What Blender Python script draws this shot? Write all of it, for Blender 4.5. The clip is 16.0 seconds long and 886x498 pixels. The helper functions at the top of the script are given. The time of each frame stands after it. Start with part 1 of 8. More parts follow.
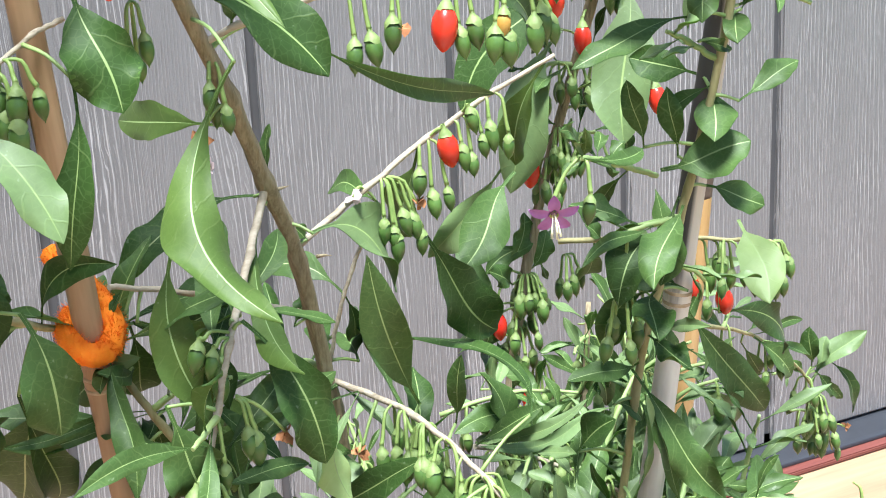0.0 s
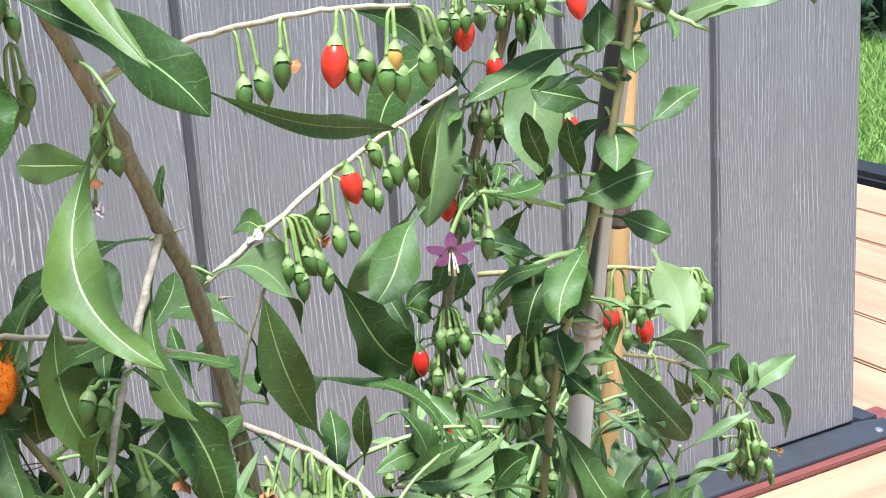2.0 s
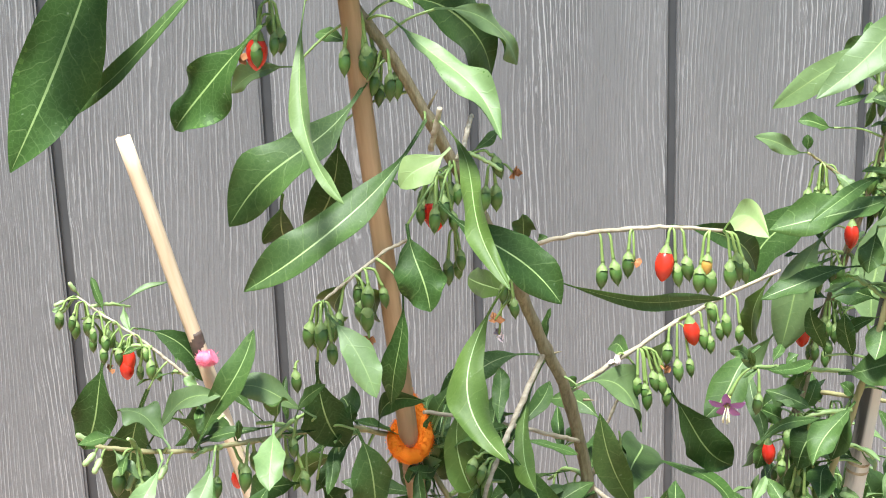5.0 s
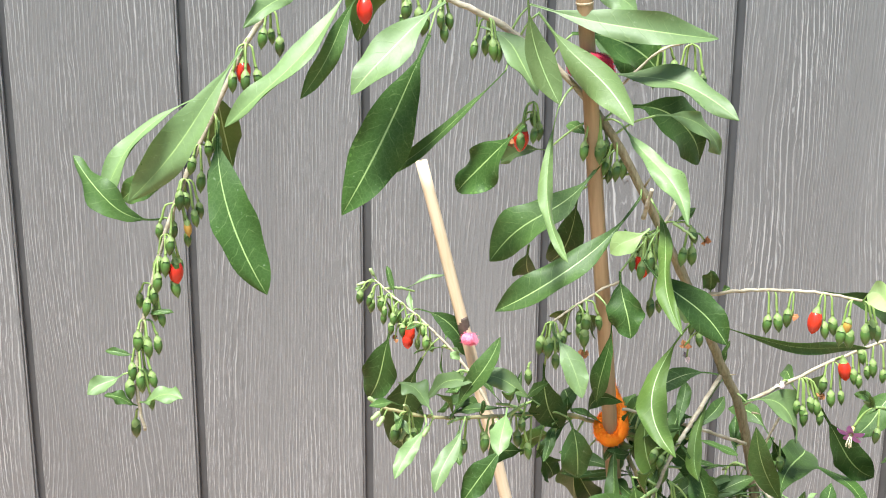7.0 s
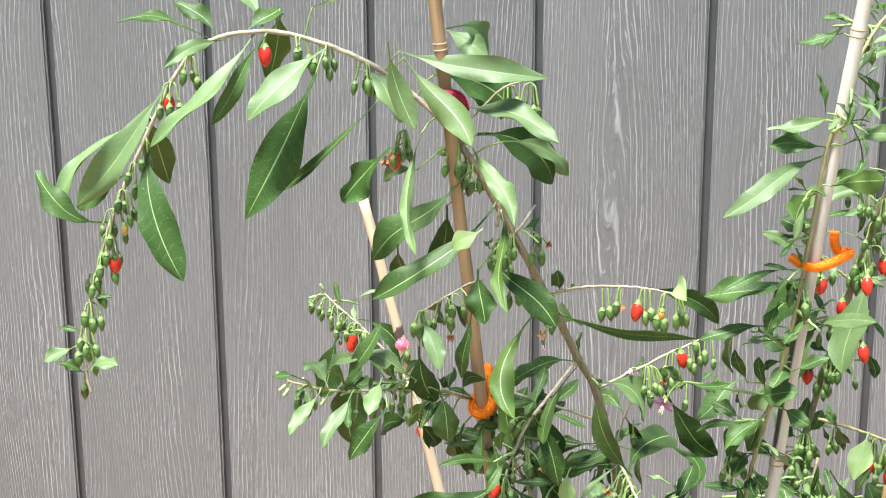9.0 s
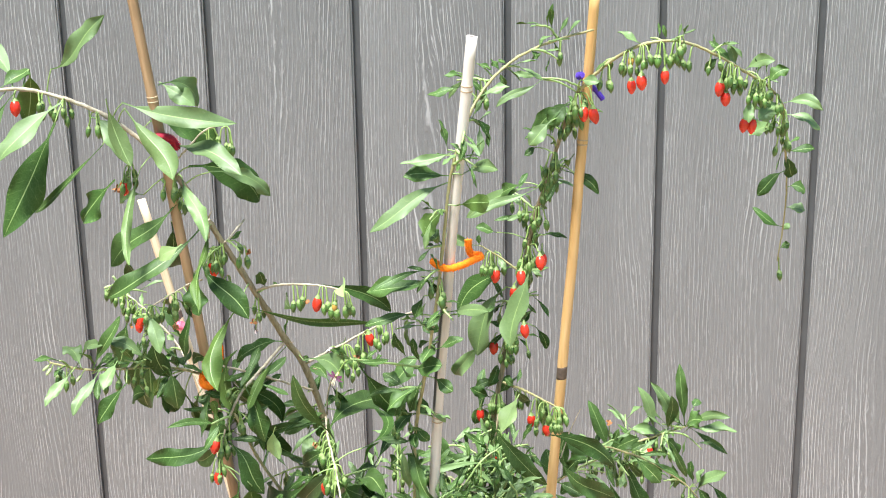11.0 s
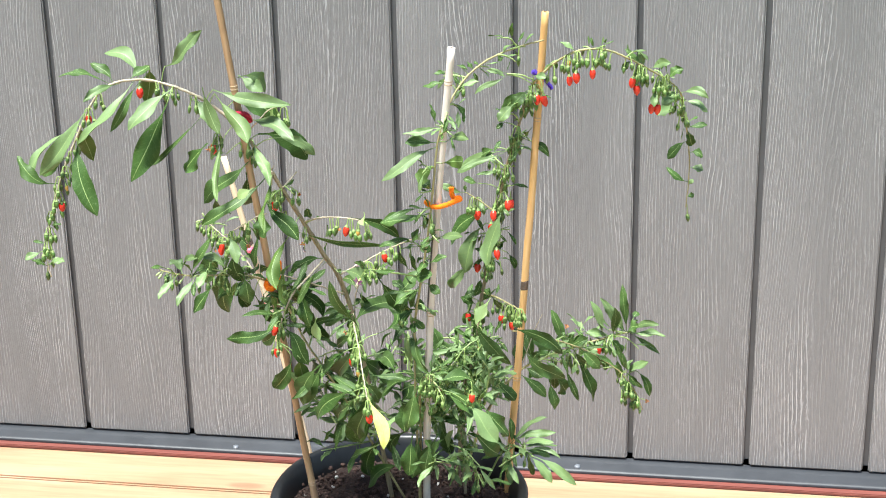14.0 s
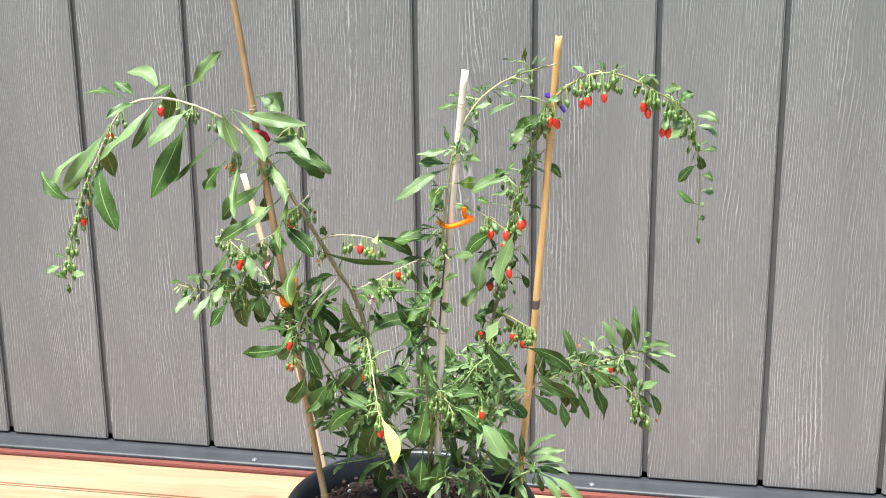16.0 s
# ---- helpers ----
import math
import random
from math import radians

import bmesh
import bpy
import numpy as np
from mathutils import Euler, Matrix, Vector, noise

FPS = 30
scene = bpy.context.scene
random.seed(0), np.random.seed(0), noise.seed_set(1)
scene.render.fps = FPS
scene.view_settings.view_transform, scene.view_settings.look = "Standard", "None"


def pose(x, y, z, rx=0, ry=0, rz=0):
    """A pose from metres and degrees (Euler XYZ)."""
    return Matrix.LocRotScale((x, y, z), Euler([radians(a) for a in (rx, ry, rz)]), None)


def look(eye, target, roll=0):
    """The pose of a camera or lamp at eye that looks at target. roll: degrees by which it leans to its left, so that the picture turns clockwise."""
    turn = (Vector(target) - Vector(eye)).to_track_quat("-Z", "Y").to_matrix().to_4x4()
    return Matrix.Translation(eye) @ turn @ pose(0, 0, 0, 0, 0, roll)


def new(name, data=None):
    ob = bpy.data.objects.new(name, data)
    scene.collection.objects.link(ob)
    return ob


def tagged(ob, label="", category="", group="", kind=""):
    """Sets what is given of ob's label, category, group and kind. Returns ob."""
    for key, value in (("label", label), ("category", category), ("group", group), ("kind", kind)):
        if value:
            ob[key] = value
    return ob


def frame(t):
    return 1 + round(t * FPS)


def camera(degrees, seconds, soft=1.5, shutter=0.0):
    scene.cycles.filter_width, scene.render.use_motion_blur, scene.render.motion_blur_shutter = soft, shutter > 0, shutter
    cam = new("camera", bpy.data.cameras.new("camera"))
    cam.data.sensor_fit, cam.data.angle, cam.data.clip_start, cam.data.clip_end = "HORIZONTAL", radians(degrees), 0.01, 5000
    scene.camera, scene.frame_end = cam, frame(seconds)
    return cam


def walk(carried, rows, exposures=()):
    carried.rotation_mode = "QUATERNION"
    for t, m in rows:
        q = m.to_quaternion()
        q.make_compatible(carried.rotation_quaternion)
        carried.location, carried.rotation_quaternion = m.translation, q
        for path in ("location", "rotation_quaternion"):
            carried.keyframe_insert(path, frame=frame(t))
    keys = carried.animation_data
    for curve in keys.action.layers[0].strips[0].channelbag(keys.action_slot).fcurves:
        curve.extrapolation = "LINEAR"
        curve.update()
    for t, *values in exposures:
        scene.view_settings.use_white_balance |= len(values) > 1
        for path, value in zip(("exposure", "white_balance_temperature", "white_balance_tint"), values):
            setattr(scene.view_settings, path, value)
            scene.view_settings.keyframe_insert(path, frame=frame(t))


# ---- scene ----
cam = camera(33.3, 16.0, soft=1.05)
PATH = [
    (0, (-0.054, -1.24, 0.806), (0.816, 0.456, 0.2), -2.6),
    (0.5, (-0.028, -1.218, 0.797), (0.902, 0.456, 0.22), -2.4),
    (1, (-0.034, -1.224, 0.8), (0.913, 0.443, 0.231), -2.5),
    (1.5, (-0.034, -1.235, 0.806), (0.908, 0.434, 0.235), -3.1),
    (2, (-0.037, -1.241, 0.805), (0.892, 0.436, 0.235), -3.6),
    (2.5, (-0.034, -1.25, 0.81), (0.873, 0.439, 0.239), -3.9),
    (3, (-0.036, -1.262, 0.822), (0.82, 0.452, 0.249), -4.3),
    (3.5, (-0.035, -1.292, 0.843), (0.714, 0.473, 0.274), -4.4),
    (4, (-0.031, -1.325, 0.862), (0.577, 0.495, 0.296), -3.9),
    (4.5, (-0.029, -1.367, 0.877), (0.402, 0.505, 0.323), -3.3),
    (5, (-0.028, -1.407, 0.904), (0.233, 0.497, 0.349), -1.9),
    (5.2, (-0.022, -1.423, 0.902), (0.175, 0.489, 0.348), -1.4),
    (7.3, (-0.013, -1.613, 1.005), (-0.15, 0.283, 0.382), 0.4),
    (7.5, (-0.014, -1.635, 1.006), (-0.158, 0.261, 0.387), 0.4),
    (8, (0.005, -1.664, 1.017), (-0.162, 0.24, 0.428), 0.3),
    (8.5, (0.064, -1.714, 1.013), (-0.147, 0.202, 0.478), 0.4),
    (9, (0.124, -1.734, 1.004), (-0.139, 0.18, 0.486), -0.3),
    (9.5, (0.185, -1.749, 1.015), (-0.087, 0.153, 0.459), -0.9),
    (10, (0.263, -1.759, 1.028), (0.011, 0.14, 0.452), -1.9),
    (10.2, (0.29, -1.776, 1.047), (0.055, 0.121, 0.457), -2.2),
    (12.3, (0.386, -2.225, 1.158), (0.125, -0.328, 0.579), 1.3),
    (12.5, (0.406, -2.258, 1.169), (0.126, -0.366, 0.584), 1.1),
    (13, (0.447, -2.313, 1.196), (0.128, -0.434, 0.592), 0.2),
    (13.5, (0.467, -2.352, 1.22), (0.141, -0.48, 0.597), -0.8),
    (14, (0.476, -2.365, 1.226), (0.159, -0.495, 0.59), -1.1),
    (14.5, (0.486, -2.37, 1.23), (0.167, -0.5, 0.595), -0.9),
    (15, (0.492, -2.379, 1.238), (0.163, -0.509, 0.611), -0.7),
    (15.5, (0.495, -2.383, 1.237), (0.148, -0.513, 0.62), -0.6),
    (16, (0.498, -2.388, 1.237), (0.142, -0.518, 0.623), -0.7),
]
EXPOSURES = [(0.0, 1.32, 5950.0, 8.0), (0.6, 1.31, 5680.0, 7.5), (2.0, 1.27, 5720.0, 9.0), (3.0, 1.24, 5800.0, 9.0), (5.0, 1.24, 6150.0, 5.5), (7.5, 1.29, 6250.0, 4.5), (9.0, 1.25, 6250.0, 4.0), (10.2, 1.34, 6250.0, 4.0), (12.5, 1.33, 6300.0, 4.5), (16.0, 1.27, 6300.0, 4.5)]
walk(cam, [(t, look(eye, target, roll)) for t, eye, target, roll in PATH], EXPOSURES)

# ---- daylight: bright, thinly overcast ----
world = bpy.data.worlds.new("sky")
scene.world = world
world.use_nodes = True
wn = world.node_tree.nodes
sky = wn.new("ShaderNodeTexSky")
sky.sky_type = "NISHITA"
sky.sun_disc = False
sky.sun_elevation = radians(72)
sky.sun_rotation = radians(200)
sky.dust_density = 2.0
sky.ozone_density = 1.0
world.node_tree.links.new(sky.outputs[0], wn["Background"].inputs[0])
wn["Background"].inputs[1].default_value = 0.090
sun_data = bpy.data.lights.new("sun", "SUN")
sun_data.energy = 5.0
sun_data.angle = radians(14)
sun_data.color = (1.0, 0.985, 0.96)
sun = new("sun", sun_data)
sun.matrix_world = look((-0.6, -1.0, 3.6), (0, 0, 0))


# ---- materials ----
def nodes_of(name, rough=0.6, metal=0.0):
    m = bpy.data.materials.new(name)
    m.use_nodes = True
    b = m.node_tree.nodes["Principled BSDF"]
    b.inputs["Roughness"].default_value = rough
    b.inputs["Metallic"].default_value = metal
    return m, m.node_tree, b


def nd(tree, kind, **inputs):
    n = tree.nodes.new(kind)
    for k, v in inputs.items():
        n.inputs[k.replace("_", " ")].default_value = v
    return n


def coords(tree, scale=(1, 1, 1), space="Object", shift=None):
    """Texture coordinates with a scale; shift: an output that offsets them."""
    tc = tree.nodes.new("ShaderNodeTexCoord")
    mp = tree.nodes.new("ShaderNodeMapping")
    mp.inputs["Scale"].default_value = scale
    tree.links.new(tc.outputs[space], mp.inputs["Vector"])
    if shift is not None:
        tree.links.new(shift, mp.inputs["Location"])
    return mp.outputs[0]


def ramp(tree, source, stops):
    r = tree.nodes.new("ShaderNodeValToRGB")
    e = r.color_ramp.elements
    while len(e) < len(stops):
        e.new(0.5)
    for el, (at, col) in zip(e, stops):
        el.position = at
        el.color = (*col, 1.0) if len(col) == 3 else col
    tree.links.new(source, r.inputs[0])
    return r.outputs[0]


def blend(tree, mode, fac, a, b):
    n = tree.nodes.new("ShaderNodeMix")
    n.data_type, n.blend_type = "RGBA", mode
    for v, i in ((fac, 0), (a, 6), (b, 7)):
        if isinstance(v, (int, float)):
            n.inputs[i].default_value = v
        elif isinstance(v, tuple):
            n.inputs[i].default_value = (*v, 1.0)
        else:
            tree.links.new(v, n.inputs[i])
    return n.outputs[2]


def bump(tree, b, height, strength=0.4, distance=0.001):
    n = tree.nodes.new("ShaderNodeBump")
    n.inputs["Strength"].default_value = strength
    n.inputs["Distance"].default_value = distance
    tree.links.new(height, n.inputs["Height"])
    tree.links.new(n.outputs[0], b.inputs["Normal"])


def noise_of(tree, vec, scale, detail=4.0, rough=0.55, distortion=0.0):
    n = nd(tree, "ShaderNodeTexNoise", Scale=scale, Detail=detail, Roughness=rough, Distortion=distortion)
    tree.links.new(vec, n.inputs["Vector"])
    return n.outputs["Fac"]


def random_of(tree):
    return tree.nodes.new("ShaderNodeObjectInfo").outputs["Random"]


def scaled(tree, value, factor):
    n = tree.nodes.new("ShaderNodeMath")
    n.operation = "MULTIPLY"
    n.inputs[1].default_value = factor
    tree.links.new(value, n.inputs[0])
    return n.outputs[0]


def spotted(name, stops, scale, rough=0.6, space="Object", stretch=(1, 1, 1), depth=0.0, vary=0.0, metal=0.0, fine=3.0):
    """A surface of one stuff: two sizes of noise through a ramp, some relief, and a shift from object to object."""
    m, t, b = nodes_of(name, rough, metal)
    shift = scaled(t, random_of(t), 13.0)
    v = coords(t, stretch, space, shift)
    big, small = noise_of(t, v, scale), noise_of(t, v, scale * fine, 6.0)
    mixed = blend(t, "MIX", 0.45, big, small)
    col = ramp(t, mixed, stops)
    if vary:
        h = nd(t, "ShaderNodeHueSaturation")
        r = random_of(t)
        mr = nd(t, "ShaderNodeMapRange", To_Min=1.0 - vary, To_Max=1.0 + vary)
        t.links.new(r, mr.inputs["Value"])
        t.links.new(mr.outputs[0], h.inputs["Value"])
        t.links.new(col, h.inputs["Color"])
        col = h.outputs[0]
    t.links.new(col, b.inputs["Base Color"])
    if depth:
        bump(t, b, small, 0.6, depth)
    return m


def plank_material():
    """Grey moulded resin with an embossed wood grain: fine, wavering, broken pale lines that close into rings round knots."""
    m, t, b = nodes_of("grey_embossed_resin", 0.55)
    shift = scaled(t, random_of(t), 17.0)

    def calc(op, a, c):
        n = t.nodes.new("ShaderNodeMath")
        n.operation = op
        for i, val in enumerate((a, c)):
            if isinstance(val, (int, float)):
                n.inputs[i].default_value = val
            else:
                t.links.new(val, n.inputs[i])
        return n.outputs[0]

    v = coords(t, (1, 1, 1), "Object", shift)
    sep = t.nodes.new("ShaderNodeSeparateXYZ")
    t.links.new(v, sep.inputs[0])
    field = noise_of(t, coords(t, (8.5, 8.5, 1.5), "Object", shift), 1.0, 1.2, 0.4, 0.25)
    waver = noise_of(t, coords(t, (40, 40, 11), "Object", shift), 1.0, 3.0, 0.55)
    phase = calc("ADD", calc("MULTIPLY", sep.outputs["X"], 205.0), calc("ADD", calc("MULTIPLY", field, 15.0), calc("MULTIPLY", waver, 1.3)))
    wide = calc("SINE", calc("MULTIPLY", phase, 2 * math.pi), 0.0)
    fine = calc("SINE", calc("MULTIPLY", calc("ADD", phase, calc("MULTIPLY", waver, 1.6)), 4.6 * math.pi), 0.0)
    gap = ramp(t, noise_of(t, coords(t, (130, 130, 17), "Object", shift), 1.0, 3.0, 0.65), [(0.38, (0, 0, 0)), (0.52, (1, 1, 1))])
    gap2 = ramp(t, noise_of(t, coords(t, (210, 210, 44), "Object", shift), 1.3, 2.0, 0.5), [(0.46, (0, 0, 0)), (0.58, (1, 1, 1))])
    thick_lines = calc("MULTIPLY", ramp(t, wide, [(0.76, (0, 0, 0)), (0.97, (1, 1, 1))]), gap)
    thin_lines = calc("MULTIPLY", ramp(t, fine, [(0.62, (0, 0, 0)), (0.98, (1, 1, 1))]), gap2)
    worn = ramp(t, noise_of(t, coords(t, (22, 22, 3.5), "Object", shift), 1.0, 4.0, 0.65), [(0.36, (0.12, 0.12, 0.12)), (0.62, (1, 1, 1))])
    calm = ramp(t, noise_of(t, coords(t, (7, 7, 2.2), "Object", shift), 1.0, 2.0, 0.5), [(0.36, (0.62, 0.62, 0.62)), (0.62, (1, 1, 1))])
    worn = calc("MULTIPLY", worn, calm)
    grain = calc("MULTIPLY", calc("MAXIMUM", thick_lines, calc("MULTIPLY", thin_lines, 0.8)), worn)
    base = ramp(t, noise_of(t, coords(t, (5, 5, 1.2), "Object", shift), 1.0, 5.0, 0.6), [(0.25, (0.152, 0.152, 0.154)), (0.75, (0.206, 0.206, 0.208))])
    dust = ramp(t, noise_of(t, v, 900, 2.0), [(0.4, (0.93, 0.93, 0.93)), (0.62, (1.07, 1.07, 1.07))])
    col = blend(t, "MULTIPLY", 1.0, base, dust)
    col = blend(t, "MIX", calc("MULTIPLY", grain, 0.60), col, (0.74, 0.74, 0.745))
    # shade of the embossed relief, put into the colour as dark lines beside the strokes
    furrow = calc("MULTIPLY", ramp(t, wide, [(0.0, (1, 1, 1)), (0.25, (0, 0, 0))]), gap)
    col = blend(t, "MIX", calc("MULTIPLY", calc("MULTIPLY", furrow, worn), 0.34), col, (0.09, 0.09, 0.092))
    t.links.new(col, b.inputs["Base Color"])
    bump(t, b, calc("SUBTRACT", grain, furrow), 0.5, 0.0010)
    return m


def wood_material(name, dark, mid, light, rough=0.55, grain=1.0, along="X"):
    """Planed softwood: growth lines along the board, knots, and boards that differ in tone."""
    m, t, b = nodes_of(name, rough)
    shift = scaled(t, random_of(t), 21.0)
    s = (1.1, 15, 15) if along == "X" else (15, 15, 1.1) if along == "Z" else (15, 1.1, 15)
    v = coords(t, s, "Object", shift)
    lines = noise_of(t, v, grain, 5.0, 0.6, 0.8)
    fine = noise_of(t, v, grain * 9, 3.0)
    col = ramp(t, blend(t, "MIX", 0.35, lines, fine), [(0.3, dark), (0.5, mid), (0.68, light)])
    knot = nd(t, "ShaderNodeTexVoronoi", Scale=1.0)
    k = (3.2, 9.0, 9.0) if along == "X" else (9.0, 3.2, 9.0)
    t.links.new(coords(t, k, "Object", shift), knot.inputs["Vector"])
    spot = ramp(t, knot.outputs["Distance"], [(0.0, (1, 1, 1)), (0.09, (0.6, 0.6, 0.6)), (0.14, (0, 0, 0))])
    col = blend(t, "MIX", scaled(t, spot, 0.75), col, tuple(c * 0.45 for c in dark))
    t.links.new(col, b.inputs["Base Color"])
    bump(t, b, fine, 0.25, 0.0006)
    return m


M_PLANK = plank_material()
M_TRIM = spotted("dark_grey_resin", [(0.3, (0.020, 0.022, 0.027)), (0.7, (0.036, 0.039, 0.046))], 12, 0.4, depth=0.0004)
M_GROOVE = spotted("grey_resin_groove", [(0.3, (0.050, 0.052, 0.056)), (0.7, (0.080, 0.082, 0.087))], 12, 0.5)
M_RED = spotted("red_brown_stained_wood", [(0.3, (0.10, 0.028, 0.022)), (0.7, (0.19, 0.055, 0.042))], 6, 0.55, stretch=(1, 12, 12), depth=0.0006)
M_DECK = wood_material("pale_pine_deck", (0.255, 0.145, 0.082), (0.35, 0.212, 0.126), (0.405, 0.266, 0.172))
M_DECK_CROSS = wood_material("pale_pine_deck_cross", (0.255, 0.145, 0.082), (0.35, 0.212, 0.126), (0.405, 0.266, 0.172), along="Y")
M_POT = spotted("black_nursery_plastic", [(0.3, (0.006, 0.007, 0.008)), (0.7, (0.016, 0.018, 0.022))], 20, 0.38, depth=0.0004)
M_SOIL = spotted("potting_soil", [(0.3, (0.012, 0.007, 0.006)), (0.55, (0.045, 0.026, 0.02)), (0.75, (0.10, 0.06, 0.045))], 160, 0.95, depth=0.003)
M_CRUMB = spotted("soil_crumb", [(0.3, (0.014, 0.008, 0.007)), (0.7, (0.085, 0.048, 0.036))], 90, 0.95, vary=0.5)
M_PERLITE = spotted("perlite", [(0.3, (0.45, 0.42, 0.38)), (0.7, (0.75, 0.73, 0.7))], 200, 0.9)
M_LAWN = spotted("lawn_soil", [(0.3, (0.03, 0.07, 0.012)), (0.7, (0.07, 0.16, 0.03))], 6, 0.9)
M_CAP = spotted("grey_screw_cap", [(0.3, (0.10, 0.11, 0.13)), (0.7, (0.16, 0.17, 0.19))], 60, 0.35)
M_BLADE = spotted("grass_blade", [(0.3, (0.12, 0.21, 0.035)), (0.7, (0.25, 0.38, 0.085))], 2.5, 0.6)
M_HEDGE = spotted("hedge_leaf", [(0.3, (0.010, 0.022, 0.007)), (0.7, (0.032, 0.065, 0.016))], 3, 0.8)
M_EDGE = spotted("black_edging", [(0.3, (0.008, 0.009, 0.011)), (0.7, (0.018, 0.02, 0.024))], 9, 0.5)


# ---- building blocks ----
def part(name, bm, material, parent, label=""):
    me = bpy.data.meshes.new(name)
    bm.to_mesh(me)
    bm.free()
    for mat in material if isinstance(material, (list, tuple)) else [material]:
        me.materials.append(mat)
    ob = new(name, me)
    if parent is not None:
        ob.parent = parent
    if label:
        ob["label"] = label
    return ob


def thing(name, label, category, at=(0, 0, 0), group="", kind=""):
    ob = new(name)
    ob.empty_display_size = 0.05
    ob.location = at
    return tagged(ob, label, category, group, kind)


def box(bm, lo, hi, bevel=0.0):
    """A box from one corner to the other, its edges rounded by bevel."""
    made = bmesh.ops.create_cube(bm, size=1.0)["verts"]
    size, mid = Vector(hi) - Vector(lo), (Vector(hi) + Vector(lo)) / 2
    for v in made:
        v.co = Vector(a * b for a, b in zip(v.co, size)) + mid
    if bevel:
        edges = list({e for v in made for e in v.link_edges})
        bmesh.ops.bevel(bm, geom=edges, offset=bevel, segments=2, affect="EDGES")


def smooth(points, steps):
    """A Catmull-Rom line through the points."""
    p = [Vector(q) for q in points]
    p = [2 * p[0] - p[1]] + p + [2 * p[-1] - p[-2]]
    out = []
    for i in range(1, len(p) - 2):
        for s in range(steps):
            u = s / steps
            a, b, c, d = p[i - 1 : i + 3]
            out.append(0.5 * (2 * b + (c - a) * u + (2 * a - 5 * b + 4 * c - d) * u * u + (3 * b - a - 3 * c + d) * u**3))
    return out + [p[-2]]


def tube(bm, line, radii, sides=7, mat=0, cap=True):
    """A skin round a line, one radius a point."""
    line = [Vector(q) for q in line]
    rings, ref = [], Vector((0.31, -0.9, 0.27))
    for i, q in enumerate(line):
        way = (line[min(i + 1, len(line) - 1)] - line[max(i - 1, 0)]).normalized()
        side = ref - way * ref.dot(way)
        if side.length < 1e-4:
            side = way.orthogonal()
        side.normalize()
        ref = side
        up = way.cross(side)
        rings.append([bm.verts.new(q + (side * math.cos(a) + up * math.sin(a)) * radii[i]) for a in (2 * math.pi * k / sides for k in range(sides))])
    for a, b in zip(rings, rings[1:]):
        for k in range(sides):
            f = bm.faces.new((a[k], a[(k + 1) % sides], b[(k + 1) % sides], b[k]))
            f.smooth, f.material_index = True, mat
    if cap:
        for ring, flip in ((rings[0], True), (rings[-1], False)):
            f = bm.faces.new(ring[::-1] if flip else ring)
            f.material_index = mat


def lathe(bm, profile, sides=24, mat=0, matrix=None, close=True):
    """A turned body from (radius, height) pairs; radius 0 closes it."""
    rings = []
    for r, z in profile:
        if r < 1e-6:
            rings.append([bm.verts.new((0, 0, z))])
        else:
            rings.append([bm.verts.new((r * math.cos(2 * math.pi * k / sides), r * math.sin(2 * math.pi * k / sides), z)) for k in range(sides)])
    made = [v for ring in rings for v in ring]
    for a, b in zip(rings, rings[1:]):
        for k in range(sides):
            j = (k + 1) % sides
            if len(a) == 1 and len(b) == 1:
                continue
            vs = (a[0], b[j], b[k]) if len(a) == 1 else (a[k], a[j], b[0]) if len(b) == 1 else (a[k], a[j], b[j], b[k])
            f = bm.faces.new(vs)
            f.smooth, f.material_index = True, mat
    if matrix is not None:
        bmesh.ops.transform(bm, matrix=matrix, verts=made)
    return made


# ---- shed wall ----
PITCH, BASE_Z, WALL_TOP = 0.2, 0.045, 1.95
WEST, EAST = -1.4, 1.222
rng = random.Random(4)
wall = thing("wall_north", "grey wood-grained resin shed wall of upright planks", "wall", (0, 0, 0), kind="structure")
bm = bmesh.new()
box(bm, (WEST, 0.007, BASE_Z - 0.01), (EAST - 0.012, 0.05, WALL_TOP))
part("backing", bm, M_GROOVE, wall)
edges = [WEST] + [k * PITCH for k in range(-6, 6)] + [EAST]
for a, b in zip(edges, edges[1:]):
    if b - a < 0.02:
        continue
    bm = bmesh.new()
    box(bm, (-(b - a) / 2 + 0.0048, 0.0, 0.0), ((b - a) / 2 - 0.0048, 0.02, WALL_TOP - BASE_Z), 0.0025)
    ob = part("plank", bm, M_PLANK, wall)
    ob.location = ((a + b) / 2, 0.0, BASE_Z)
side = thing("wall_east", "grey resin side wall of the shed", "wall", (0, 0, 0), kind="structure")
bm = bmesh.new()
box(bm, (EAST - 0.03, 0.0525, 0.03), (EAST - 0.004, 1.0, WALL_TOP), 0.002)
part("panel", bm, M_PLANK, side)
back = thing("wall_west", "grey resin side wall of the shed", "wall", (0, 0, 0), kind="structure")
bm = bmesh.new()
box(bm, (WEST, 0.0525, 0.03), (WEST + 0.03, 1.0, WALL_TOP), 0.002)
part("panel", bm, M_PLANK, back)

rear = thing("wall_back", "grey resin back wall of the shed", "wall", (0, 0, 0), kind="structure")
bm = bmesh.new()
box(bm, (WEST + 0.032, 0.97, 0.03), (EAST - 0.032, 0.998, WALL_TOP), 0.002)
part("panel", bm, M_PLANK, rear)
roof = thing("roof", "flat dark grey resin roof of the shed", "roof", (0, 0, 0), kind="structure")
bm = bmesh.new()
box(bm, (WEST - 0.03, -0.03, WALL_TOP + 0.002), (EAST + 0.03, 1.03, WALL_TOP + 0.045), 0.006)
part("slab", bm, M_TRIM, roof)

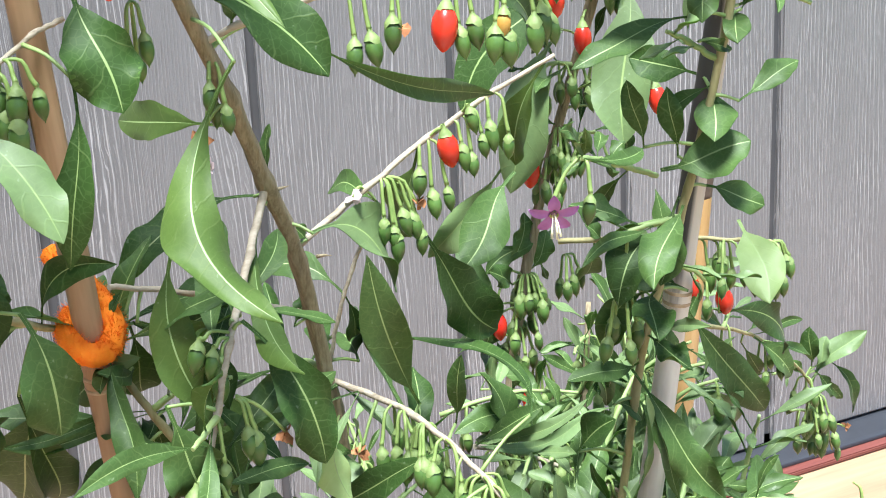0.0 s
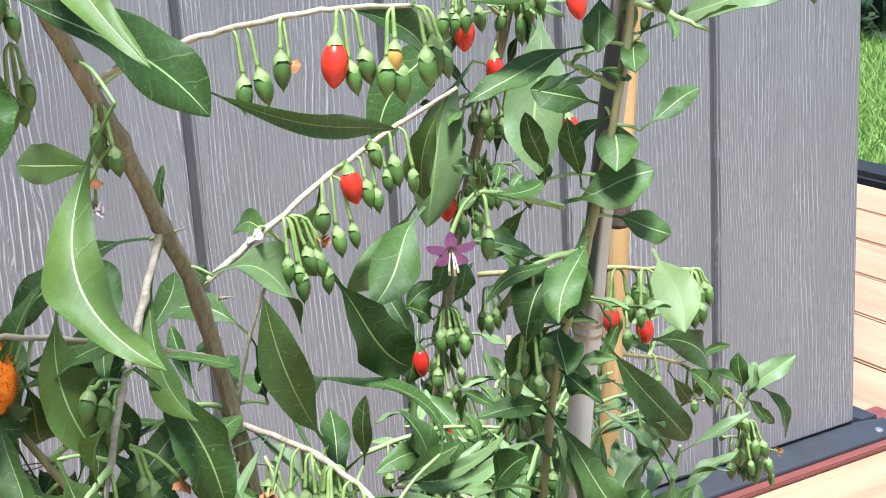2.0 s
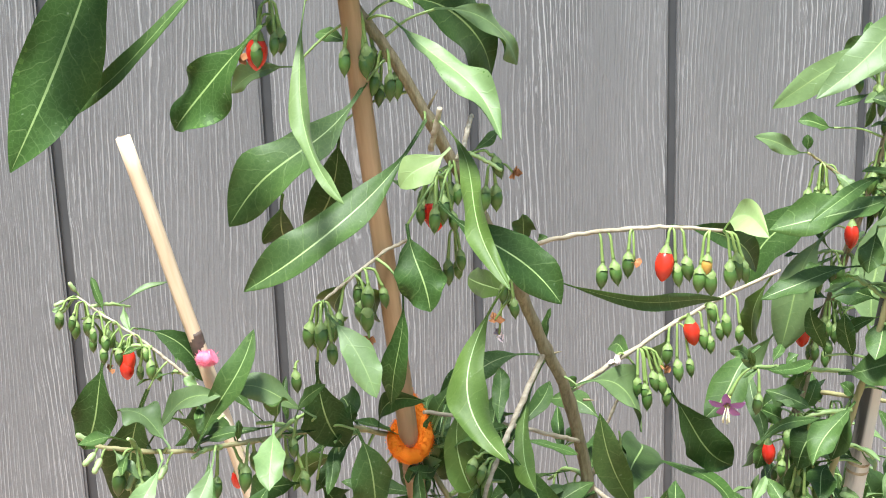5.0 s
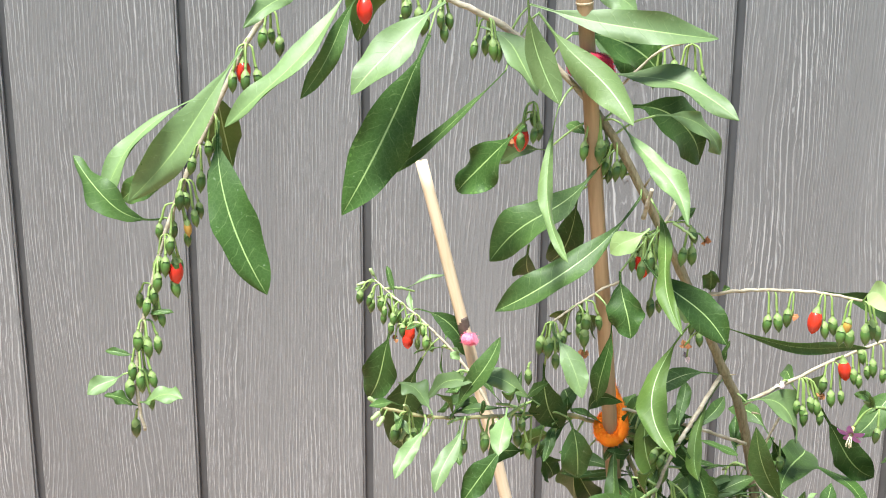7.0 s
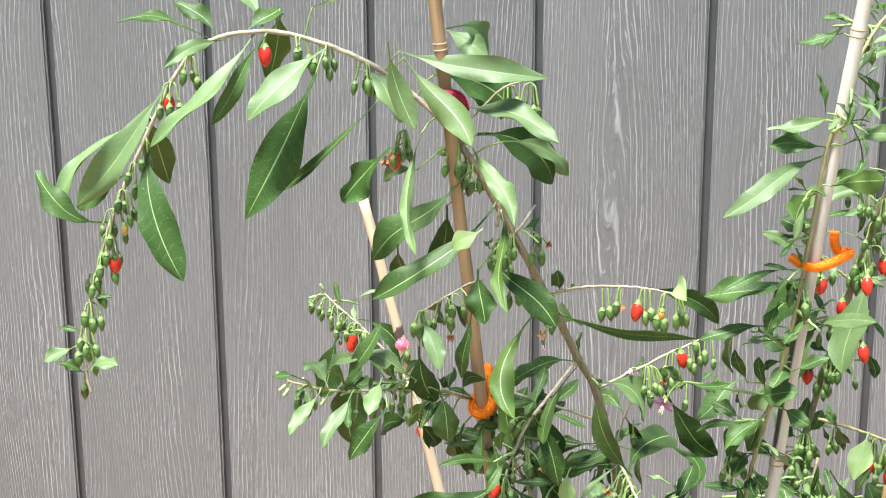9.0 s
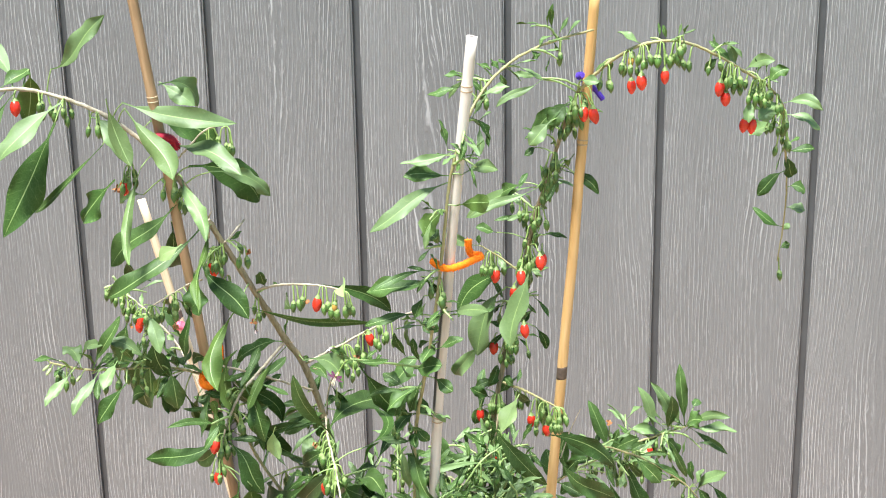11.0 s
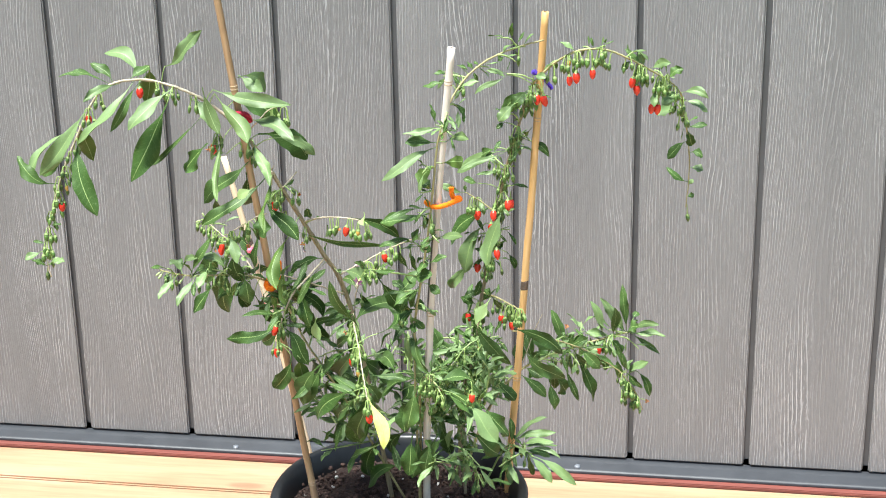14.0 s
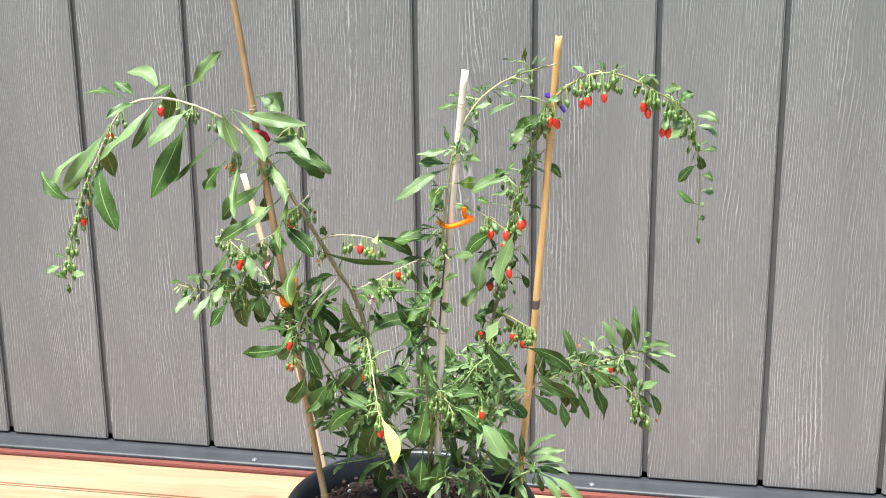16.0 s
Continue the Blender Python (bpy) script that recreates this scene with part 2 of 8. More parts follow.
M_STUCCO = spotted("grey_stucco", [(0.3, (0.17, 0.165, 0.16)), (0.7, (0.25, 0.245, 0.235))], 5, 0.85, depth=0.002)
# added out of view: blocks sky light from the shed wall's left part
blocker = thing("sky_blocker_west", "unseen plain grey stucco wall, added to shade the left of the shed", "wall", (0, 0, 0), kind="structure")
bm = bmesh.new()
box(bm, (-2.25, -3.6, -0.05), (-1.95, 1.6, 2.9), 0.004)
part("house_wall", bm, M_STUCCO, blocker)

# foot of the wall: a dark recess, a sloping ledge, and a stained strip under it
DECK_Z = 0.02
flange = thing("shed_base_trim", "dark grey resin foot of the shed wall", "trim", (0, 0, 0), kind="structure")
bm = bmesh.new()
prof = [(0.0045, 0.056), (0.0045, 0.043), (-0.004, 0.0405), (-0.010, 0.0385), (-0.029, 0.0335), (-0.0325, 0.0315), (-0.033, 0.0272), (0.0045, 0.0272)]
ends = [[bm.verts.new((EAST - 0.014 if x > 0 and z > 0.0425 else x - (0.012 if x > 0 and y < -0.02 else 0.0), y, z)) for y, z in prof] for x in (WEST, EAST + 0.042)]
for k in range(len(prof)):
    j = (k + 1) % len(prof)
    bm.faces.new((ends[0][k], ends[0][j], ends[1][j], ends[1][k]))
bm.faces.new(ends[0][::-1])
bm.faces.new(ends[1])
bmesh.ops.bevel(bm, geom=list(bm.edges), offset=0.0008, segments=1, affect="EDGES")
part("ledge", bm, M_TRIM, flange)
bm = bmesh.new()
box(bm, (EAST - 0.012, 0.0048, 0.0272), (EAST + 0.0405, 1.0, 0.0402), 0.0012)
part("side_ledge", bm, M_TRIM, flange)
for x in (-0.93, -0.31, 0.31, 0.93, 1.238):
    bm = bmesh.new()
    lathe(bm, [(0.0052, 0.0), (0.005, 0.0012), (0.0034, 0.0022), (0.0, 0.0024)], 14)
    ob = part("screw_cap", bm, M_CAP, flange)
    ob.matrix_basis = pose(x, -0.022, 0.0355, 14)
strip = thing("plinth_strip", "red-brown stained wooden strip under the shed", "trim", (0, 0, 0), kind="structure")
bm = bmesh.new()
box(bm, (WEST, -0.047, DECK_Z + 0.0005), (EAST + 0.085, 0.05, 0.0268), 0.0015)
part("board", bm, M_RED, strip)

# ---- deck ----
deck = thing("floor", "pale pine deck boards with narrow gaps", "deck", (0, 0, 0), kind="structure")
rng = random.Random(8)
for i in range(20):
    y1 = -0.012 - 0.145 * i
    bm = bmesh.new()
    box(bm, (-1.9, -0.0695, -0.028), (1.9, 0.0695, 0.0), 0.003)
    ob = part("deck_board", bm, M_DECK, deck)
    ob.location = (0.2 + rng.uniform(-0.02, 0.02), y1 - 0.0725, DECK_Z)
for i in range(6):
    bm = bmesh.new()
    box(bm, (-0.068, -0.62, -0.028), (0.068, 0.62, 0.0), 0.003)
    ob = part("deck_board", bm, M_DECK_CROSS, deck)
    ob.location = (1.345 + 0.143 * i, 0.612, DECK_Z)
# narrow board between the shed's side and the cross boards
bm = bmesh.new()
box(bm, (-0.0365, -0.585, -0.028), (0.0365, 0.585, 0.0), 0.003)
ob = part("deck_board", bm, M_DECK_CROSS, deck)
ob.location = (EAST + 0.0165, 0.647, DECK_Z)
under_frame = thing("deck_frame", "dark timber frame under the deck", "deck frame", (0, 0, 0), kind="structure")
bm = bmesh.new()
box(bm, (-1.68, -2.88, -0.10), (2.10, 1.2, -0.0085))
part("joists", bm, M_EDGE, under_frame)

# ---- garden beyond the corner ----
ground = thing("ground", "green lawn round the deck", "lawn", (0, 0, 0), kind="structure")
bm = bmesh.new()
bmesh.ops.create_grid(bm, x_segments=8, y_segments=8, size=400)
bmesh.ops.translate(bm, verts=bm.verts, vec=(0, 0, -0.05))
part("soil", bm, M_LAWN, ground)
edging = thing("lawn_edging", "black plastic edging along the deck", "edging", (2.20, 0.5, -0.05))
bm = bmesh.new()
box(bm, (-0.045, -2.2, 0.0), (0.045, 3.0, 0.085), 0.012)
part("rail", bm, M_EDGE, edging)
grass = thing("lawn_grass", "short bright green lawn grass", "grass", (0, 0, -0.05), kind="stuff")
verts, faces = [], []
rng = random.Random(12)
for i in range(26000):
    far = rng.random() ** 1.5
    x, y = 2.26 + far * 2.0, 0.6 + far * 1.9 + rng.uniform(-0.6, 0.8)
    h, w, a = rng.uniform(0.025, 0.05), rng.uniform(0.002, 0.0042), rng.uniform(0, 6.28)
    lx, ly = rng.gauss(0, 0.018), rng.gauss(0, 0.018)
    k = len(verts)
    verts += [(x - w * math.cos(a), y - w * math.sin(a), 0), (x + w * math.cos(a), y + w * math.sin(a), 0), (x + lx * 0.5, y + ly * 0.5, h * 0.6), (x + lx, y + ly, h)]
    faces += [(k, k + 1, k + 2), (k + 1, k + 3, k + 2)]
me = bpy.data.meshes.new("blades")
me.from_pydata(verts, [], faces)
me.materials.append(M_BLADE)
ob = new("blades", me)
ob.parent = grass
tagged(ob, kind="stuff")
hedge = thing("hedge", "dark leafy shrubs behind the lawn", "hedge", (3.85, 2.5, -0.05))
verts, faces = [], []
for i in range(30000):
    u, v, w = rng.uniform(-1, 1), rng.random(), rng.uniform(-0.28, 0.5)
    x, y, z = u * 1.7 + w * 0.6, -u * 1.2 + w, 0.02 + v**0.85 * (1.5 + 0.3 * math.sin(u * 6) + 0.15 * math.sin(u * 17))
    s = rng.uniform(0.018, 0.042)
    d1 = Vector((rng.gauss(0, 1), rng.gauss(0, 1), rng.gauss(0, 1))).normalized() * s
    d2 = d1.orthogonal().normalized() * s * 0.4
    k = len(verts)
    c = Vector((x, y, z))
    verts += [tuple(c - d1), tuple(c + d2), tuple(c + d1), tuple(c - d2)]
    faces.append((k, k + 1, k + 2, k + 3))
me = bpy.data.meshes.new("foliage")
me.from_pydata(verts, [], faces)
me.materials.append(M_HEDGE)
ob = new("foliage", me)
ob.parent = hedge
for i in range(9):
    x = -1.7 + 0.42 * i
    bm = bmesh.new()
    tube(bm, smooth([(x, -x * 0.7, 0), (x + 0.06, -x * 0.7 + 0.05, 0.5), (x - 0.05, -x * 0.7, 1.1)], 3), [0.02 - 0.0022 * k for k in range(7)], 7)
    part("trunk", bm, M_EDGE, hedge)


# ---- plant materials ----
def leaf_material(name, low, high, rib, gloss=0.5, thin=0.22, shine=0.42):
    """A leaf face: two greens in patches, pale side veins that slant from the midrib, fine relief, some light let through."""
    m, t, b = nodes_of(name, gloss)
    shift = scaled(t, random_of(t), 9.0)
    v = coords(t, (1, 1, 1), "Object", shift)
    patch = blend(t, "MIX", 0.4, noise_of(t, v, 60, 3.0), noise_of(t, v, 420, 3.0))
    col = ramp(t, patch, [(0.3, low), (0.7, high)])
    tc = t.nodes.new("ShaderNodeTexCoord")
    sep = t.nodes.new("ShaderNodeSeparateXYZ")
    t.links.new(tc.outputs["Object"], sep.inputs[0])

    def calc(op, a, c=None):
        n = t.nodes.new("ShaderNodeMath")
        n.operation = op
        for i, val in enumerate((a, c)):
            if val is None:
                continue
            if isinstance(val, (int, float)):
                n.inputs[i].default_value = val
            else:
                t.links.new(val, n.inputs[i])
        return n.outputs[0]

    side = calc("ABSOLUTE", sep.outputs["Y"])
    wob = calc("MULTIPLY", noise_of(t, v, 110, 2.0), 0.007)
    slant = calc("ADD", calc("SUBTRACT", sep.outputs["X"], calc("MULTIPLY", side, 0.95)), wob)
    wave = calc("SINE", calc("MULTIPLY", slant, 2 * math.pi / 0.0078))
    vein = ramp(t, wave, [(0.955, (0, 0, 0)), (0.995, (1, 1, 1))])
    broken = ramp(t, noise_of(t, v, 160, 2.0), [(0.40, (0.15, 0.15, 0.15)), (0.58, (1, 1, 1))])
    col = blend(t, "MIX", calc("MULTIPLY", calc("MULTIPLY", vein, broken), 0.17), col, rib)
    net = nd(t, "ShaderNodeTexVoronoi", Scale=480.0)
    net.feature = "DISTANCE_TO_EDGE"
    t.links.new(v, net.inputs["Vector"])
    mesh_lines = ramp(t, net.outputs["Distance"], [(0.0, (1, 1, 1)), (0.09, (0, 0, 0))])
    col = blend(t, "MIX", calc("MULTIPLY", mesh_lines, 0.07), col, rib)
    spots = ramp(t, noise_of(t, v, 420, 2.0), [(0.70, (0, 0, 0)), (0.76, (1, 1, 1))])
    col = blend(t, "MIX", calc("MULTIPLY", spots, 0.25), col, (0.40, 0.46, 0.34))
    hue = nd(t, "ShaderNodeHueSaturation")
    mr = nd(t, "ShaderNodeMapRange", To_Min=0.84, To_Max=1.16)
    t.links.new(random_of(t), mr.inputs["Value"])
    t.links.new(mr.outputs[0], hue.inputs["Value"])
    t.links.new(col, hue.inputs["Color"])
    t.links.new(hue.outputs[0], b.inputs["Base Color"])
    b.inputs["Specular IOR Level"].default_value = shine
    b.inputs["Sheen Weight"].default_value = 0.05
    b.inputs["Sheen Roughness"].default_value = 0.45
    bump(t, b, blend(t, "MIX", 0.5, patch, vein), 0.22, 0.0006)
    tr = t.nodes.new("ShaderNodeBsdfTranslucent")
    t.links.new(blend(t, "MULTIPLY", 1.0, hue.outputs[0], (1.1, 1.8, 0.55)), tr.inputs["Color"])
    mx = t.nodes.new("ShaderNodeMixShader")
    mx.inputs[0].default_value = thin
    out = t.nodes["Material Output"]
    t.links.new(b.outputs[0], mx.inputs[1])
    t.links.new(tr.outputs[0], mx.inputs[2])
    t.links.new(mx.outputs[0], out.inputs["Surface"])
    return m


def grey_bamboo(top, foot):
    """Weathered bamboo: greyish pink, blotched, with one stretch of one flank gone dark grey."""
    m, t, b = nodes_of("weathered_bamboo", 0.55)
    v = coords(t, (60, 60, 7))
    blotch, fine = noise_of(t, v, 1.0, 4.0), noise_of(t, v, 6.0, 5.0)
    col = ramp(t, blend(t, "MIX", 0.4, blotch, fine), [(0.30, (0.30, 0.262, 0.24)), (0.41, (0.56, 0.49, 0.435)), (0.54, (0.70, 0.625, 0.56)), (0.70, (0.78, 0.71, 0.64))])
    sep = t.nodes.new("ShaderNodeSeparateXYZ")
    t.links.new(coords(t), sep.inputs[0])
    wob = t.nodes.new("ShaderNodeMath")
    wob.operation = "MULTIPLY_ADD"
    wob.inputs[1].default_value = 0.07
    t.links.new(fine, wob.inputs[0])
    t.links.new(sep.outputs["Z"], wob.inputs[2])
    tc = t.nodes.new("ShaderNodeTexCoord")
    side = t.nodes.new("ShaderNodeVectorMath")
    side.operation = "DOT_PRODUCT"
    t.links.new(tc.outputs["Normal"], side.inputs[0])
    side.inputs[1].default_value = (top - foot).to_track_quat("Z", "Y").inverted() @ Vector((-0.966, -0.259, 0))
    flank = ramp(t, side.outputs["Value"], [(0.50, (0, 0, 0)), (0.74, (1, 1, 1))])
    aged = ramp(t, wob.outputs[0], [(0.315, (0, 0, 0)), (0.345, (0.95, 0.95, 0.95)), (0.415, (0.95, 0.95, 0.95)), (0.435, (0, 0, 0))])
    aged = blend(t, "MULTIPLY", 1.0, aged, flank)
    col = blend(t, "MIX", aged, col, (0.036, 0.033, 0.035))
    t.links.new(col, b.inputs["Base Color"])
    bump(t, b, fine, 0.4, 0.0004)
    return m


GREY_TOP, GREY_FOOT = Vector((0.2422, -0.9106, 0.945)), Vector((0.1937, -0.8517, 0.362))
RIB = (0.30, 0.42, 0.15)
M_RIB = spotted("midrib", [(0.3, (0.20, 0.31, 0.09)), (0.7, (0.30, 0.41, 0.14))], 80, 0.5)
M_RIB_UNDER = spotted("midrib_under", [(0.3, (0.24, 0.36, 0.12)), (0.7, (0.32, 0.45, 0.17))], 80, 0.5)
LEAF_TONES = {
    # d and l: the leaf green darkened for shade, paled for sky light
    "d": leaf_material("leaf_green_shaded", (0.032, 0.074, 0.013), (0.050, 0.104, 0.020), RIB, 0.56, shine=0.28),
    "m": leaf_material("leaf_green", (0.050, 0.100, 0.020), (0.080, 0.148, 0.034), RIB, 0.54, shine=0.36),
    "l": leaf_material("leaf_green_lit", (0.132, 0.205, 0.072), (0.180, 0.264, 0.102), RIB, 0.52, shine=0.55),
    "u": leaf_material("leaf_underside", (0.118, 0.180, 0.055), (0.158, 0.228, 0.078), (0.300, 0.405, 0.175), 0.55),
    # s: underside colour darkened for the shade below the leaves
    "s": leaf_material("leaf_lower_face_shaded", (0.056, 0.124, 0.018), (0.084, 0.168, 0.028), (0.20, 0.30, 0.10), 0.6),
    "p": leaf_material("leaf_pale", (0.27, 0.37, 0.13), (0.35, 0.45, 0.19), (0.40, 0.50, 0.23), 0.5),
    "y": leaf_material("leaf_yellowed", (0.55, 0.58, 0.14), (0.76, 0.74, 0.26), (0.7, 0.72, 0.3), 0.5),
    # o: green tinted like a leaf with light behind it
    "o": leaf_material("leaf_olive", (0.070, 0.126, 0.020), (0.104, 0.170, 0.032), (0.22, 0.28, 0.09), 0.55),
}
M_BARK = spotted("woody_stem", [(0.3, (0.16, 0.128, 0.070)), (0.5, (0.28, 0.228, 0.135)), (0.7, (0.40, 0.335, 0.215))], 42, 0.8, stretch=(11, 11, 0.6), depth=0.0012)
M_BARK_YOUNG = spotted("young_stem", [(0.3, (0.20, 0.18, 0.07)), (0.7, (0.44, 0.40, 0.20))], 70, 0.65, stretch=(3, 3, 0.6), depth=0.0004)
M_TWIG = spotted("pale_twig", [(0.3, (0.22, 0.18, 0.115)), (0.5, (0.40, 0.34, 0.245)), (0.7, (0.56, 0.50, 0.38))], 70, 0.75, stretch=(1, 3, 3), depth=0.0006)
M_GREEN_TWIG = spotted("green_twig", [(0.3, (0.20, 0.30, 0.09)), (0.7, (0.34, 0.44, 0.17))], 70, 0.55)
M_PEDICEL = spotted("pedicel", [(0.3, (0.17, 0.27, 0.065)), (0.7, (0.30, 0.40, 0.12))], 120, 0.5)
M_CALYX = spotted("calyx", [(0.3, (0.15, 0.22, 0.062)), (0.7, (0.25, 0.33, 0.11))], 240, 0.6, depth=0.0003)
M_UNRIPE = spotted("unripe_fruit", [(0.3, (0.050, 0.108, 0.022)), (0.7, (0.105, 0.190, 0.044))], 150, 0.32, vary=0.3)
M_RIPE = spotted("ripe_fruit", [(0.3, (0.55, 0.018, 0.012)), (0.7, (0.72, 0.05, 0.02))], 90, 0.26, vary=0.12)
M_TURN = spotted("turning_fruit", [(0.3, (0.42, 0.20, 0.03)), (0.7, (0.55, 0.36, 0.09))], 150, 0.35)
M_BUD = spotted("flower_bud", [(0.3, (0.24, 0.34, 0.12)), (0.7, (0.42, 0.50, 0.24))], 160, 0.5)
M_FADED = spotted("faded_petal", [(0.3, (0.42, 0.30, 0.36)), (0.7, (0.66, 0.55, 0.50))], 220, 0.7)
M_DRIED = spotted("dried_petal", [(0.3, (0.22, 0.075, 0.025)), (0.7, (0.52, 0.24, 0.10))], 260, 0.85)
M_PETAL = spotted("mauve_petal", [(0.3, (0.30, 0.10, 0.36)), (0.7, (0.46, 0.20, 0.50))], 160, 0.55)
M_CREAM = spotted("cream_stamen", [(0.3, (0.62, 0.58, 0.38)), (0.7, (0.8, 0.76, 0.55))], 200, 0.6)
M_THROAT = spotted("flower_throat", [(0.3, (0.50, 0.52, 0.12)), (0.7, (0.68, 0.66, 0.25))], 200, 0.6)
M_BAMBOO = wood_material("tan_bamboo", (0.42, 0.22, 0.08), (0.58, 0.34, 0.13), (0.68, 0.45, 0.22), 0.42, 3.0, "Z")
M_BAMBOO_PALE = wood_material("pale_bamboo", (0.52, 0.37, 0.22), (0.70, 0.54, 0.37), (0.80, 0.66, 0.49), 0.42, 3.0, "Z")
M_BAMBOO_GREY = grey_bamboo(GREY_TOP, GREY_FOOT)
M_BAMBOO_BROWN = wood_material("brown_bamboo", (0.23, 0.135, 0.065), (0.39, 0.245, 0.135), (0.52, 0.345, 0.205), 0.5, 3.0, "Z")
M_SCORCH = spotted("scorched_bamboo", [(0.3, (0.05, 0.035, 0.028)), (0.7, (0.14, 0.095, 0.07))], 120, 0.6)
M_NODE = spotted("bamboo_node", [(0.3, (0.30, 0.20, 0.12)), (0.7, (0.62, 0.48, 0.32))], 160, 0.6)
M_ORANGE = spotted("orange_chenille", [(0.3, (0.94, 0.20, 0.004)), (0.7, (1.0, 0.31, 0.010))], 300, 0.9)
M_CRIMSON = spotted("crimson_chenille", [(0.3, (0.30, 0.01, 0.03)), (0.7, (0.45, 0.03, 0.06))], 300, 0.9)
M_PINK = spotted("pink_chenille", [(0.3, (0.80, 0.16, 0.26)), (0.7, (0.92, 0.28, 0.40))], 300, 0.9)
M_VIOLET = spotted("violet_chenille", [(0.3, (0.09, 0.04, 0.45)), (0.7, (0.16, 0.08, 0.62))], 300, 0.9)

# ---- pot and soil ----
POT = Vector((0.158, -0.83, DECK_Z))
RIM_Z, RIM_R = 0.385, 0.150
pot = thing("plant_pot", "round black plastic nursery pot with a rolled rim", "plant pot", POT)
bm = bmesh.new()
lathe(bm, [(0.0, 0.004), (0.104, 0.004), (0.112, 0.0), (0.118, 0.012), (RIM_R - 0.012, RIM_Z - 0.030), (RIM_R - 0.010, RIM_Z - 0.024), (RIM_R - 0.004, RIM_Z - 0.022)], 64)
part("body", bm, M_POT, pot)
bm = bmesh.new()
lathe(bm, [(RIM_R - 0.004, RIM_Z - 0.022), (RIM_R + 0.001, RIM_Z - 0.018), (RIM_R + 0.002, RIM_Z - 0.006), (RIM_R - 0.001, RIM_Z - 0.001), (RIM_R - 0.005, RIM_Z), (RIM_R - 0.010, RIM_Z - 0.003), (RIM_R - 0.012, RIM_Z - 0.012), (RIM_R - 0.016, RIM_Z - 0.019), (RIM_R - 0.017, RIM_Z - 0.03), (RIM_R - 0.024, RIM_Z - 0.09)], 64)
part("rim", bm, M_POT, pot)
soil = thing("potting_soil", "dark crumbly potting soil with white perlite specks", "soil", (POT.x, POT.y, 0.376), kind="stuff")
bm = bmesh.new()
rings = 22
rows_ = []
for i in range(rings + 1):
    r = 0.1325 * i / rings
    row = []
    for k in range(64):
        a = 2 * math.pi * k / 64
        x, y = r * math.cos(a), r * math.sin(a)
        z = 0.010 * noise.noise((x * 30, y * 30, 1.3)) + 0.006 * noise.noise((x * 110, y * 110, 4.1)) + 0.004 * noise.noise((x * 300, y * 300, 2.0))
        row.append(bm.verts.new((x, y, z * (1.0 if i < rings else 0.3))))
    rows_.append(row)
for a, b in zip(rows_[1:], rows_[2:]):
    for k in range(64):
        f = bm.faces.new((a[k], a[(k + 1) % 64], b[(k + 1) % 64], b[k]))
        f.smooth = False
bm.faces.new(rows_[1])
for v in rows_[0]:
    bm.verts.remove(v)
part("surface", bm, M_SOIL, soil)
rng = random.Random(21)


def pebble(bm, at, size, mat=0):
    made = bmesh.ops.create_icosphere(bm, subdivisions=1, radius=size)["verts"]
    for v in made:
        v.co = Vector((v.co.x * rng.uniform(0.6, 1.3), v.co.y * rng.uniform(0.6, 1.3), v.co.z * rng.uniform(0.5, 1.1))) + Vector(at)
    for face in {f for v in made for f in v.link_faces}:
        face.material_index = mat


bm = bmesh.new()
for i in range(1900):
    r, a = 0.13 * math.sqrt(rng.random()), rng.uniform(0, 2 * math.pi)
    pebble(bm, (r * math.cos(a), r * math.sin(a), rng.uniform(0.0, 0.009)), rng.uniform(0.0011, 0.0038) * rng.uniform(0.5, 1.1), 1 if rng.random() < 0.03 else 0)
part("crumbs", bm, [M_CRUMB, M_PERLITE], soil)


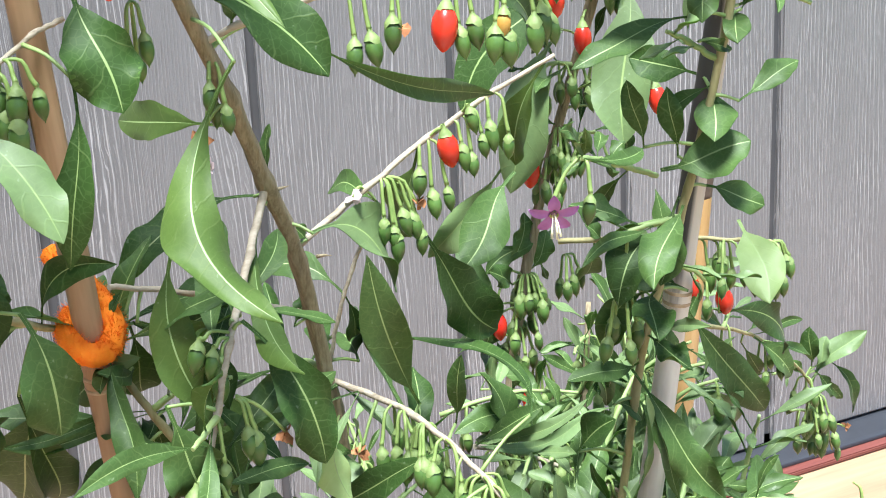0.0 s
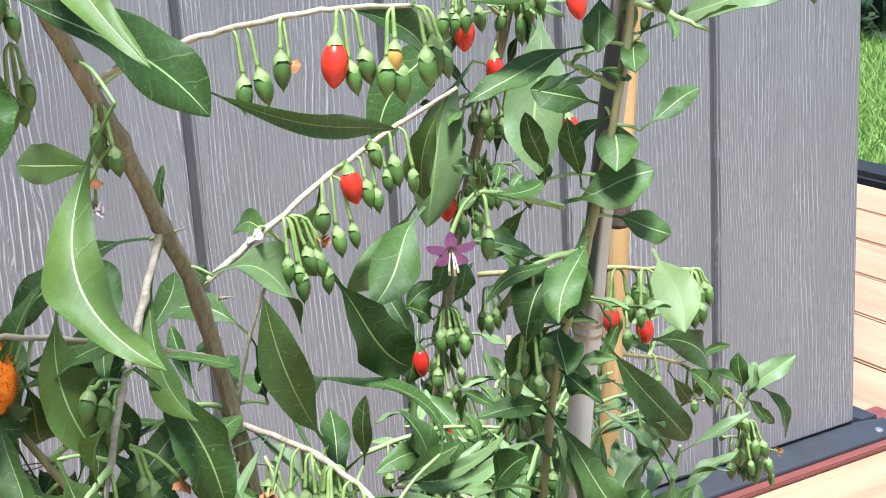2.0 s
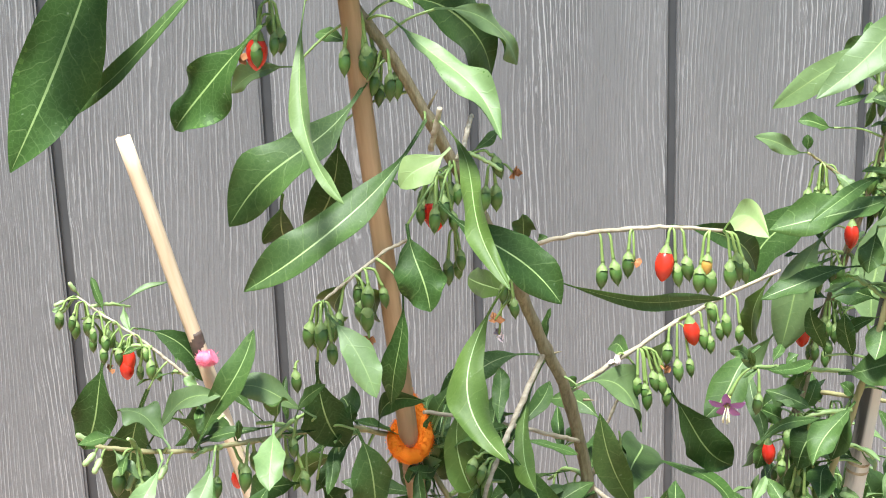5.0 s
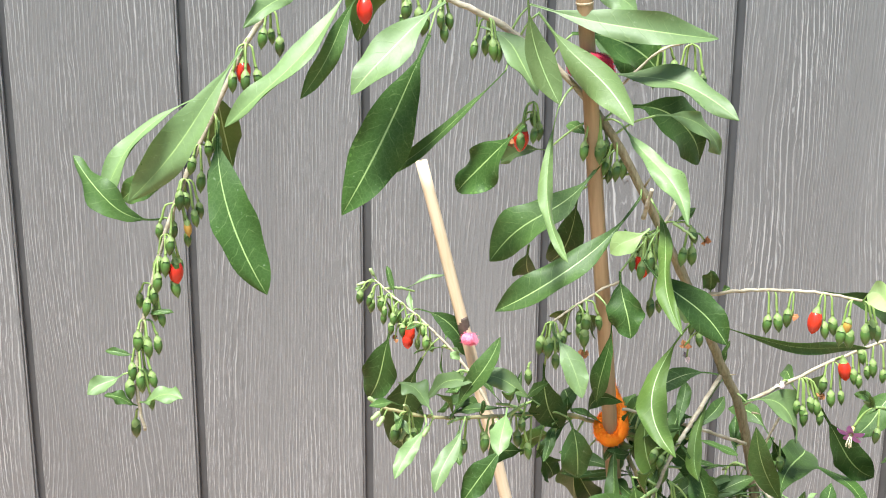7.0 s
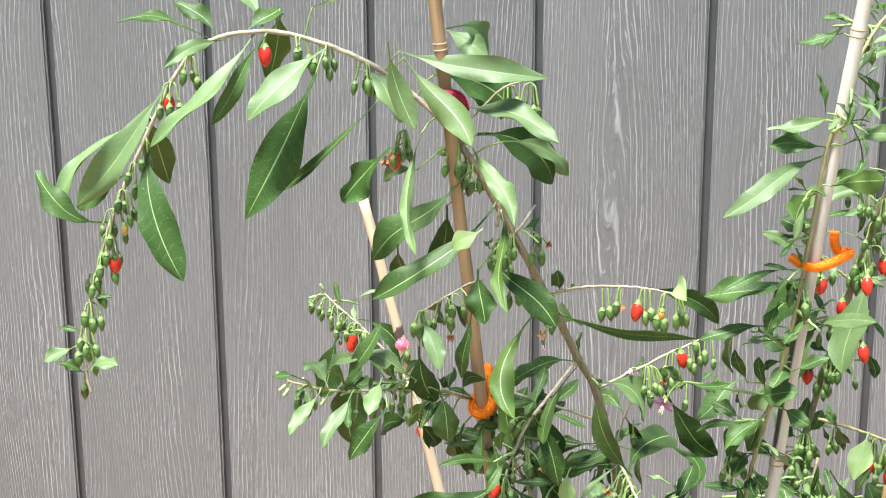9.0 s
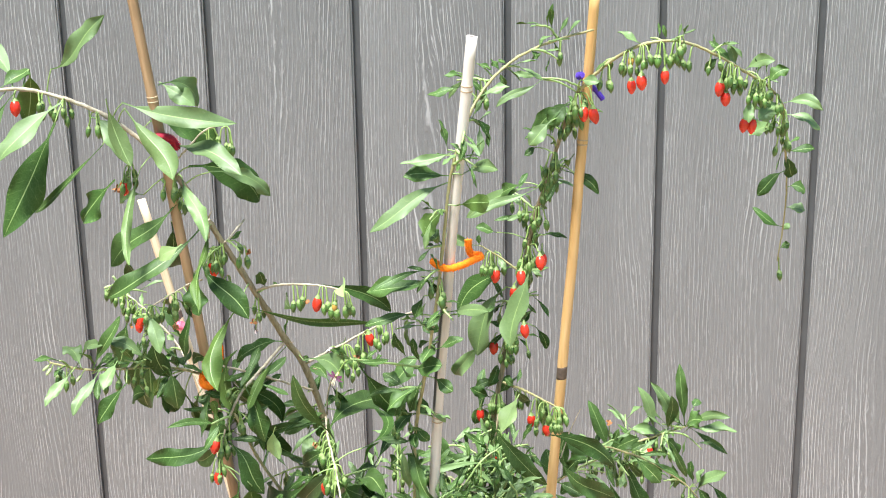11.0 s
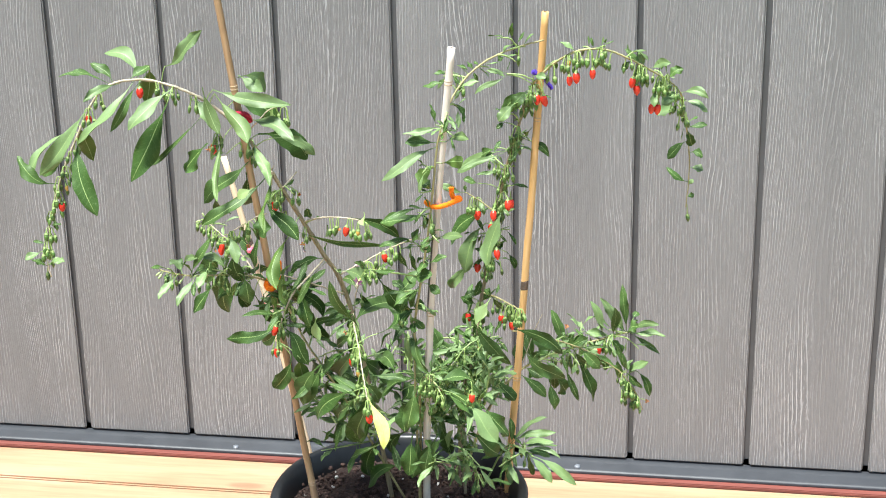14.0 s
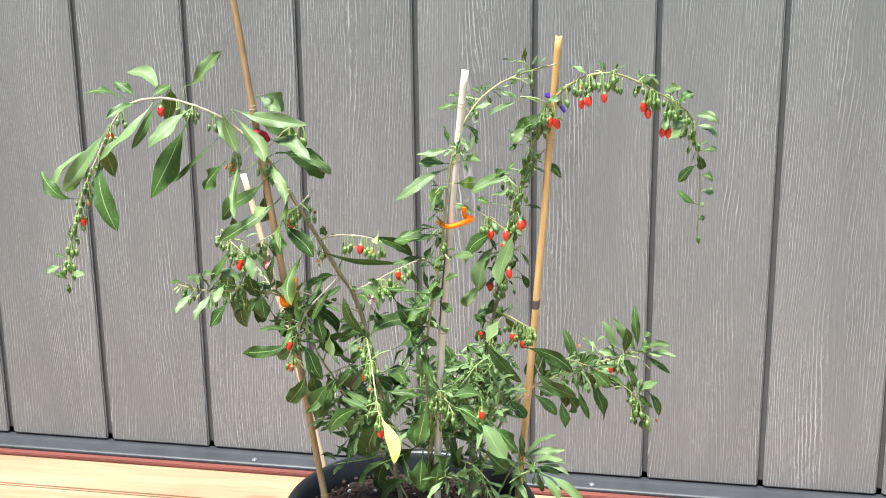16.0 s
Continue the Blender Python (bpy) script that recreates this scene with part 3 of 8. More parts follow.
# ---- stakes ----
def stake(label, top, foot, radius, material, nodes, scorch=(), bow=(0.001, 0.001)):
    """A bamboo cane from foot to top, slightly bowed, with ringed nodes at fractions of its length from the top."""
    top, foot = Vector(top), Vector(foot)
    ob = thing("bamboo_stake", label, "plant stake", foot, "stakes round the plant")
    length = (top - foot).length
    way = (top - foot).normalized()
    m = way.to_track_quat("Z", "Y").to_matrix().to_4x4()
    marks = sorted(length * (1 - n) for n in nodes)
    steps = 40
    hs = sorted({round(length * i / steps, 5) for i in range(steps + 1)} | {round(h + d, 5) for h in marks for d in (-0.006, -0.002, 0.0, 0.002, 0.006)})
    bm = bmesh.new()
    line, radii = [], []
    for h in hs:
        lean = math.sin(math.pi * h / length)
        kink = 0.0007 * noise.noise((h * 14, radius * 900, 0))
        swell = sum(math.exp(-(((h - k) / 0.0035) ** 2)) for k in marks)
        line.append(m.inverted() @ (m @ Vector((0, 0, h)) + Vector((bow[0] * lean + kink, bow[1] * lean, 0))))
        radii.append(radius * (1.0 - 0.10 * h / length) * (1 + 0.10 * swell + 0.03 * noise.noise((h * 40, 3.0, radius * 700))))
    tube(bm, line, radii, 14, cap=False)
    # hollow, ragged cut at the top
    rim_r = radii[-1]
    outer = [v for v in bm.verts if abs(v.co.z - hs[-1]) < 1e-3]
    outer = outer[-14:]
    inner = []
    for v in outer:
        mid = line[-1]
        inner.append(bm.verts.new(mid + (v.co - mid) * 0.55))
        v.co.z += 0.0012 * noise.noise(v.co * 500)
    deep = [bm.verts.new(v.co - Vector((0, 0, 0.02))) for v in inner]
    for k in range(14):
        j = (k + 1) % 14
        bm.faces.new((outer[k], outer[j], inner[j], inner[k]))
        bm.faces.new((inner[k], inner[j], deep[j], deep[k]))
    bm.faces.new(deep)
    culm = part("culm", bm, material, ob)
    culm.matrix_basis = m
    for h in marks:
        bm = bmesh.new()
        i = min(range(len(hs)), key=lambda k: abs(hs[k] - h))
        rr = radii[i]
        for dz in (-0.0022, 0.0014):
            c = line[i] + Vector((0, 0, dz))
            tube(bm, [c + Vector((0, 0, d)) for d in (-0.0006, -0.0002, 0.0002, 0.0006)], [rr * 0.985, rr * 1.02, rr * 1.02, rr * 0.985], 14)
        part("node_ring", bm, M_NODE, ob).matrix_basis = m
    for n in scorch:
        h = length * (1 - n)
        i = min(range(len(hs)), key=lambda k: abs(hs[k] - h))
        bm = bmesh.new()
        tube(bm, [line[i] + Vector((0, 0, d)) for d in (-0.006, -0.004, 0.0, 0.004, 0.006)], [radii[i] * q for q in (0.99, 1.012, 1.016, 1.012, 0.99)], 14)
        part("scorch_mark", bm, M_SCORCH, ob).matrix_basis = m
    return ob


stake("tall brown bamboo stake leaning in the pot", (-0.0117, -0.9145, 1.10), (0.0619, -0.8409, 0.362), 0.0041, M_BAMBOO_BROWN, (0.275, 0.60, 0.93), bow=(-0.0014, 0.0))
stake("pale bamboo stake with a blackened node, leaning behind the pot", (-0.086, -0.660, 0.757), (0.0740, -0.6975, 0.0215), 0.0043, M_BAMBOO_PALE, (0.34, 0.7), scorch=(0.147,), bow=(0.010, 0.001))
stake("tan bamboo stake with a blackened node", (0.3243, -0.7865, 0.961), (0.2777, -0.7734, 0.362), 0.0044, M_BAMBOO, (0.197, 0.72), scorch=(0.527,))
stake("weathered grey bamboo stake", GREY_TOP, GREY_FOOT, 0.0043, M_BAMBOO_GREY, (0.062, 0.508), bow=(-0.0075, -0.004))


def chenille(label, line, material, seed, radius=0.0035):
    """A fuzzy chenille tie: a wavy core and a coat of short bristles."""
    r = random.Random(seed)
    pts = smooth(line, 8)
    ob = thing("chenille_tie", label, "plant tie", pts[0], "ties on the stakes")
    bm = bmesh.new()
    pts = [q - Vector(ob.location) for q in pts]
    tube(bm, pts, [radius * r.uniform(0.72, 0.88) for _ in pts], 8)
    part("core", bm, material, ob)
    bm = bmesh.new()
    for i in range(len(pts) - 1):
        way = (pts[i + 1] - pts[i]).normalized()
        for _ in range(46):
            base = pts[i].lerp(pts[i + 1], r.random())
            d = Vector((r.gauss(0, 1), r.gauss(0, 1), r.gauss(0, 1)))
            d = (d - way * d.dot(way) * 0.85).normalized()
            side = d.cross(way).normalized() * 0.00022
            tip = base + d * radius * r.uniform(0.9, 1.18)
            root = base + d * radius * 0.5
            bm.faces.new((bm.verts.new(root - side), bm.verts.new(root + side), bm.verts.new(tip)))
    part("bristles", bm, material, ob)
    return ob


# ---- the plant: building blocks ----
plant = thing("berry_shrub", "leafy potted shrub with drooping branches and red and green berries", "shrub", (POT.x, POT.y, 0.37))
HOME = Matrix.Translation(-plant.location)
leaf_rng = random.Random(77)
fruit_rng = random.Random(31)


def under(ob, parent):
    """Puts a part, whose mesh is laid out in the world, under its parent."""
    ob.parent = parent
    ob.matrix_parent_inverse = HOME if parent is plant else Matrix.Identity(4)
    return ob


def shoot(name, points, r0, r1, material):
    line = smooth(points, 7)
    n = len(line)
    jit = random.Random(n + int(points[0][0] * 1e4))
    radii = []
    for i in range(n):
        knob = 1.22 if i % 7 == 0 and 0 < i < n - 1 else 1.0
        radii.append((r0 + (r1 - r0) * i / (n - 1)) * knob * jit.uniform(0.96, 1.04))
    line = [q + Vector((jit.uniform(-1, 1), jit.uniform(-1, 1), jit.uniform(-1, 1))) * 0.00025 for q in line]
    bm = bmesh.new()
    sides = 20 if material is M_BARK else 9
    tube(bm, line, radii, sides)
    if material is M_BARK:
        # lengthwise ridges of the old wood
        bm.verts.ensure_lookup_table()
        for i, mid in enumerate(line):
            for k in range(sides):
                v = bm.verts[i * sides + k]
                v.co = mid + (v.co - mid) * (1 + 0.075 * math.sin(10 * math.pi * k / sides + 0.05 * i) + 0.03 * noise.noise((i * 0.2, k * 0.9, 5.0)))
    WOOD.extend(line)
    return under(part(name, bm, material, None), plant)


WOOD = []
ACROSS = (-1.0, -0.78, -0.45, -0.034, 0.034, 0.45, 0.78, 1.0)


def leaf(branch, base, tip, width, normal, curve, bend, tone, peak=0.53, fold=None, twist=None, wave=None):
    """One lance-shaped leaf: petiole, folded and bowed blade, wavy margin, midrib; the upper and the lower face differ."""
    base, tip, n = Vector(base), Vector(tip), Vector(normal)
    length = (tip - base).length
    x = (tip - base).normalized()
    n = (n - x * n.dot(x)).normalized()
    m = Matrix((x, n.cross(x), n)).transposed().to_4x4()
    m.translation = base
    r = leaf_rng
    rows, half = 25, width / 2 * 0.9
    fold = r.uniform(0.04, 0.34) if fold is None else fold
    wave = r.uniform(0.04, 0.17) if wave is None else wave
    twist = r.gauss(0, 0.4) if twist is None else twist
    ph, sway, ripple, skew = r.uniform(0, 6.3), r.gauss(0, 0.018), r.uniform(-0.02, 0.02), r.uniform(0.9, 1.1)
    freq = r.uniform(7, 14)
    blunt = r.uniform(0.76, 0.98)
    rise = blunt * (peak + r.uniform(-0.03, 0.05)) / (1 - peak) * 1.12
    stalk = min(0.17, 0.006 / length + 0.05)
    bm = bmesh.new()
    top, low = [], []
    for i in range(rows):
        v = i / (rows - 1)
        u = v + 0.10 * v * (1 - v)
        s = max(0.0, (u - stalk) / (1 - stalk))
        w = (s**rise) * ((1 - s) ** blunt) / ((rise / (rise + blunt)) ** rise * (blunt / (rise + blunt)) ** blunt) if 0 < s < 1 else 0.0
        w = half * max(w, 0.05 + 0.03 * (1 - u) if u < 0.9 else 0.015)
        cx = length * u
        cy = -curve * length * 4 * u * (1 - u) + sway * length * math.sin(2 * math.pi * u)
        cz = bend * length * 4 * u * (1 - u) * (0.6 + 0.4 * u) + ripple * length * math.sin(2 * math.pi * u + 0.5 * ph) * 4 * u * (1 - u)
        a = twist * (u - 0.3)
        t_row, l_row = [], []
        for k, c in enumerate(ACROSS):
            hem = 1 + (0.045 * math.sin(freq * 2.1 * u + ph * (1 if c > 0 else 2)) + 0.05 * noise.noise((u * 8, ph, c)) if abs(c) == 1 else 0)
            yy = c * w * hem * (skew if c > 0 else 2 - skew)
            zz = abs(c) ** 1.3 * w * fold + abs(c) ** 3 * w * wave * 4 * math.sin(freq * u + ph + (1.9 if c > 0 else 0)) * min(1.0, s * 1.6)
            y2, z2 = yy * math.cos(a) - zz * math.sin(a), yy * math.sin(a) + zz * math.cos(a)
            p = Vector((cx, cy + y2, cz + z2))
            thick = 0.00008 if abs(c) == 1 else 0.00016 if abs(c) > 0.1 else 0.0003
            t_row.append(bm.verts.new(p + Vector((0, 0, thick - (0.0003 if abs(c) < 0.1 else 0)))))
            l_row.append(bm.verts.new(p - Vector((0, 0, thick * 1.4))))
        top.append(t_row)
        low.append(l_row)
    for i in range(rows - 1):
        for k in range(len(ACROSS) - 1):
            rib = k == 3
            f = bm.faces.new((top[i][k + 1], top[i][k], top[i + 1][k], top[i + 1][k + 1]))
            f.smooth, f.material_index = True, 2 if rib else 0
            f = bm.faces.new((low[i][k], low[i][k + 1], low[i + 1][k + 1], low[i + 1][k]))
            f.smooth, f.material_index = True, 3 if rib else 1
    # the stalk that joins the blade to the nearest wood
    joint = min(WOOD, key=lambda q: (q - base).length_squared)
    gap = (joint - base).length
    if 0.0012 < gap < 0.035:
        inv = m.inverted()
        start = inv @ joint
        tube(bm, smooth([start, start * 0.5 + inv.to_3x3() @ Vector((0, 0, 0.08 * gap)), Vector((0.0005, 0, 0))], 3), [0.0007, 0.00062, 0.00056, 0.00052, 0.0005, 0.0005, 0.0005], 5, 2)
    upper = LEAF_TONES["m" if tone == "u" else tone]
    lower = LEAF_TONES["s" if tone in "dml" else tone]
    ob = part("leaf", bm, [upper, lower, M_RIB if tone in "dml" else M_RIB_UNDER, M_RIB_UNDER], None)
    ob.matrix_basis = m
    ob.parent = branch
    if tone == "y":
        ob["label"] = "yellowed leaf"
    elif tone == "p":
        ob["label"] = "pale leaf"
    return ob


def fruit_mesh(bm, axis_top, way, length, width, body):
    """A teardrop fruit below its calyx."""
    m = (-way).to_track_quat("Z", "Y").to_matrix().to_4x4()
    m.translation = axis_top
    shape = [(0.34, 0.0), (0.70, -0.08), (0.95, -0.25), (1.0, -0.42), (0.90, -0.60), (0.62, -0.78), (0.30, -0.90), (0.12, -0.96), (0.07, -1.02), (0.0, -1.04)]
    if body == 2 and length > 0.0105:
        shape = [(0.34, 0.0), (0.66, -0.08), (0.93, -0.26), (1.0, -0.44), (0.93, -0.62), (0.70, -0.80), (0.36, -0.93), (0.13, -0.985), (0.0, -1.0)]
    lathe(bm, [(r * width / 2, z * length) for r, z in shape], 10, body, m)


def berry(branch, at, centre, state):
    """One fruit on its curved stalk with a lobed calyx."""
    at, centre = Vector(at), Vector(centre)
    r = fruit_rng
    ripe = state == "ripe"
    length = r.uniform(0.0110, 0.0126) if ripe else r.uniform(0.0068, 0.0094)
    width = length * (r.uniform(0.58, 0.66) if ripe else r.uniform(0.50, 0.59))
    way = (Vector((0, 0, -1)) + (centre - at).normalized() * 0.35 + Vector((r.uniform(-0.15, 0.15), r.uniform(-0.15, 0.15), 0))).normalized()
    head = centre - way * length * 0.5
    bm = bmesh.new()
    fruit_mesh(bm, head, way, length, width, 2)
    m = (-way).to_track_quat("Z", "Y").to_matrix().to_4x4()
    m.translation = head
    cap = width * (0.31 if ripe else 0.425)
    hem = -length * (0.10 if ripe else 0.13)
    cup = lathe(bm, [(cap * 1.10, hem), (cap * 1.06, hem * 0.55), (cap * 0.90, 0.0), (cap * 0.64, length * 0.09), (cap * 0.36, length * 0.17), (0.0007, length * 0.27)], 10, 1, m)
    for k, v in enumerate(cup[:10]):
        v.co += way * length * (0.10 if k % 5 in (1, 2) else -0.05)
    neck = head - way * length * 0.24
    drop = (neck - at).length
    out = Vector((neck.x - at.x, neck.y - at.y, 0))
    mid = at.lerp(neck, 0.35) + Vector((0, 0, 0.18 * drop)) + out * 0.25
    line = smooth([at, mid, at.lerp(neck, 0.72) + out * 0.12, neck], 3)
    tube(bm, line, [0.00042 + 0.0004 * i / len(line) for i in range(len(line))], 5, 0)
    body = M_RIPE if ripe else M_TURN if state == "turning" else M_UNRIPE
    ob = part("ripe_berry" if ripe else "turning_berry" if state == "turning" else "unripe_berry", bm, [M_PEDICEL, M_CALYX, body], None)
    ob.parent = branch
    return ob


def cluster(branch, at, count):
    """Unripe fruits hanging from one node."""
    r = fruit_rng
    start = r.uniform(0, 6.3)
    for i in range(count):
        a = start + 2.4 * i
        out, drop = r.uniform(0.002, 0.0085), r.uniform(0.010, 0.019)
        berry(branch, at, Vector(at) + Vector((out * math.cos(a), out * math.sin(a) - 0.002, -drop)), "unripe")


def thorn(branch, at, tip):
    bm = bmesh.new()
    tube(bm, [Vector(at), Vector(at).lerp(Vector(tip), 0.5) + Vector((0, 0, 0.0003)), Vector(tip)], [0.0007, 0.0005, 0.0001], 6)
    ob = part("thorn", bm, M_BARK, None, "sharp brown thorn")
    ob.parent = branch


def dried_flower(branch, at, centre, faded=False):
    """A shrivelled brown flower at the end of its stalk."""
    at, centre = Vector(at), Vector(centre)
    r = fruit_rng
    bm = bmesh.new()
    tube(bm, smooth([at, at.lerp(centre, 0.5) + Vector((0, 0, 0.002)), centre], 3), [0.0005] * 7, 5, 1)
    for i in range(7):
        d = Vector((r.gauss(0, 1), r.gauss(0, 1), r.gauss(0, 1))).normalized()
        s = d.orthogonal().normalized()
        a, b, c = centre + s * 0.0007, centre - s * 0.0007, centre + d * r.uniform(0.0025, 0.0042)
        k = centre + d * 0.0022 + s * 0.0013 + d.cross(s) * 0.0006
        g = centre + d * 0.0022 - s * 0.0013 - d.cross(s) * 0.0006
        vs = [bm.verts.new(q) for q in (a, k, c, g, b)]
        bm.faces.new(vs)
    ob = part("dried_flower", bm, [M_FADED if faded else M_DRIED, M_PEDICEL], None, "faded pale mauve flower" if faded else "shrivelled brown flower")
    ob.parent = branch


def bud(branch, at, tip):
    """A slender pale flower bud on its stalk."""
    at, tip = Vector(at), Vector(tip)
    way = (tip - at).normalized()
    root = tip - way * 0.0062
    bm = bmesh.new()
    tube(bm, smooth([at, at.lerp(root, 0.5) + Vector((0, 0, 0.0008)), root], 3), [0.00045] * 7, 5, 0)
    m = way.to_track_quat("Z", "Y").to_matrix().to_4x4()
    m.translation = root
    lathe(bm, [(0.0005, 0.0), (0.0011, 0.0008), (0.00135, 0.0022), (0.00105, 0.0036), (0.0012, 0.0048), (0.0009, 0.0059), (0.0, 0.0064)], 8, 1, m)
    ob = part("bud", bm, [M_PEDICEL, M_BUD], None, "pale green flower bud")
    ob.parent = branch


def flower(branch, at, centre):
    """An open five-petalled mauve flower with cream stamens, facing outwards and down."""
    at, centre = Vector(at), Vector(centre)
    face = Vector((-0.30, -0.62, -0.42)).normalized()
    m = face.to_track_quat("Z", "Y").to_matrix().to_4x4()
    m.translation = centre
    bm = bmesh.new()
    for k in range(5):
        a = 2 * math.pi * k / 5 + 0.35
        rowsv = []
        for u, w, h in ((0.0, 0.10, -0.12), (0.25, 0.20, 0.0), (0.5, 0.27, 0.05), (0.75, 0.24, 0.03), (0.93, 0.12, -0.04), (1.0, 0.02, -0.07)):
            row = []
            for c in (-1, -0.5, 0, 0.5, 1):
                x, y, z = u * 0.0086, c * w * 0.0086 * 0.92, h * 0.0086 + abs(c) * 0.0006
                row.append(bm.verts.new((x * math.cos(a) - y * math.sin(a), x * math.sin(a) + y * math.cos(a), z)))
            rowsv.append(row)
        for p, q in zip(rowsv, rowsv[1:]):
            for c in range(4):
                f = bm.faces.new((p[c], p[c + 1], q[c + 1], q[c]))
                f.smooth = True
    lathe(bm, [(0.0016, 0.0006), (0.0011, 0.0001), (0.0009, -0.003), (0.0012, -0.005), (0.0, -0.0055)], 10, 1)
    for k in range(5):
        a = 2 * math.pi * k / 5
        tube(bm, [(0.0004 * math.cos(a), 0.0004 * math.sin(a), 0), (0.0012 * math.cos(a), 0.0012 * math.sin(a) - 0.001, 0.0045), (0.0016 * math.cos(a), 0.0016 * math.sin(a) - 0.0026, 0.0075)], [0.00022, 0.0002, 0.0005], 5, 2)
    bmesh.ops.transform(bm, matrix=m @ Matrix.Scale(0.8, 4), verts=bm.verts)
    back = centre - face * 0.004
    tube(bm, smooth([at, at.lerp(back, 0.5) + Vector((0, 0, 0.002)), back], 4), [0.00045 + 0.0004 * (i / 8) ** 3 for i in range(9)], 6, 3)
    ob = part("flower", bm, [M_PETAL, M_THROAT, M_CREAM, M_PEDICEL], None, "open mauve flower with cream stamens")
    ob.parent = branch


def spray(start, end, leaves, size, tones, rng, fruit=0.0, material=None):
    """A short leafy side shoot: leaves in twos and threes at its nodes, some with hanging unripe fruits."""
    start, end = Vector(start), Vector(end)
    span = (end - start).length
    mid = start.lerp(end, 0.5) + Vector((rng.uniform(-0.1, 0.1), rng.uniform(-0.1, 0.1), rng.uniform(0.02, 0.16))) * span
    b = shoot("twig", [start, mid, end], 0.0011, 0.0006, material or M_GREEN_TWIG)
    line = smooth([start, mid, end], 8)
    turn = rng.uniform(0, 6.3)
    for i in range(leaves):
        u = 0.18 + 0.82 * (i + 0.5 * rng.random()) / leaves
        k = min(int(u * 16), 15)
        at, way = line[k], (line[k + 1] - line[k]).normalized()
        turn += 2.4 + rng.uniform(-0.4, 0.4)
        side = way.orthogonal().normalized()
        out = side * math.cos(turn) + way.cross(side) * math.sin(turn)
        aim = (out + way * rng.uniform(0.3, 1.1) + Vector((0, 0, rng.uniform(-0.35, 0.35)))).normalized()
        length = size * rng.uniform(0.6, 1.2)
        face = (Vector((0, 0, 1)) + Vector((rng.uniform(-0.4, 0.4), rng.uniform(-0.9, 0.1), 0))).normalized()
        tone = rng.choice(tones)
        leaf(b, at, at + aim * length, length * rng.uniform(0.17, 0.26), face, rng.uniform(-0.06, 0.06), rng.uniform(0.02, 0.12), tone, rng.uniform(0.5, 0.62))
        if rng.random() < fruit:
            cluster(b, at, rng.choice((1, 2, 2, 3)))
    return b


def dress(seed, points, low, high, count, reach, leaves, size, tones, fruit):
    """Short leafy side shoots along a stretch of a stem."""
    rng = random.Random(seed)
    line = smooth(points, 8)
    for i in range(count):
        u = low + (high - low) * (i + rng.random()) / count
        at = line[min(int(u * (len(line) - 1)), len(line) - 1)]
        a = rng.uniform(0, 6.3)
        aim = Vector((math.cos(a), 0.8 * math.sin(a), rng.uniform(-0.5, 0.7))).normalized()
        spray(at, at + aim * reach * rng.uniform(0.6, 1.3), leaves + rng.choice((-1, 0, 1)), size, tones, rng, fruit)


# ---- the plant: shoots, leaves and fruits ----

b = shoot("stem", [(0.15, -0.835, 0.395), (0.1292, -0.8286, 0.516), (0.113, -0.8336, 0.614), (0.1004, -0.8442, 0.6694), (0.0878, -0.8554, 0.6984), (0.0761, -0.8646, 0.7261), (0.0605, -0.873, 0.7597), (0.0412, -0.8816, 0.7987), (0.0271, -0.8844, 0.8245), (0.0156, -0.886, 0.8422)], 0.00266, 0.00192, M_BARK)
leaf(b, (0.0055, -0.8700, 0.9049), (0.0333, -0.8760, 0.8882), 0.0155, (0.16, -0.81, 0.56), 0.00, 0.08, "l", twist=0.0, fold=0.15, wave=0.1)
leaf(b, (0.0074, -0.8500, 0.8728), (0.0408, -0.8560, 0.8574), 0.0201, (0.12, -0.81, 0.58), 0.00, 0.08, "d", twist=0.0, fold=0.15, wave=0.1)
leaf(b, (0.0895, -0.9000, 0.5870), (0.0691, -0.9060, 0.5426), 0.0214, (-0.03, -0.99, 0.15), 0.00, 0.08, "m", twist=0.0, fold=0.15, wave=0.1)
leaf(b, (0.1235, -0.9050, 0.5502), (0.1334, -0.9110, 0.5007), 0.0248, (0.33, -0.93, 0.18), 0.00, 0.08, "d", twist=0.0, fold=0.15, wave=0.1)
leaf(b, (0.1963, -0.9050, 0.5704), (0.1858, -0.9110, 0.5215), 0.0210, (0.04, -0.99, 0.11), 0.00, 0.08, "m", twist=0.0, fold=0.15, wave=0.1)
leaf(b, (0.1892, -0.9000, 0.5082), (0.1851, -0.9060, 0.4614), 0.0213, (0.13, -0.99, 0.12), 0.00, 0.08, "d", twist=0.0, fold=0.15, wave=0.1)
leaf(b, (0.2073, -0.8900, 0.4978), (0.2014, -0.8960, 0.4606), 0.0200, (0.07, -0.99, 0.15), 0.00, 0.08, "m", twist=0.0, fold=0.15, wave=0.1)
leaf(b, (0.1409, -0.8900, 0.5753), (0.1849, -0.8960, 0.5726), 0.0095, (-0.06, -0.75, 0.66), 0.00, 0.08, "m", twist=0.0, fold=0.15, wave=0.1)
leaf(b, (0.0395, -0.9061, 0.7752), (0.0785, -0.9281, 0.7415), 0.0195, (0.07, -0.80, 0.60), 0.01, 0.10, "d", twist=0.0, fold=0.5, wave=0.14)
leaf(b, (0.0435, -0.8975, 0.8010), (0.0536, -0.9661, 0.7603), 0.0098, (-0.53, -0.49, 0.69), -0.02, 0.08, "o", twist=0.0)
leaf(b, (0.0383, -0.9486, 0.8038), (0.0215, -0.9492, 0.7918), 0.0127, (-0.26, -0.87, 0.41), 0.00, 0.15, "p", twist=0.0)
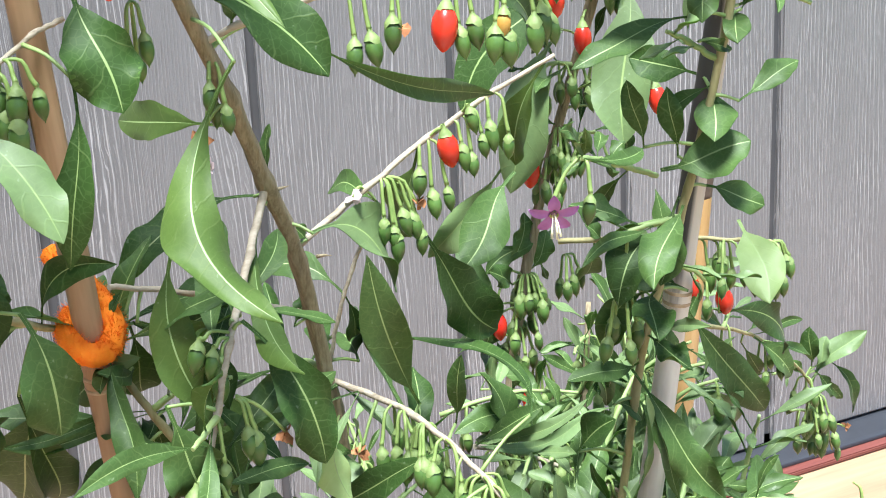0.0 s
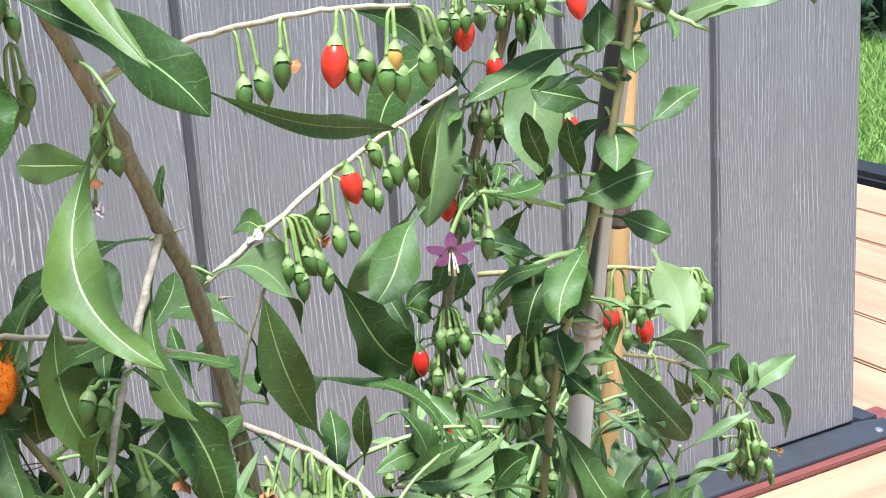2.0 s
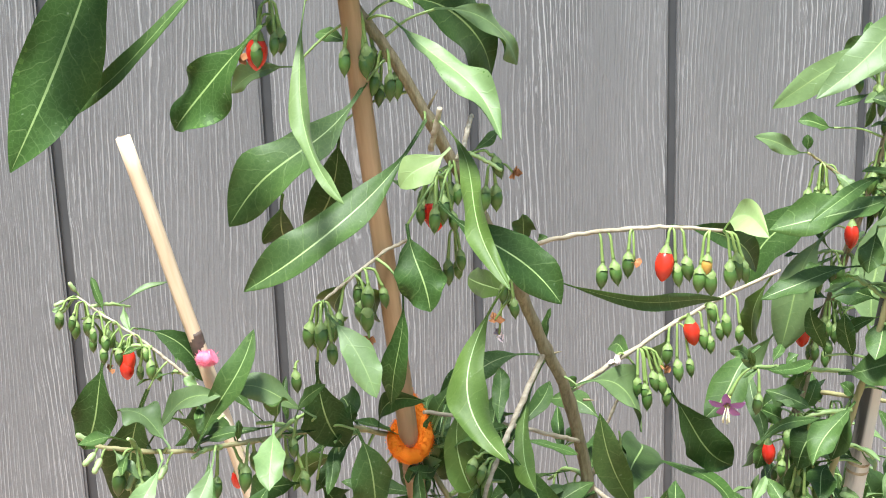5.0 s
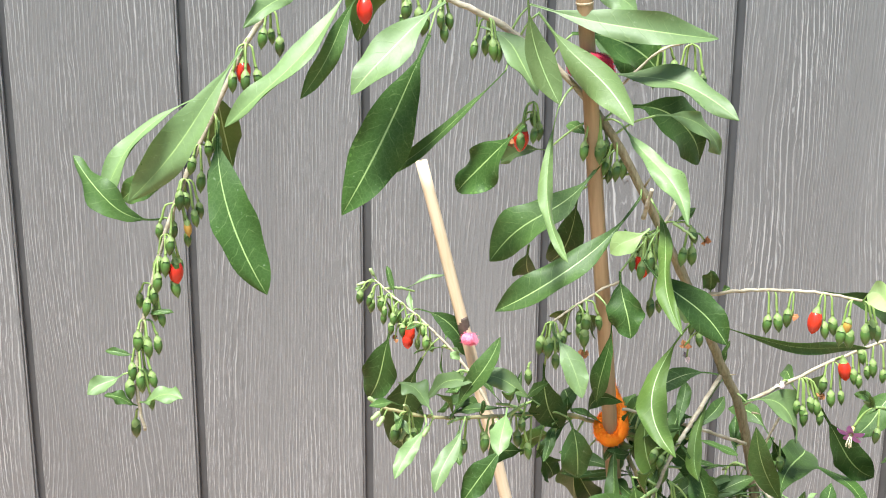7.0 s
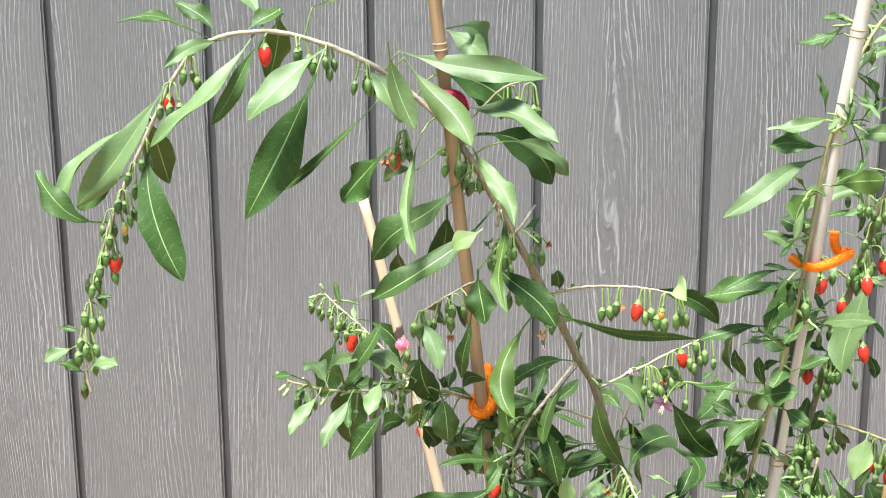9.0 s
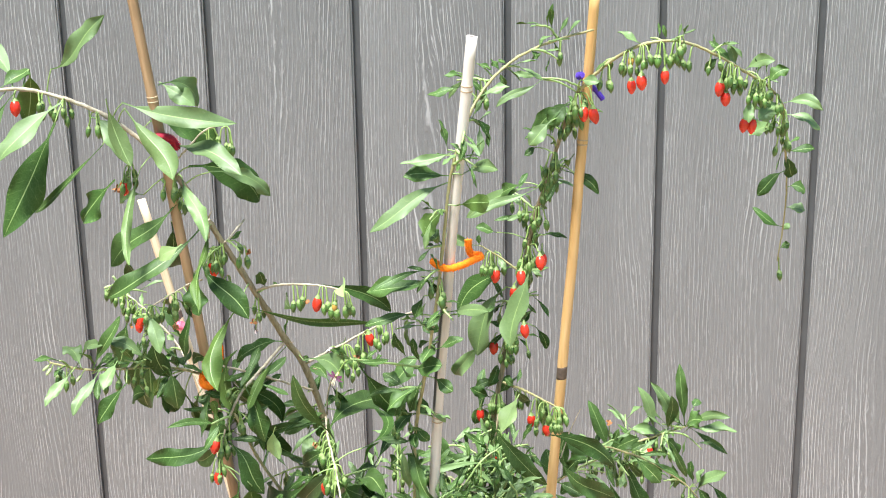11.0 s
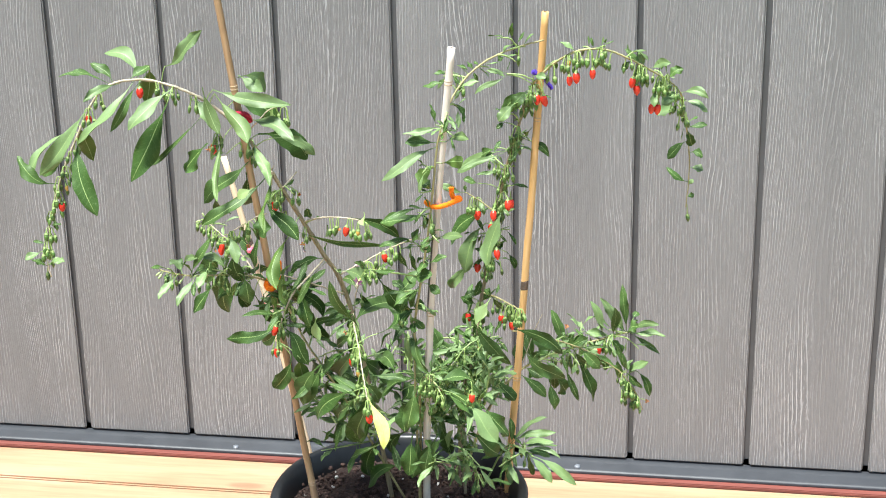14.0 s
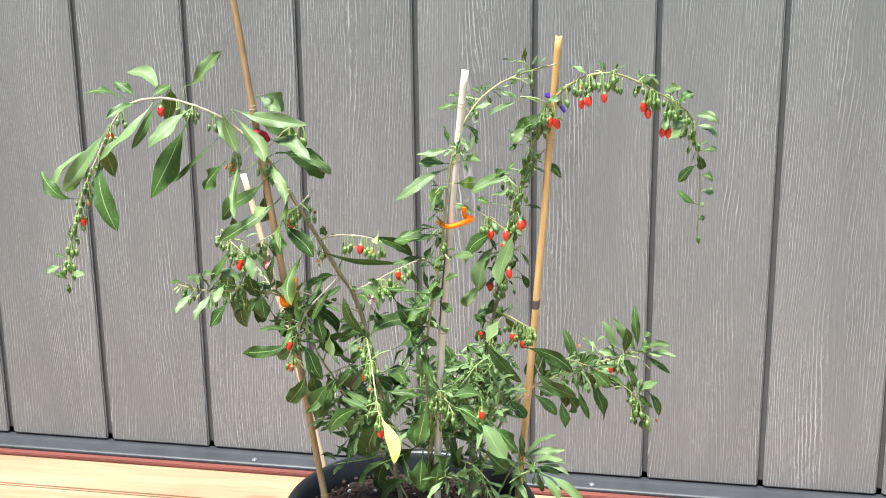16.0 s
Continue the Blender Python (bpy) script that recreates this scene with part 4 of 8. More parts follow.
leaf(b, (0.0296, -0.8938, 0.7650), (0.0352, -0.9078, 0.7354), 0.0190, (-0.22, -0.90, 0.38), 0.00, 0.08, "d", twist=0.0, fold=0.12)
leaf(b, (0.0384, -0.8893, 0.8017), (-0.0303, -0.9190, 0.7516), 0.0194, (-0.10, -0.79, 0.60), -0.10, 0.10, "m", 0.62, twist=0.0)
leaf(b, (0.0177, -0.8886, 0.8163), (-0.0339, -0.8956, 0.7688), 0.0235, (-0.38, -0.76, 0.53), -0.04, 0.10, "m", twist=0.0)
leaf(b, (0.0080, -0.8723, 0.7984), (-0.0041, -0.8473, 0.7533), 0.0178, (-0.16, -0.88, -0.45), -0.08, 0.10, "d", twist=0.0)
leaf(b, (-0.0149, -0.9159, 0.7842), (-0.0068, -0.8871, 0.7555), 0.0163, (-0.34, -0.61, -0.71), 0.10, 0.10, "d", twist=0.0)
leaf(b, (0.0263, -0.8976, 0.8397), (0.0554, -0.9459, 0.8048), 0.0125, (-0.00, -0.59, 0.81), -0.02, 0.10, "l", twist=0.0, fold=0.3, wave=0.16)
leaf(b, (0.0770, -0.8677, 0.7452), (0.0752, -0.8775, 0.7610), 0.0096, (0.19, -0.84, -0.50), 0.00, 0.05, "m", twist=0.0)
leaf(b, (0.0817, -0.8688, 0.746), (0.0865, -0.8688, 0.7492), 0.0044, (-0.39, -0.72, 0.57), 0, 0.05, "m")
leaf(b, (0.0759, -0.9240, 0.7494), (0.1608, -0.8597, 0.7152), 0.0072, (0.28, -0.94, -0.20), 0.03, 0.02, "m", twist=0.0, fold=0.2, wave=0.1)
leaf(b, (0.0653, -0.9011, 0.7430), (0.0564, -0.9443, 0.6904), 0.0165, (0.12, 0.75, -0.65), -0.22, 0.12, "o", 0.58, twist=0.0, fold=0.4, wave=0.16)
leaf(b, (0.0514, -0.8850, 0.6971), (0.0545, -0.8890, 0.6487), 0.0147, (-0.22, -0.97, 0.07), 0.13, 0.08, "o", twist=0.0, fold=0.15, wave=0.1)
leaf(b, (0.0863, -0.8496, 0.6938), (0.0446, -0.8473, 0.6754), 0.0141, (-0.33, -0.66, 0.67), 0.10, 0.10, "d", twist=0.0)
leaf(b, (0.0874, -0.8541, 0.6922), (0.0709, -0.9178, 0.6655), 0.0085, (-0.19, 0.42, -0.89), -0.08, 0.10, "o", 0.6, twist=0.0, fold=0.5, wave=0.16)
leaf(b, (0.0884, -0.8204, 0.7088), (0.0707, -0.7685, 0.7037), 0.0143, (-0.93, -0.29, 0.24), 0.00, 0.10, "o", twist=0.0)
leaf(b, (0.0878, -0.8554, 0.6984), (0.0902, -0.8554, 0.7155), 0.0039, (-0.86, -0.49, 0.12), 0, 0.05, "m")
leaf(b, (0.0994, -0.8385, 0.6472), (0.1069, -0.8385, 0.6562), 0.0080, (-0.47, -0.79, 0.39), -0.1, 0.05, "d")
leaf(b, (0.1008, -0.8555, 0.6815), (0.1301, -0.8485, 0.6552), 0.0213, (0.59, -0.64, 0.49), -0.27, 0.10, "l", twist=0.0)
leaf(b, (0.1031, -0.8456, 0.6763), (0.0991, -0.8456, 0.6812), 0.0057, (0.31, -0.91, 0.26), 0, 0, "m")
leaf(b, (0.1047, -0.8347, 0.6253), (0.082, -0.8547, 0.6288), 0.0050, (0.58, -0.55, 0.6), 0.1, 0.1, "l")
leaf(b, (0.1096, -0.8358, 0.6315), (0.1178, -0.8158, 0.6346), 0.0067, (0.3, -0.27, 0.91), 0, 0.1, "m")
leaf(b, (0.0999, -0.8336, 0.6147), (0.1046, -0.8636, 0.5967), 0.0155, (-0.04, -0.52, 0.85), 0.02, 0.1, "l")
leaf(b, (0.0347, -0.8776, 0.7731), (0.0333, -0.8476, 0.7698), 0.0061, (-0.71, 0.04, 0.7), 0, 0.1, "m")
leaf(b, (0.0279, -0.8846, 0.8444), (0.0700, -0.8440, 0.8073), 0.0286, (0.74, -0.66, 0.11), -0.14, 0.10, "d", twist=0.0)
leaf(b, (0.0431, -0.8838, 0.8402), (0.0798, -0.8483, 0.8129), 0.0146, (0.77, -0.56, 0.30), -0.10, 0.10, "l", twist=0.0)
cluster(b, (0.0434, -0.8776, 0.779), 5)
cluster(b, (0.0494, -0.873, 0.7562), 3)
berry(b, (0.0427, -0.8788, 0.7808), (0.0413, -0.8818, 0.7639), "ripe")
cluster(b, (0.0425, -0.8850, 0.7800), 4)
dried_flower(b, (0.0761, -0.8646, 0.7261), (0.0655, -0.8676, 0.7165))
cluster(b, (0.0416, -0.8788, 0.7807), 4)
cluster(b, (0.0482, -0.8788, 0.7848), 3)
cluster(b, (0.0256, -0.8847, 0.8271), 4)
cluster(b, (0.017, -0.8858, 0.8401), 2)
cluster(b, (0.0641, -0.8765, 0.7812), 2)
cluster(b, (0.0707, -0.8678, 0.738), 3)
dried_flower(b, (0.0690, -0.8665, 0.7250), (0.0672, -0.8665, 0.7100), True)
thorn(b, (0.0392, -0.8822, 0.8026), (0.0438, -0.8842, 0.8113))
thorn(b, (0.0894, -0.8541, 0.695), (0.0945, -0.8561, 0.6969))
thorn(b, (0.106, -0.8442, 0.6702), (0.1103, -0.8462, 0.6703))

b = shoot("twig", [(0.0402, -0.8870, 0.7900), (0.0412, -0.8895, 0.7965), (0.0432, -0.8930, 0.8062)], 0.00114, 0.00104, M_TWIG)

b = shoot("twig", [(0.0500, -0.8800, 0.7840), (0.0538, -0.8745, 0.7877), (0.0570, -0.8650, 0.7918), (0.0601, -0.8565, 0.7958)], 0.00096, 0.00092, M_TWIG)
leaf(b, (0.055, -0.8844, 0.7874), (0.0651, -0.8844, 0.7951), 0.0046, (-0.44, -0.69, 0.58), 0.1, 0.1, "m")
berry(b, (0.0549, -0.8844, 0.787), (0.0646, -0.8874, 0.7813), "unripe")
dried_flower(b, (0.0645, -0.885, 0.7818), (0.07, -0.888, 0.7798))

b = shoot("twig", [(0.0548, -0.885, 0.787), (0.0594, -0.888, 0.7852), (0.0651, -0.892, 0.7818)], 0.00082, 0.00068, M_GREEN_TWIG)

b = shoot("branch", [(0.0156, -0.886, 0.8422), (-0.0044, -0.888, 0.8635), (-0.0295, -0.8906, 0.8828), (-0.0581, -0.895, 0.8967), (-0.0872, -0.9, 0.9045), (-0.1134, -0.905, 0.903), (-0.1313, -0.9094, 0.8955), (-0.1462, -0.9132, 0.8768), (-0.1614, -0.9194, 0.8451), (-0.1734, -0.925, 0.8183), (-0.1821, -0.9298, 0.7959), (-0.1892, -0.934, 0.772), (-0.1948, -0.9376, 0.7496), (-0.1983, -0.9402, 0.7293), (-0.1983, -0.9424, 0.7092), (-0.1957, -0.943, 0.6947)], 0.00162, 0.00078, M_TWIG)
leaf(b, (-0.0552, -0.9107, 0.8966), (-0.0948, -0.9408, 0.8596), 0.0209, (-0.07, -0.74, 0.67), 0.00, 0.10, "l", twist=0.0)
leaf(b, (-0.0628, -0.9065, 0.8811), (-0.1016, -0.9277, 0.8000), 0.0275, (0.02, -0.97, 0.24), -0.02, 0.06, "d", twist=0.0)
leaf(b, (-0.0272, -0.9093, 0.8660), (-0.0905, -0.8930, 0.8088), 0.0085, (-0.59, -0.67, 0.46), -0.12, 0.10, "m", twist=0.0)
leaf(b, (-0.0925, -0.9031, 0.9023), (-0.1198, -0.9271, 0.8542), 0.0117, (0.46, -0.87, 0.17), 0.02, 0.10, "m", twist=0.0)
leaf(b, (-0.0999, -0.8993, 0.9033), (-0.1525, -0.9378, 0.8430), 0.0150, (-0.33, -0.64, 0.69), -0.15, 0.10, "l", twist=0.0)
leaf(b, (-0.1165, -0.8999, 0.8999), (-0.1426, -0.9383, 0.8878), 0.0104, (0.55, -0.57, 0.62), 0.05, 0.10, "l", twist=0.0)
leaf(b, (-0.1686, -0.9165, 0.8520), (-0.2114, -0.9401, 0.8032), 0.0125, (-0.36, -0.67, 0.64), 0.10, 0.10, "l", twist=0.0)
leaf(b, (-0.1472, -0.9192, 0.8753), (-0.1981, -0.9401, 0.8078), 0.0190, (0.07, -0.97, 0.25), -0.04, 0.10, "l", twist=0.0)
leaf(b, (-0.1863, -0.9226, 0.7947), (-0.2243, -0.9334, 0.8272), 0.0180, (0.64, -0.49, 0.59), -0.30, 0.15, "m", twist=0.0)
leaf(b, (-0.1750, -0.9161, 0.8229), (-0.2107, -0.9071, 0.7984), 0.0157, (-0.37, -0.91, 0.20), 0.00, 0.10, "m", twist=0.0)
leaf(b, (-0.1590, -0.9220, 0.8420), (-0.1335, -0.9500, 0.7680), 0.0230, (0.18, -0.90, 0.40), 0.08, 0.08, "d", twist=0.0, fold=0.15, wave=0.1)
leaf(b, (-0.1620, -0.9099, 0.8561), (-0.1619, -0.8796, 0.8089), 0.0209, (-0.45, 0.75, 0.48), -0.00, 0.10, "o", twist=0.0)
leaf(b, (-0.0880, -0.8835, 0.9165), (-0.1008, -0.8672, 0.8703), 0.0202, (-0.38, 0.83, 0.40), 0.05, 0.10, "o", twist=0.0)
leaf(b, (-0.0658, -0.8975, 0.9185), (-0.0187, -0.9075, 0.9593), 0.0166, (-0.39, -0.89, 0.23), 0.1, 0.1, "l")
leaf(b, (-0.0941, -0.9013, 0.905), (-0.1378, -0.8813, 0.9283), 0.0185, (0.1, -0.65, 0.75), 0.2, 0.12, "l")
leaf(b, (-0.1208, -0.9067, 0.9011), (-0.1477, -0.8967, 0.9206), 0.0127, (0.24, -0.68, 0.69), 0.1, 0.1, "m")
leaf(b, (-0.123, -0.9073, 0.9003), (-0.171, -0.9273, 0.912), 0.0099, (0.31, -0.19, 0.93), 0.15, 0.1, "m")
leaf(b, (-0.1043, -0.9032, 0.9045), (-0.0886, -0.8832, 0.9163), 0.0165, (-0.04, -0.48, 0.87), 0.1, 0.1, "m")
leaf(b, (-0.2048, -0.9408, 0.7229), (-0.2202, -0.9508, 0.7159), 0.0099, (0.05, -0.62, 0.78), 0, 0.1, "l")
leaf(b, (-0.1983, -0.9424, 0.7092), (-0.1744, -0.9524, 0.7159), 0.0126, (-0.42, -0.49, 0.76), 0, 0.15, "l")
leaf(b, (-0.1981, -0.9426, 0.7071), (-0.2117, -0.9526, 0.7163), 0.0078, (0.66, -0.26, 0.71), 0, 0.1, "m")
leaf(b, (-0.198, -0.9399, 0.7318), (-0.2137, -0.9399, 0.7338), 0.0044, (0.07, -0.8, 0.59), 0, 0.1, "m")
leaf(b, (-0.1942, -0.9372, 0.7523), (-0.1804, -0.9372, 0.7532), 0.0033, (-0.04, -0.83, 0.56), 0, 0.1, "m")
leaf(b, (-0.042, -0.8921, 0.8831), (-0.0126, -0.9121, 0.8548), 0.0188, (0.2, -0.69, 0.7), -0.1, 0.1, "l")
leaf(b, (-0.0182, -0.9200, 0.9020), (-0.0027, -0.9232, 0.8532), 0.0147, (-0.22, 0.97, -0.13), -0.05, 0.10, "u", twist=0.0)
leaf(b, (-0.0133, -0.8969, 0.8906), (0.0301, -0.9318, 0.8462), 0.0185, (0.05, 0.81, -0.59), 0.04, 0.12, "u", twist=0.0)
leaf(b, (-0.0173, -0.8897, 0.8930), (0.0695, -0.8973, 0.8797), 0.0169, (0.00, -0.86, 0.51), 0.06, 0.10, "l", twist=0.0)
leaf(b, (0.0172, -0.8836, 0.8601), (0.0779, -0.9224, 0.8473), 0.0187, (-0.17, -0.54, 0.83), -0.05, 0.10, "l", twist=0.0)
leaf(b, (0.0102, -0.8876, 0.9057), (0.0304, -0.8578, 0.8839), 0.0169, (0.85, -0.52, 0.08), -0.20, 0.15, "l", twist=0.0)
leaf(b, (0.0025, -0.8883, 0.8794), (0.0456, -0.8683, 0.8571), 0.0302, (0.57, -0.6, 0.56), -0.1, 0.1, "d")
leaf(b, (-0.0185, -0.9147, 0.8412), (-0.0496, -0.9035, 0.8060), 0.0237, (-0.60, -0.74, 0.30), -0.03, 0.10, "d", twist=0.0)
leaf(b, (-0.0073, -0.886, 0.8225), (-0.03, -0.876, 0.8128), 0.0091, (-0.51, -0.75, 0.42), 0.1, 0.1, "l")
leaf(b, (-0.0027, -0.9010, 0.8477), (0.0026, -0.9593, 0.7903), 0.0080, (-0.37, 0.63, -0.68), -0.06, 0.12, "u", twist=0.0, fold=0.5)
leaf(b, (0.0145, -0.886, 0.8298), (0.0022, -0.866, 0.831), 0.0067, (-0.63, -0.43, 0.65), 0, 0.1, "m")
cluster(b, (-0.1352, -0.9103, 0.8919), 3)
cluster(b, (-0.1462, -0.9132, 0.8768), 4)
cluster(b, (-0.1614, -0.9194, 0.8451), 3)
cluster(b, (-0.1678, -0.9223, 0.8311), 3)
cluster(b, (-0.1746, -0.9256, 0.8153), 5)
cluster(b, (-0.1791, -0.9281, 0.8042), 4)
cluster(b, (-0.184, -0.9309, 0.79), 4)
cluster(b, (-0.1876, -0.933, 0.7779), 4)
cluster(b, (-0.1908, -0.935, 0.7663), 4)
cluster(b, (-0.1948, -0.9376, 0.7496), 4)
cluster(b, (-0.1973, -0.9393, 0.7368), 4)
cluster(b, (-0.1984, -0.9405, 0.7267), 3)
cluster(b, (-0.1978, -0.9427, 0.7052), 1)
cluster(b, (-0.0765, -0.8981, 0.9025), 2)
cluster(b, (-0.0728, -0.8975, 0.9016), 2)
cluster(b, (-0.0581, -0.895, 0.8967), 4)
cluster(b, (-0.0364, -0.8916, 0.8868), 3)
cluster(b, (-0.0364, -0.8916, 0.8868), 2)
cluster(b, (-0.0196, -0.8895, 0.8761), 1)
cluster(b, (-0.0146, -0.8877, 0.8465), 5)
cluster(b, (0.0456, -0.886, 0.8734), 3)
cluster(b, (0.0588, -0.886, 0.8752), 4)
cluster(b, (0.0156, -0.886, 0.8422), 4)
berry(b, (-0.1444, -0.9126, 0.8798), (-0.1476, -0.9156, 0.8633), "ripe")
berry(b, (-0.0907, -0.9006, 0.9048), (-0.0928, -0.9036, 0.8908), "ripe")
berry(b, (-0.1791, -0.9281, 0.8042), (-0.1731, -0.9311, 0.7923), "turning")
berry(b, (-0.1849, -0.9314, 0.787), (-0.1791, -0.9344, 0.7719), "ripe")
berry(b, (-0.0145, -0.8875, 0.8418), (-0.0201, -0.8905, 0.8284), "ripe")
dried_flower(b, (-0.0159, -0.8872, 0.8386), (-0.0262, -0.8902, 0.8282))

b = shoot("twig", [(0.0198, -0.89, 0.8493), (0.0332, -0.8906, 0.8629), (0.0447, -0.8928, 0.8735), (0.0581, -0.895, 0.8783)], 0.00072, 0.00054, M_TWIG)

b = shoot("twig", [(0.1047, -0.842, 0.6509), (0.0922, -0.8504, 0.6581), (0.074, -0.8596, 0.6678), (0.0524, -0.8676, 0.6769), (0.0352, -0.874, 0.6834)], 0.00096, 0.00078, M_TWIG)
leaf(b, (0.0394, -0.8724, 0.6818), (0.0355, -0.8724, 0.6749), 0.0025, (-0.68, -0.63, 0.38), 0, 0.1, "m")
leaf(b, (0.0764, -0.8585, 0.6666), (0.0626, -0.8285, 0.6484), 0.0138, (-0.93, -0.3, 0.21), 0, 0.1, "d")
leaf(b, (0.0396, -0.8717, 0.6745), (0.0276, -0.8517, 0.6451), 0.0152, (-0.94, -0.3, 0.18), -0.1, 0.1, "o")
leaf(b, (0.0424, -0.8709, 0.671), (0.064, -0.8409, 0.6356), 0.0202, (0.75, -0.65, -0.09), -0.1, 0.1, "o")

b = shoot("branch", [(0.068, -0.868, 0.7423), (0.0775, -0.8728, 0.7467), (0.0926, -0.8808, 0.7522), (0.1118, -0.8906, 0.7563), (0.1275, -0.8976, 0.7577), (0.1443, -0.905, 0.7569)], 0.00102, 0.00066, M_TWIG)
leaf(b, (0.1443, -0.905, 0.7569), (0.1507, -0.935, 0.7621), 0.0136, (-0.87, -0.11, 0.47), -0.2, 0.15, "p")
leaf(b, (0.1274, -0.8958, 0.7577), (0.1730, -0.8619, 0.7262), 0.0134, (0.63, -0.77, 0.08), -0.08, 0.10, "d", twist=0.0)
berry(b, (0.1275, -0.8976, 0.7577), (0.1234, -0.9006, 0.7438), "ripe")
berry(b, (0.1022, -0.8858, 0.7545), (0.1028, -0.8888, 0.7368), "unripe")
berry(b, (0.1047, -0.8871, 0.7551), (0.1081, -0.8901, 0.7382), "unripe")
berry(b, (0.114, -0.8916, 0.7566), (0.1114, -0.8946, 0.7425), "unripe")
berry(b, (0.1275, -0.8976, 0.7577), (0.1287, -0.9006, 0.739), "unripe")
berry(b, (0.1296, -0.8985, 0.7577), (0.1323, -0.9015, 0.7415), "unripe")
berry(b, (0.1401, -0.9031, 0.7572), (0.1351, -0.9061, 0.7385), "unripe")
berry(b, (0.1401, -0.9031, 0.7572), (0.1377, -0.9061, 0.7437), "turning")
berry(b, (0.1395, -0.9031, 0.7488), (0.1394, -0.9061, 0.7371), "unripe")
berry(b, (0.1443, -0.905, 0.7569), (0.1465, -0.908, 0.74), "unripe")
berry(b, (0.1443, -0.905, 0.7569), (0.1519, -0.908, 0.7409), "unripe")
berry(b, (0.1443, -0.905, 0.7569), (0.1492, -0.908, 0.7427), "unripe")
dried_flower(b, (0.114, -0.8916, 0.7566), (0.1138, -0.8946, 0.7446))

b = shoot("branch", [(0.101, -0.844, 0.675), (0.1248, -0.8408, 0.6873), (0.147, -0.841, 0.7002), (0.1688, -0.845, 0.7124), (0.188, -0.85, 0.7222)], 0.00114, 0.00066, M_TWIG)
leaf(b, (0.1429, -0.8406, 0.6725), (0.1783, -0.8250, 0.6250), 0.0202, (0.17, -0.97, -0.19), 0.06, 0.08, "d", twist=0.0, fold=0.15, wave=0.1)
leaf(b, (0.1289, -0.8408, 0.6826), (0.1252, -0.8108, 0.6793), 0.0088, (-0.7, -0.01, 0.72), 0.1, 0.1, "m")
leaf(b, (0.1443, -0.8408, 0.6986), (0.146, -0.8108, 0.6663), 0.0180, (-0.99, -0.06, -0.11), -0.15, 0.1, "o")
leaf(b, (0.1938, -0.8135, 0.6759), (0.1638, -0.8284, 0.6500), 0.0183, (-0.20, -0.73, 0.65), 0.00, 0.08, "m", twist=0.0, fold=0.15, wave=0.1)
leaf(b, (0.1856, -0.8494, 0.721), (0.1849, -0.8294, 0.683), 0.0133, (-0.92, -0.36, -0.17), 0.05, 0.1, "o")
berry(b, (0.147, -0.841, 0.7002), (0.1527, -0.844, 0.6958), "ripe")
berry(b, (0.1443, -0.8408, 0.6986), (0.1421, -0.8438, 0.6864), "unripe")
berry(b, (0.147, -0.841, 0.7002), (0.147, -0.844, 0.6787), "unripe")
berry(b, (0.147, -0.841, 0.7002), (0.1523, -0.844, 0.6797), "unripe")
berry(b, (0.1581, -0.8427, 0.7065), (0.1607, -0.8457, 0.704), "unripe")
berry(b, (0.1581, -0.8427, 0.7065), (0.1602, -0.8457, 0.6899), "unripe")
berry(b, (0.1609, -0.8433, 0.7081), (0.1641, -0.8463, 0.6954), "unripe")
berry(b, (0.1662, -0.8444, 0.711), (0.1665, -0.8474, 0.6982), "unripe")
berry(b, (0.1688, -0.845, 0.7124), (0.1718, -0.848, 0.6943), "unripe")
berry(b, (0.1554, -0.8422, 0.705), (0.1575, -0.8452, 0.6923), "unripe")
berry(b, (0.1305, -0.8405, 0.6905), (0.1295, -0.8435, 0.673), "unripe")
berry(b, (0.1305, -0.8405, 0.6905), (0.1337, -0.8435, 0.6669), "unripe")
berry(b, (0.1305, -0.8405, 0.6905), (0.1371, -0.8435, 0.6745), "unripe")
berry(b, (0.1305, -0.8405, 0.6905), (0.1402, -0.8435, 0.6728), "unripe")
berry(b, (0.1305, -0.8405, 0.6905), (0.133, -0.8435, 0.6702), "unripe")
berry(b, (0.1305, -0.8405, 0.6905), (0.1422, -0.8435, 0.6672), "unripe")
dried_flower(b, (0.1248, -0.8408, 0.6873), (0.1195, -0.8438, 0.6864), True)
dried_flower(b, (0.1358, -0.8405, 0.6872), (0.1413, -0.8435, 0.6808))

b = shoot("twig", [(0.1126, -0.83, 0.6246), (0.1155, -0.8352, 0.6452), (0.1206, -0.8372, 0.662), (0.1316, -0.836, 0.6797)], 0.00072, 0.00060, M_TWIG)
leaf(b, (0.1175, -0.8366, 0.6538), (0.0974, -0.8166, 0.6602), 0.0125, (-0.37, -0.6, 0.71), 0.15, 0.1, "m")
leaf(b, (0.1175, -0.8366, 0.6538), (0.1292, -0.8166, 0.6309), 0.0081, (0.16, -0.78, -0.6), 0, 0.1, "d")
berry(b, (0.1234, -0.8366, 0.6513), (0.1241, -0.8396, 0.6373), "unripe")
leaf(b, (0.123, -0.8321, 0.6283), (0.131, -0.8021, 0.6264), 0.0125, (-0.18, 0.11, 0.98), 0, 0.1, "m")

